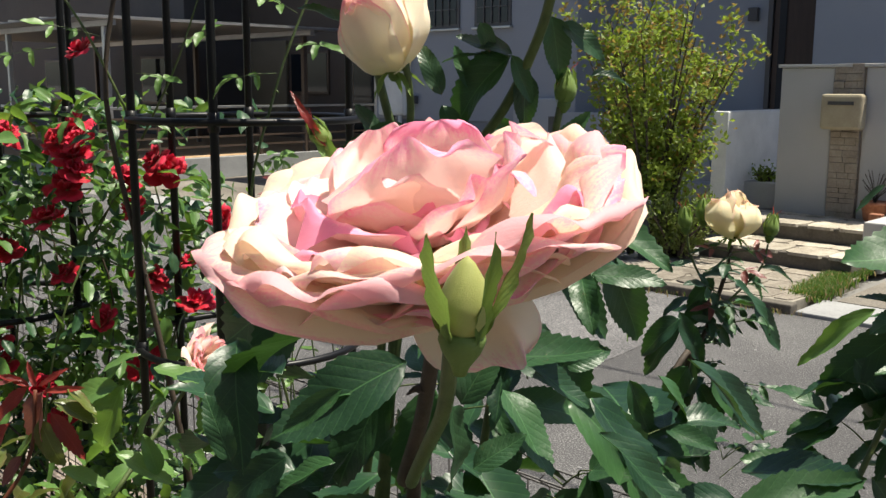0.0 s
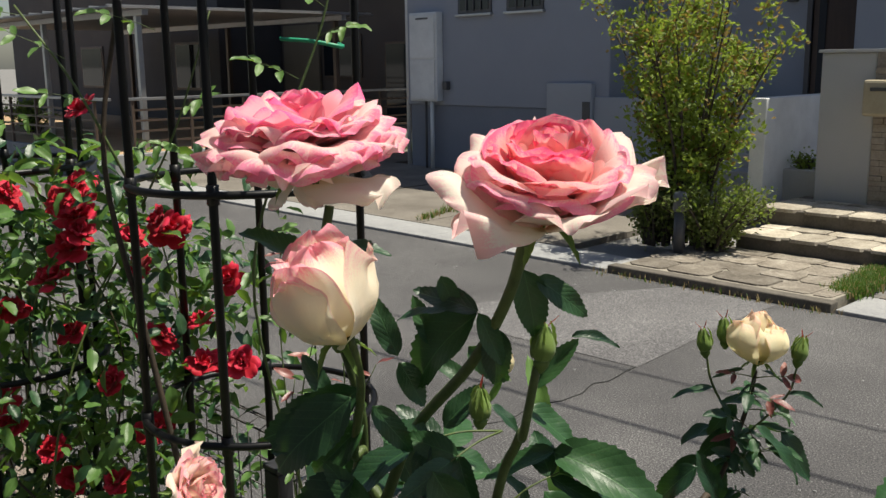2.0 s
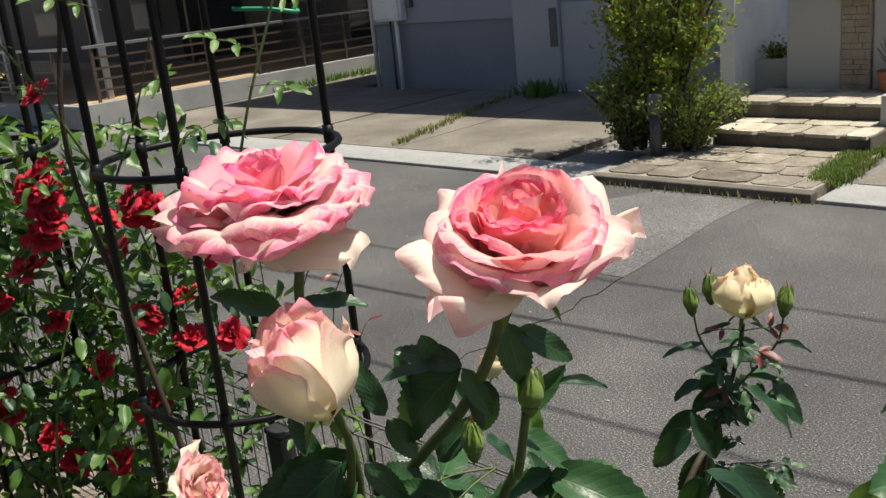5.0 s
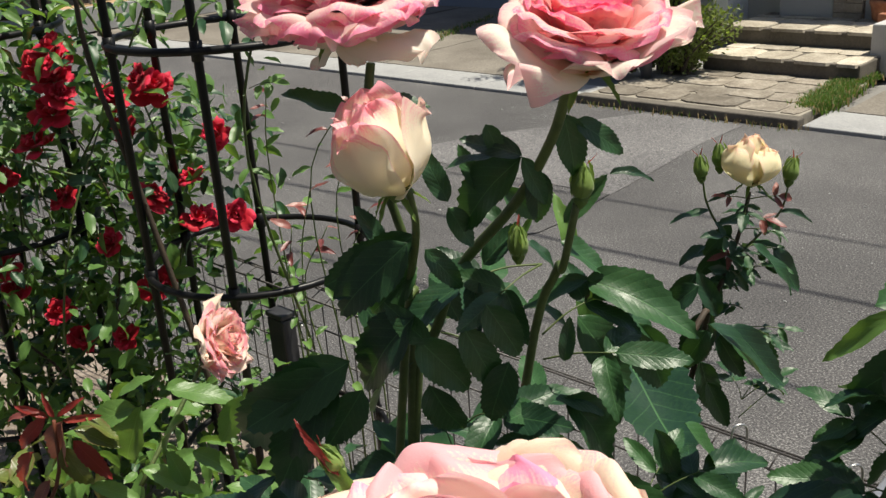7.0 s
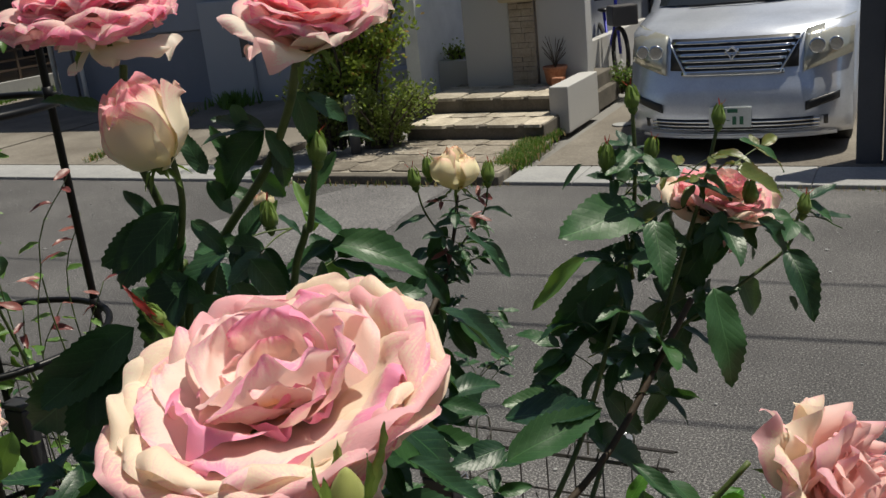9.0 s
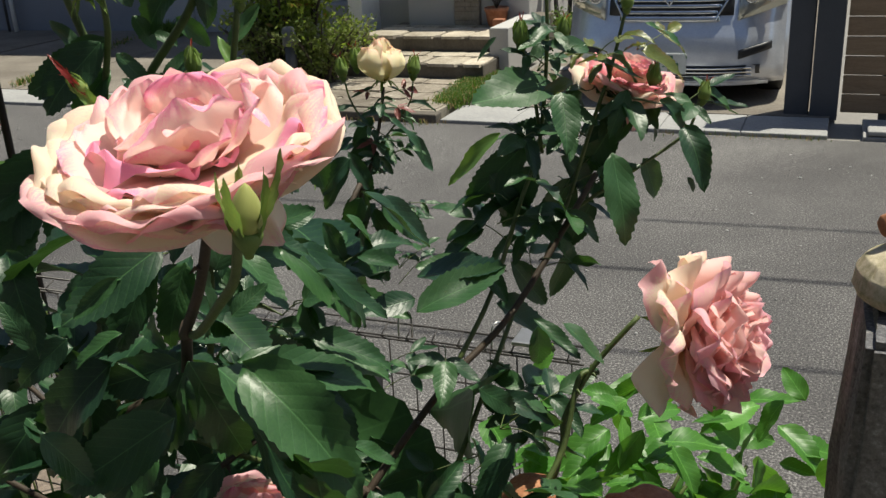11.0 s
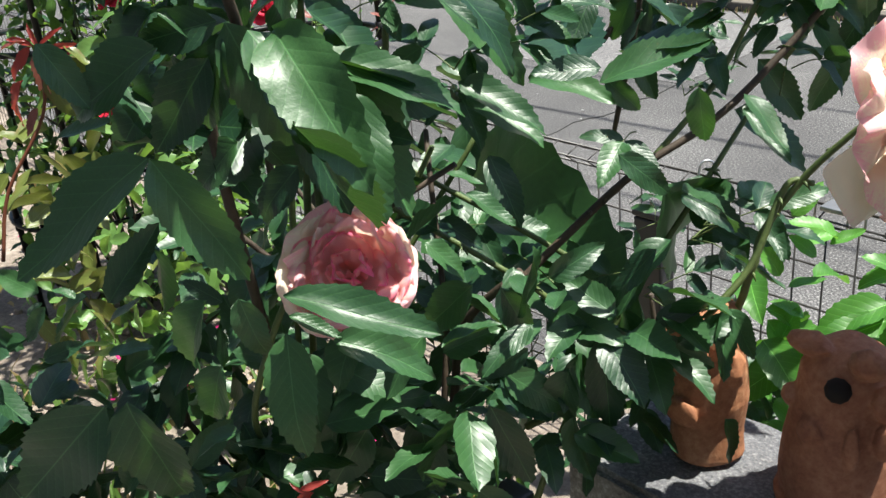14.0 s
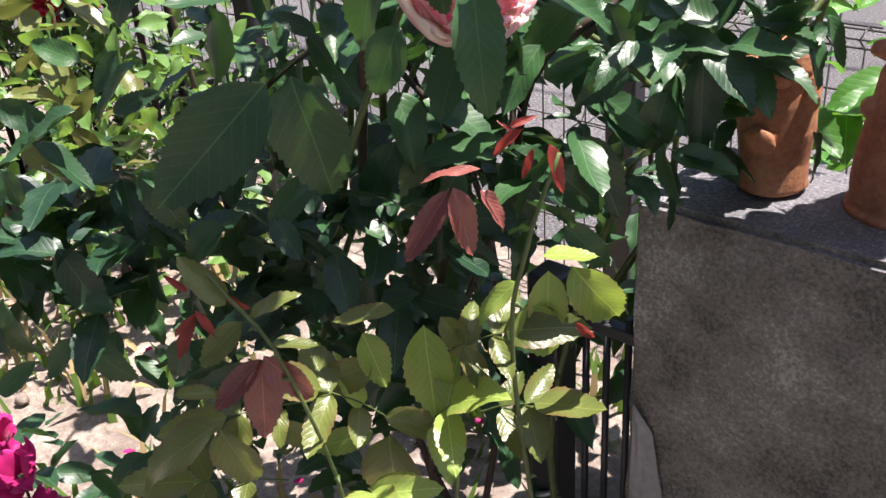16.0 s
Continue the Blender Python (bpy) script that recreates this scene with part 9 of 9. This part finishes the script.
leaf(hydrangea, HYDRANGEA_LEAVES, (0.533, 0.920, 1.176), (0.568, 0.920, 1.194), (0, -0.35, 1), 4, 1.0)
leaf(hydrangea, HYDRANGEA_LEAVES, (0.520, 0.920, 1.162), (0.492, 0.920, 1.189), (0, -0.35, 1), 0, 1.0)
leaf(hydrangea, HYDRANGEA_LEAVES, (0.851, 0.920, 0.861), (0.830, 0.920, 0.903), (0, -1, 0.6), 1, 1.0)
leaf(hydrangea, HYDRANGEA_LEAVES, (0.762, 0.920, 0.857), (0.799, 0.920, 0.889), (0, -0.35, 1), 2, 1.0)
leaf(hydrangea, HYDRANGEA_LEAVES, (0.477, 0.950, 1.083), (0.521, 0.950, 1.063), (0, -0.35, 1), 3, 1.0)
leaf(hydrangea, HYDRANGEA_LEAVES, (0.489, 0.950, 1.025), (0.513, 0.950, 1.084), (0, -1, 0.6), 4, 1.0)
leaf(hydrangea, HYDRANGEA_LEAVES, (0.479, 0.950, 1.068), (0.514, 0.950, 1.011), (0, -1, 0.6), 0, 1.0)
leaf(hydrangea, HYDRANGEA_LEAVES, (0.520, 0.950, 1.070), (0.488, 0.950, 1.097), (0, -0.35, 1), 1, 1.0)
leaf(hydrangea, HYDRANGEA_LEAVES, (0.498, 0.950, 1.197), (0.528, 0.950, 1.235), (0, -1, 0.6), 2, 1.0)
leaf(hydrangea, HYDRANGEA_LEAVES, (0.503, 0.950, 1.164), (0.548, 0.950, 1.184), (0, -0.35, 1), 3, 1.0)
leaf(hydrangea, HYDRANGEA_LEAVES, (0.490, 0.950, 1.124), (0.465, 0.950, 1.171), (0, -1, 0.6), 4, 1.0)
leaf(hydrangea, HYDRANGEA_LEAVES, (0.499, 0.950, 1.110), (0.540, 0.950, 1.124), (0, -0.35, 1), 0, 1.0)

foliage("foliage", hydrangea, HYDRANGEA, 300, 0.08, lambda r: (r.uniform(0.46, 0.90), r.uniform(0.82, 1.08), r.uniform(0.5, 1.10)), 121, 0.66, 9)
rng = random.Random(122)
for k in range(8):
    x, y = rng.uniform(0.5, 0.8), rng.uniform(0.86, 1.0)
    cane(hydrangea, [(x, y, 0.42), (x + rng.gauss(0, 0.03), y, 0.8), (x + rng.gauss(0, 0.04), y, 0.98)], 0.006, 0.004, CANE, 0, k)

magenta_rose = thing("low_rose", "low magenta rose bloom on dark foliage near the ground", "rose bush", Matrix())
hot = petals("magenta_petal", MAGENTA, (1, 2, 3), long=0.9, wide=0.95, lean0=40, lean1=62, cup=0.7, base=0.1, ruffle=0.12, curl=30, nu=6, nv=6)
for n, (x, y, z) in enumerate([(-0.475, 0.75, 0.71), (-0.52, 0.80, 0.72), (-0.45, 0.72, 0.66)]):
    bloom(magenta_rose, (x, y, z), (0.1 * n, -0.5, 1), 0.045, [(5, hot, 0.05, 12, 0.7), (6, hot, 0, 12, 1)], "bloom", "", n, 0, 1, n)
    cane(magenta_rose, [(x, y, 0.42), (x, y, z - 0.01)], 0.003, 0.003, CANE)
foliage("foliage", magenta_rose, ROSE_LEAF, 60, 0.06, lambda r: (r.uniform(-0.7, -0.3), r.uniform(0.7, 1.0), r.uniform(0.45, 0.68)), 131, 0.62, 4)
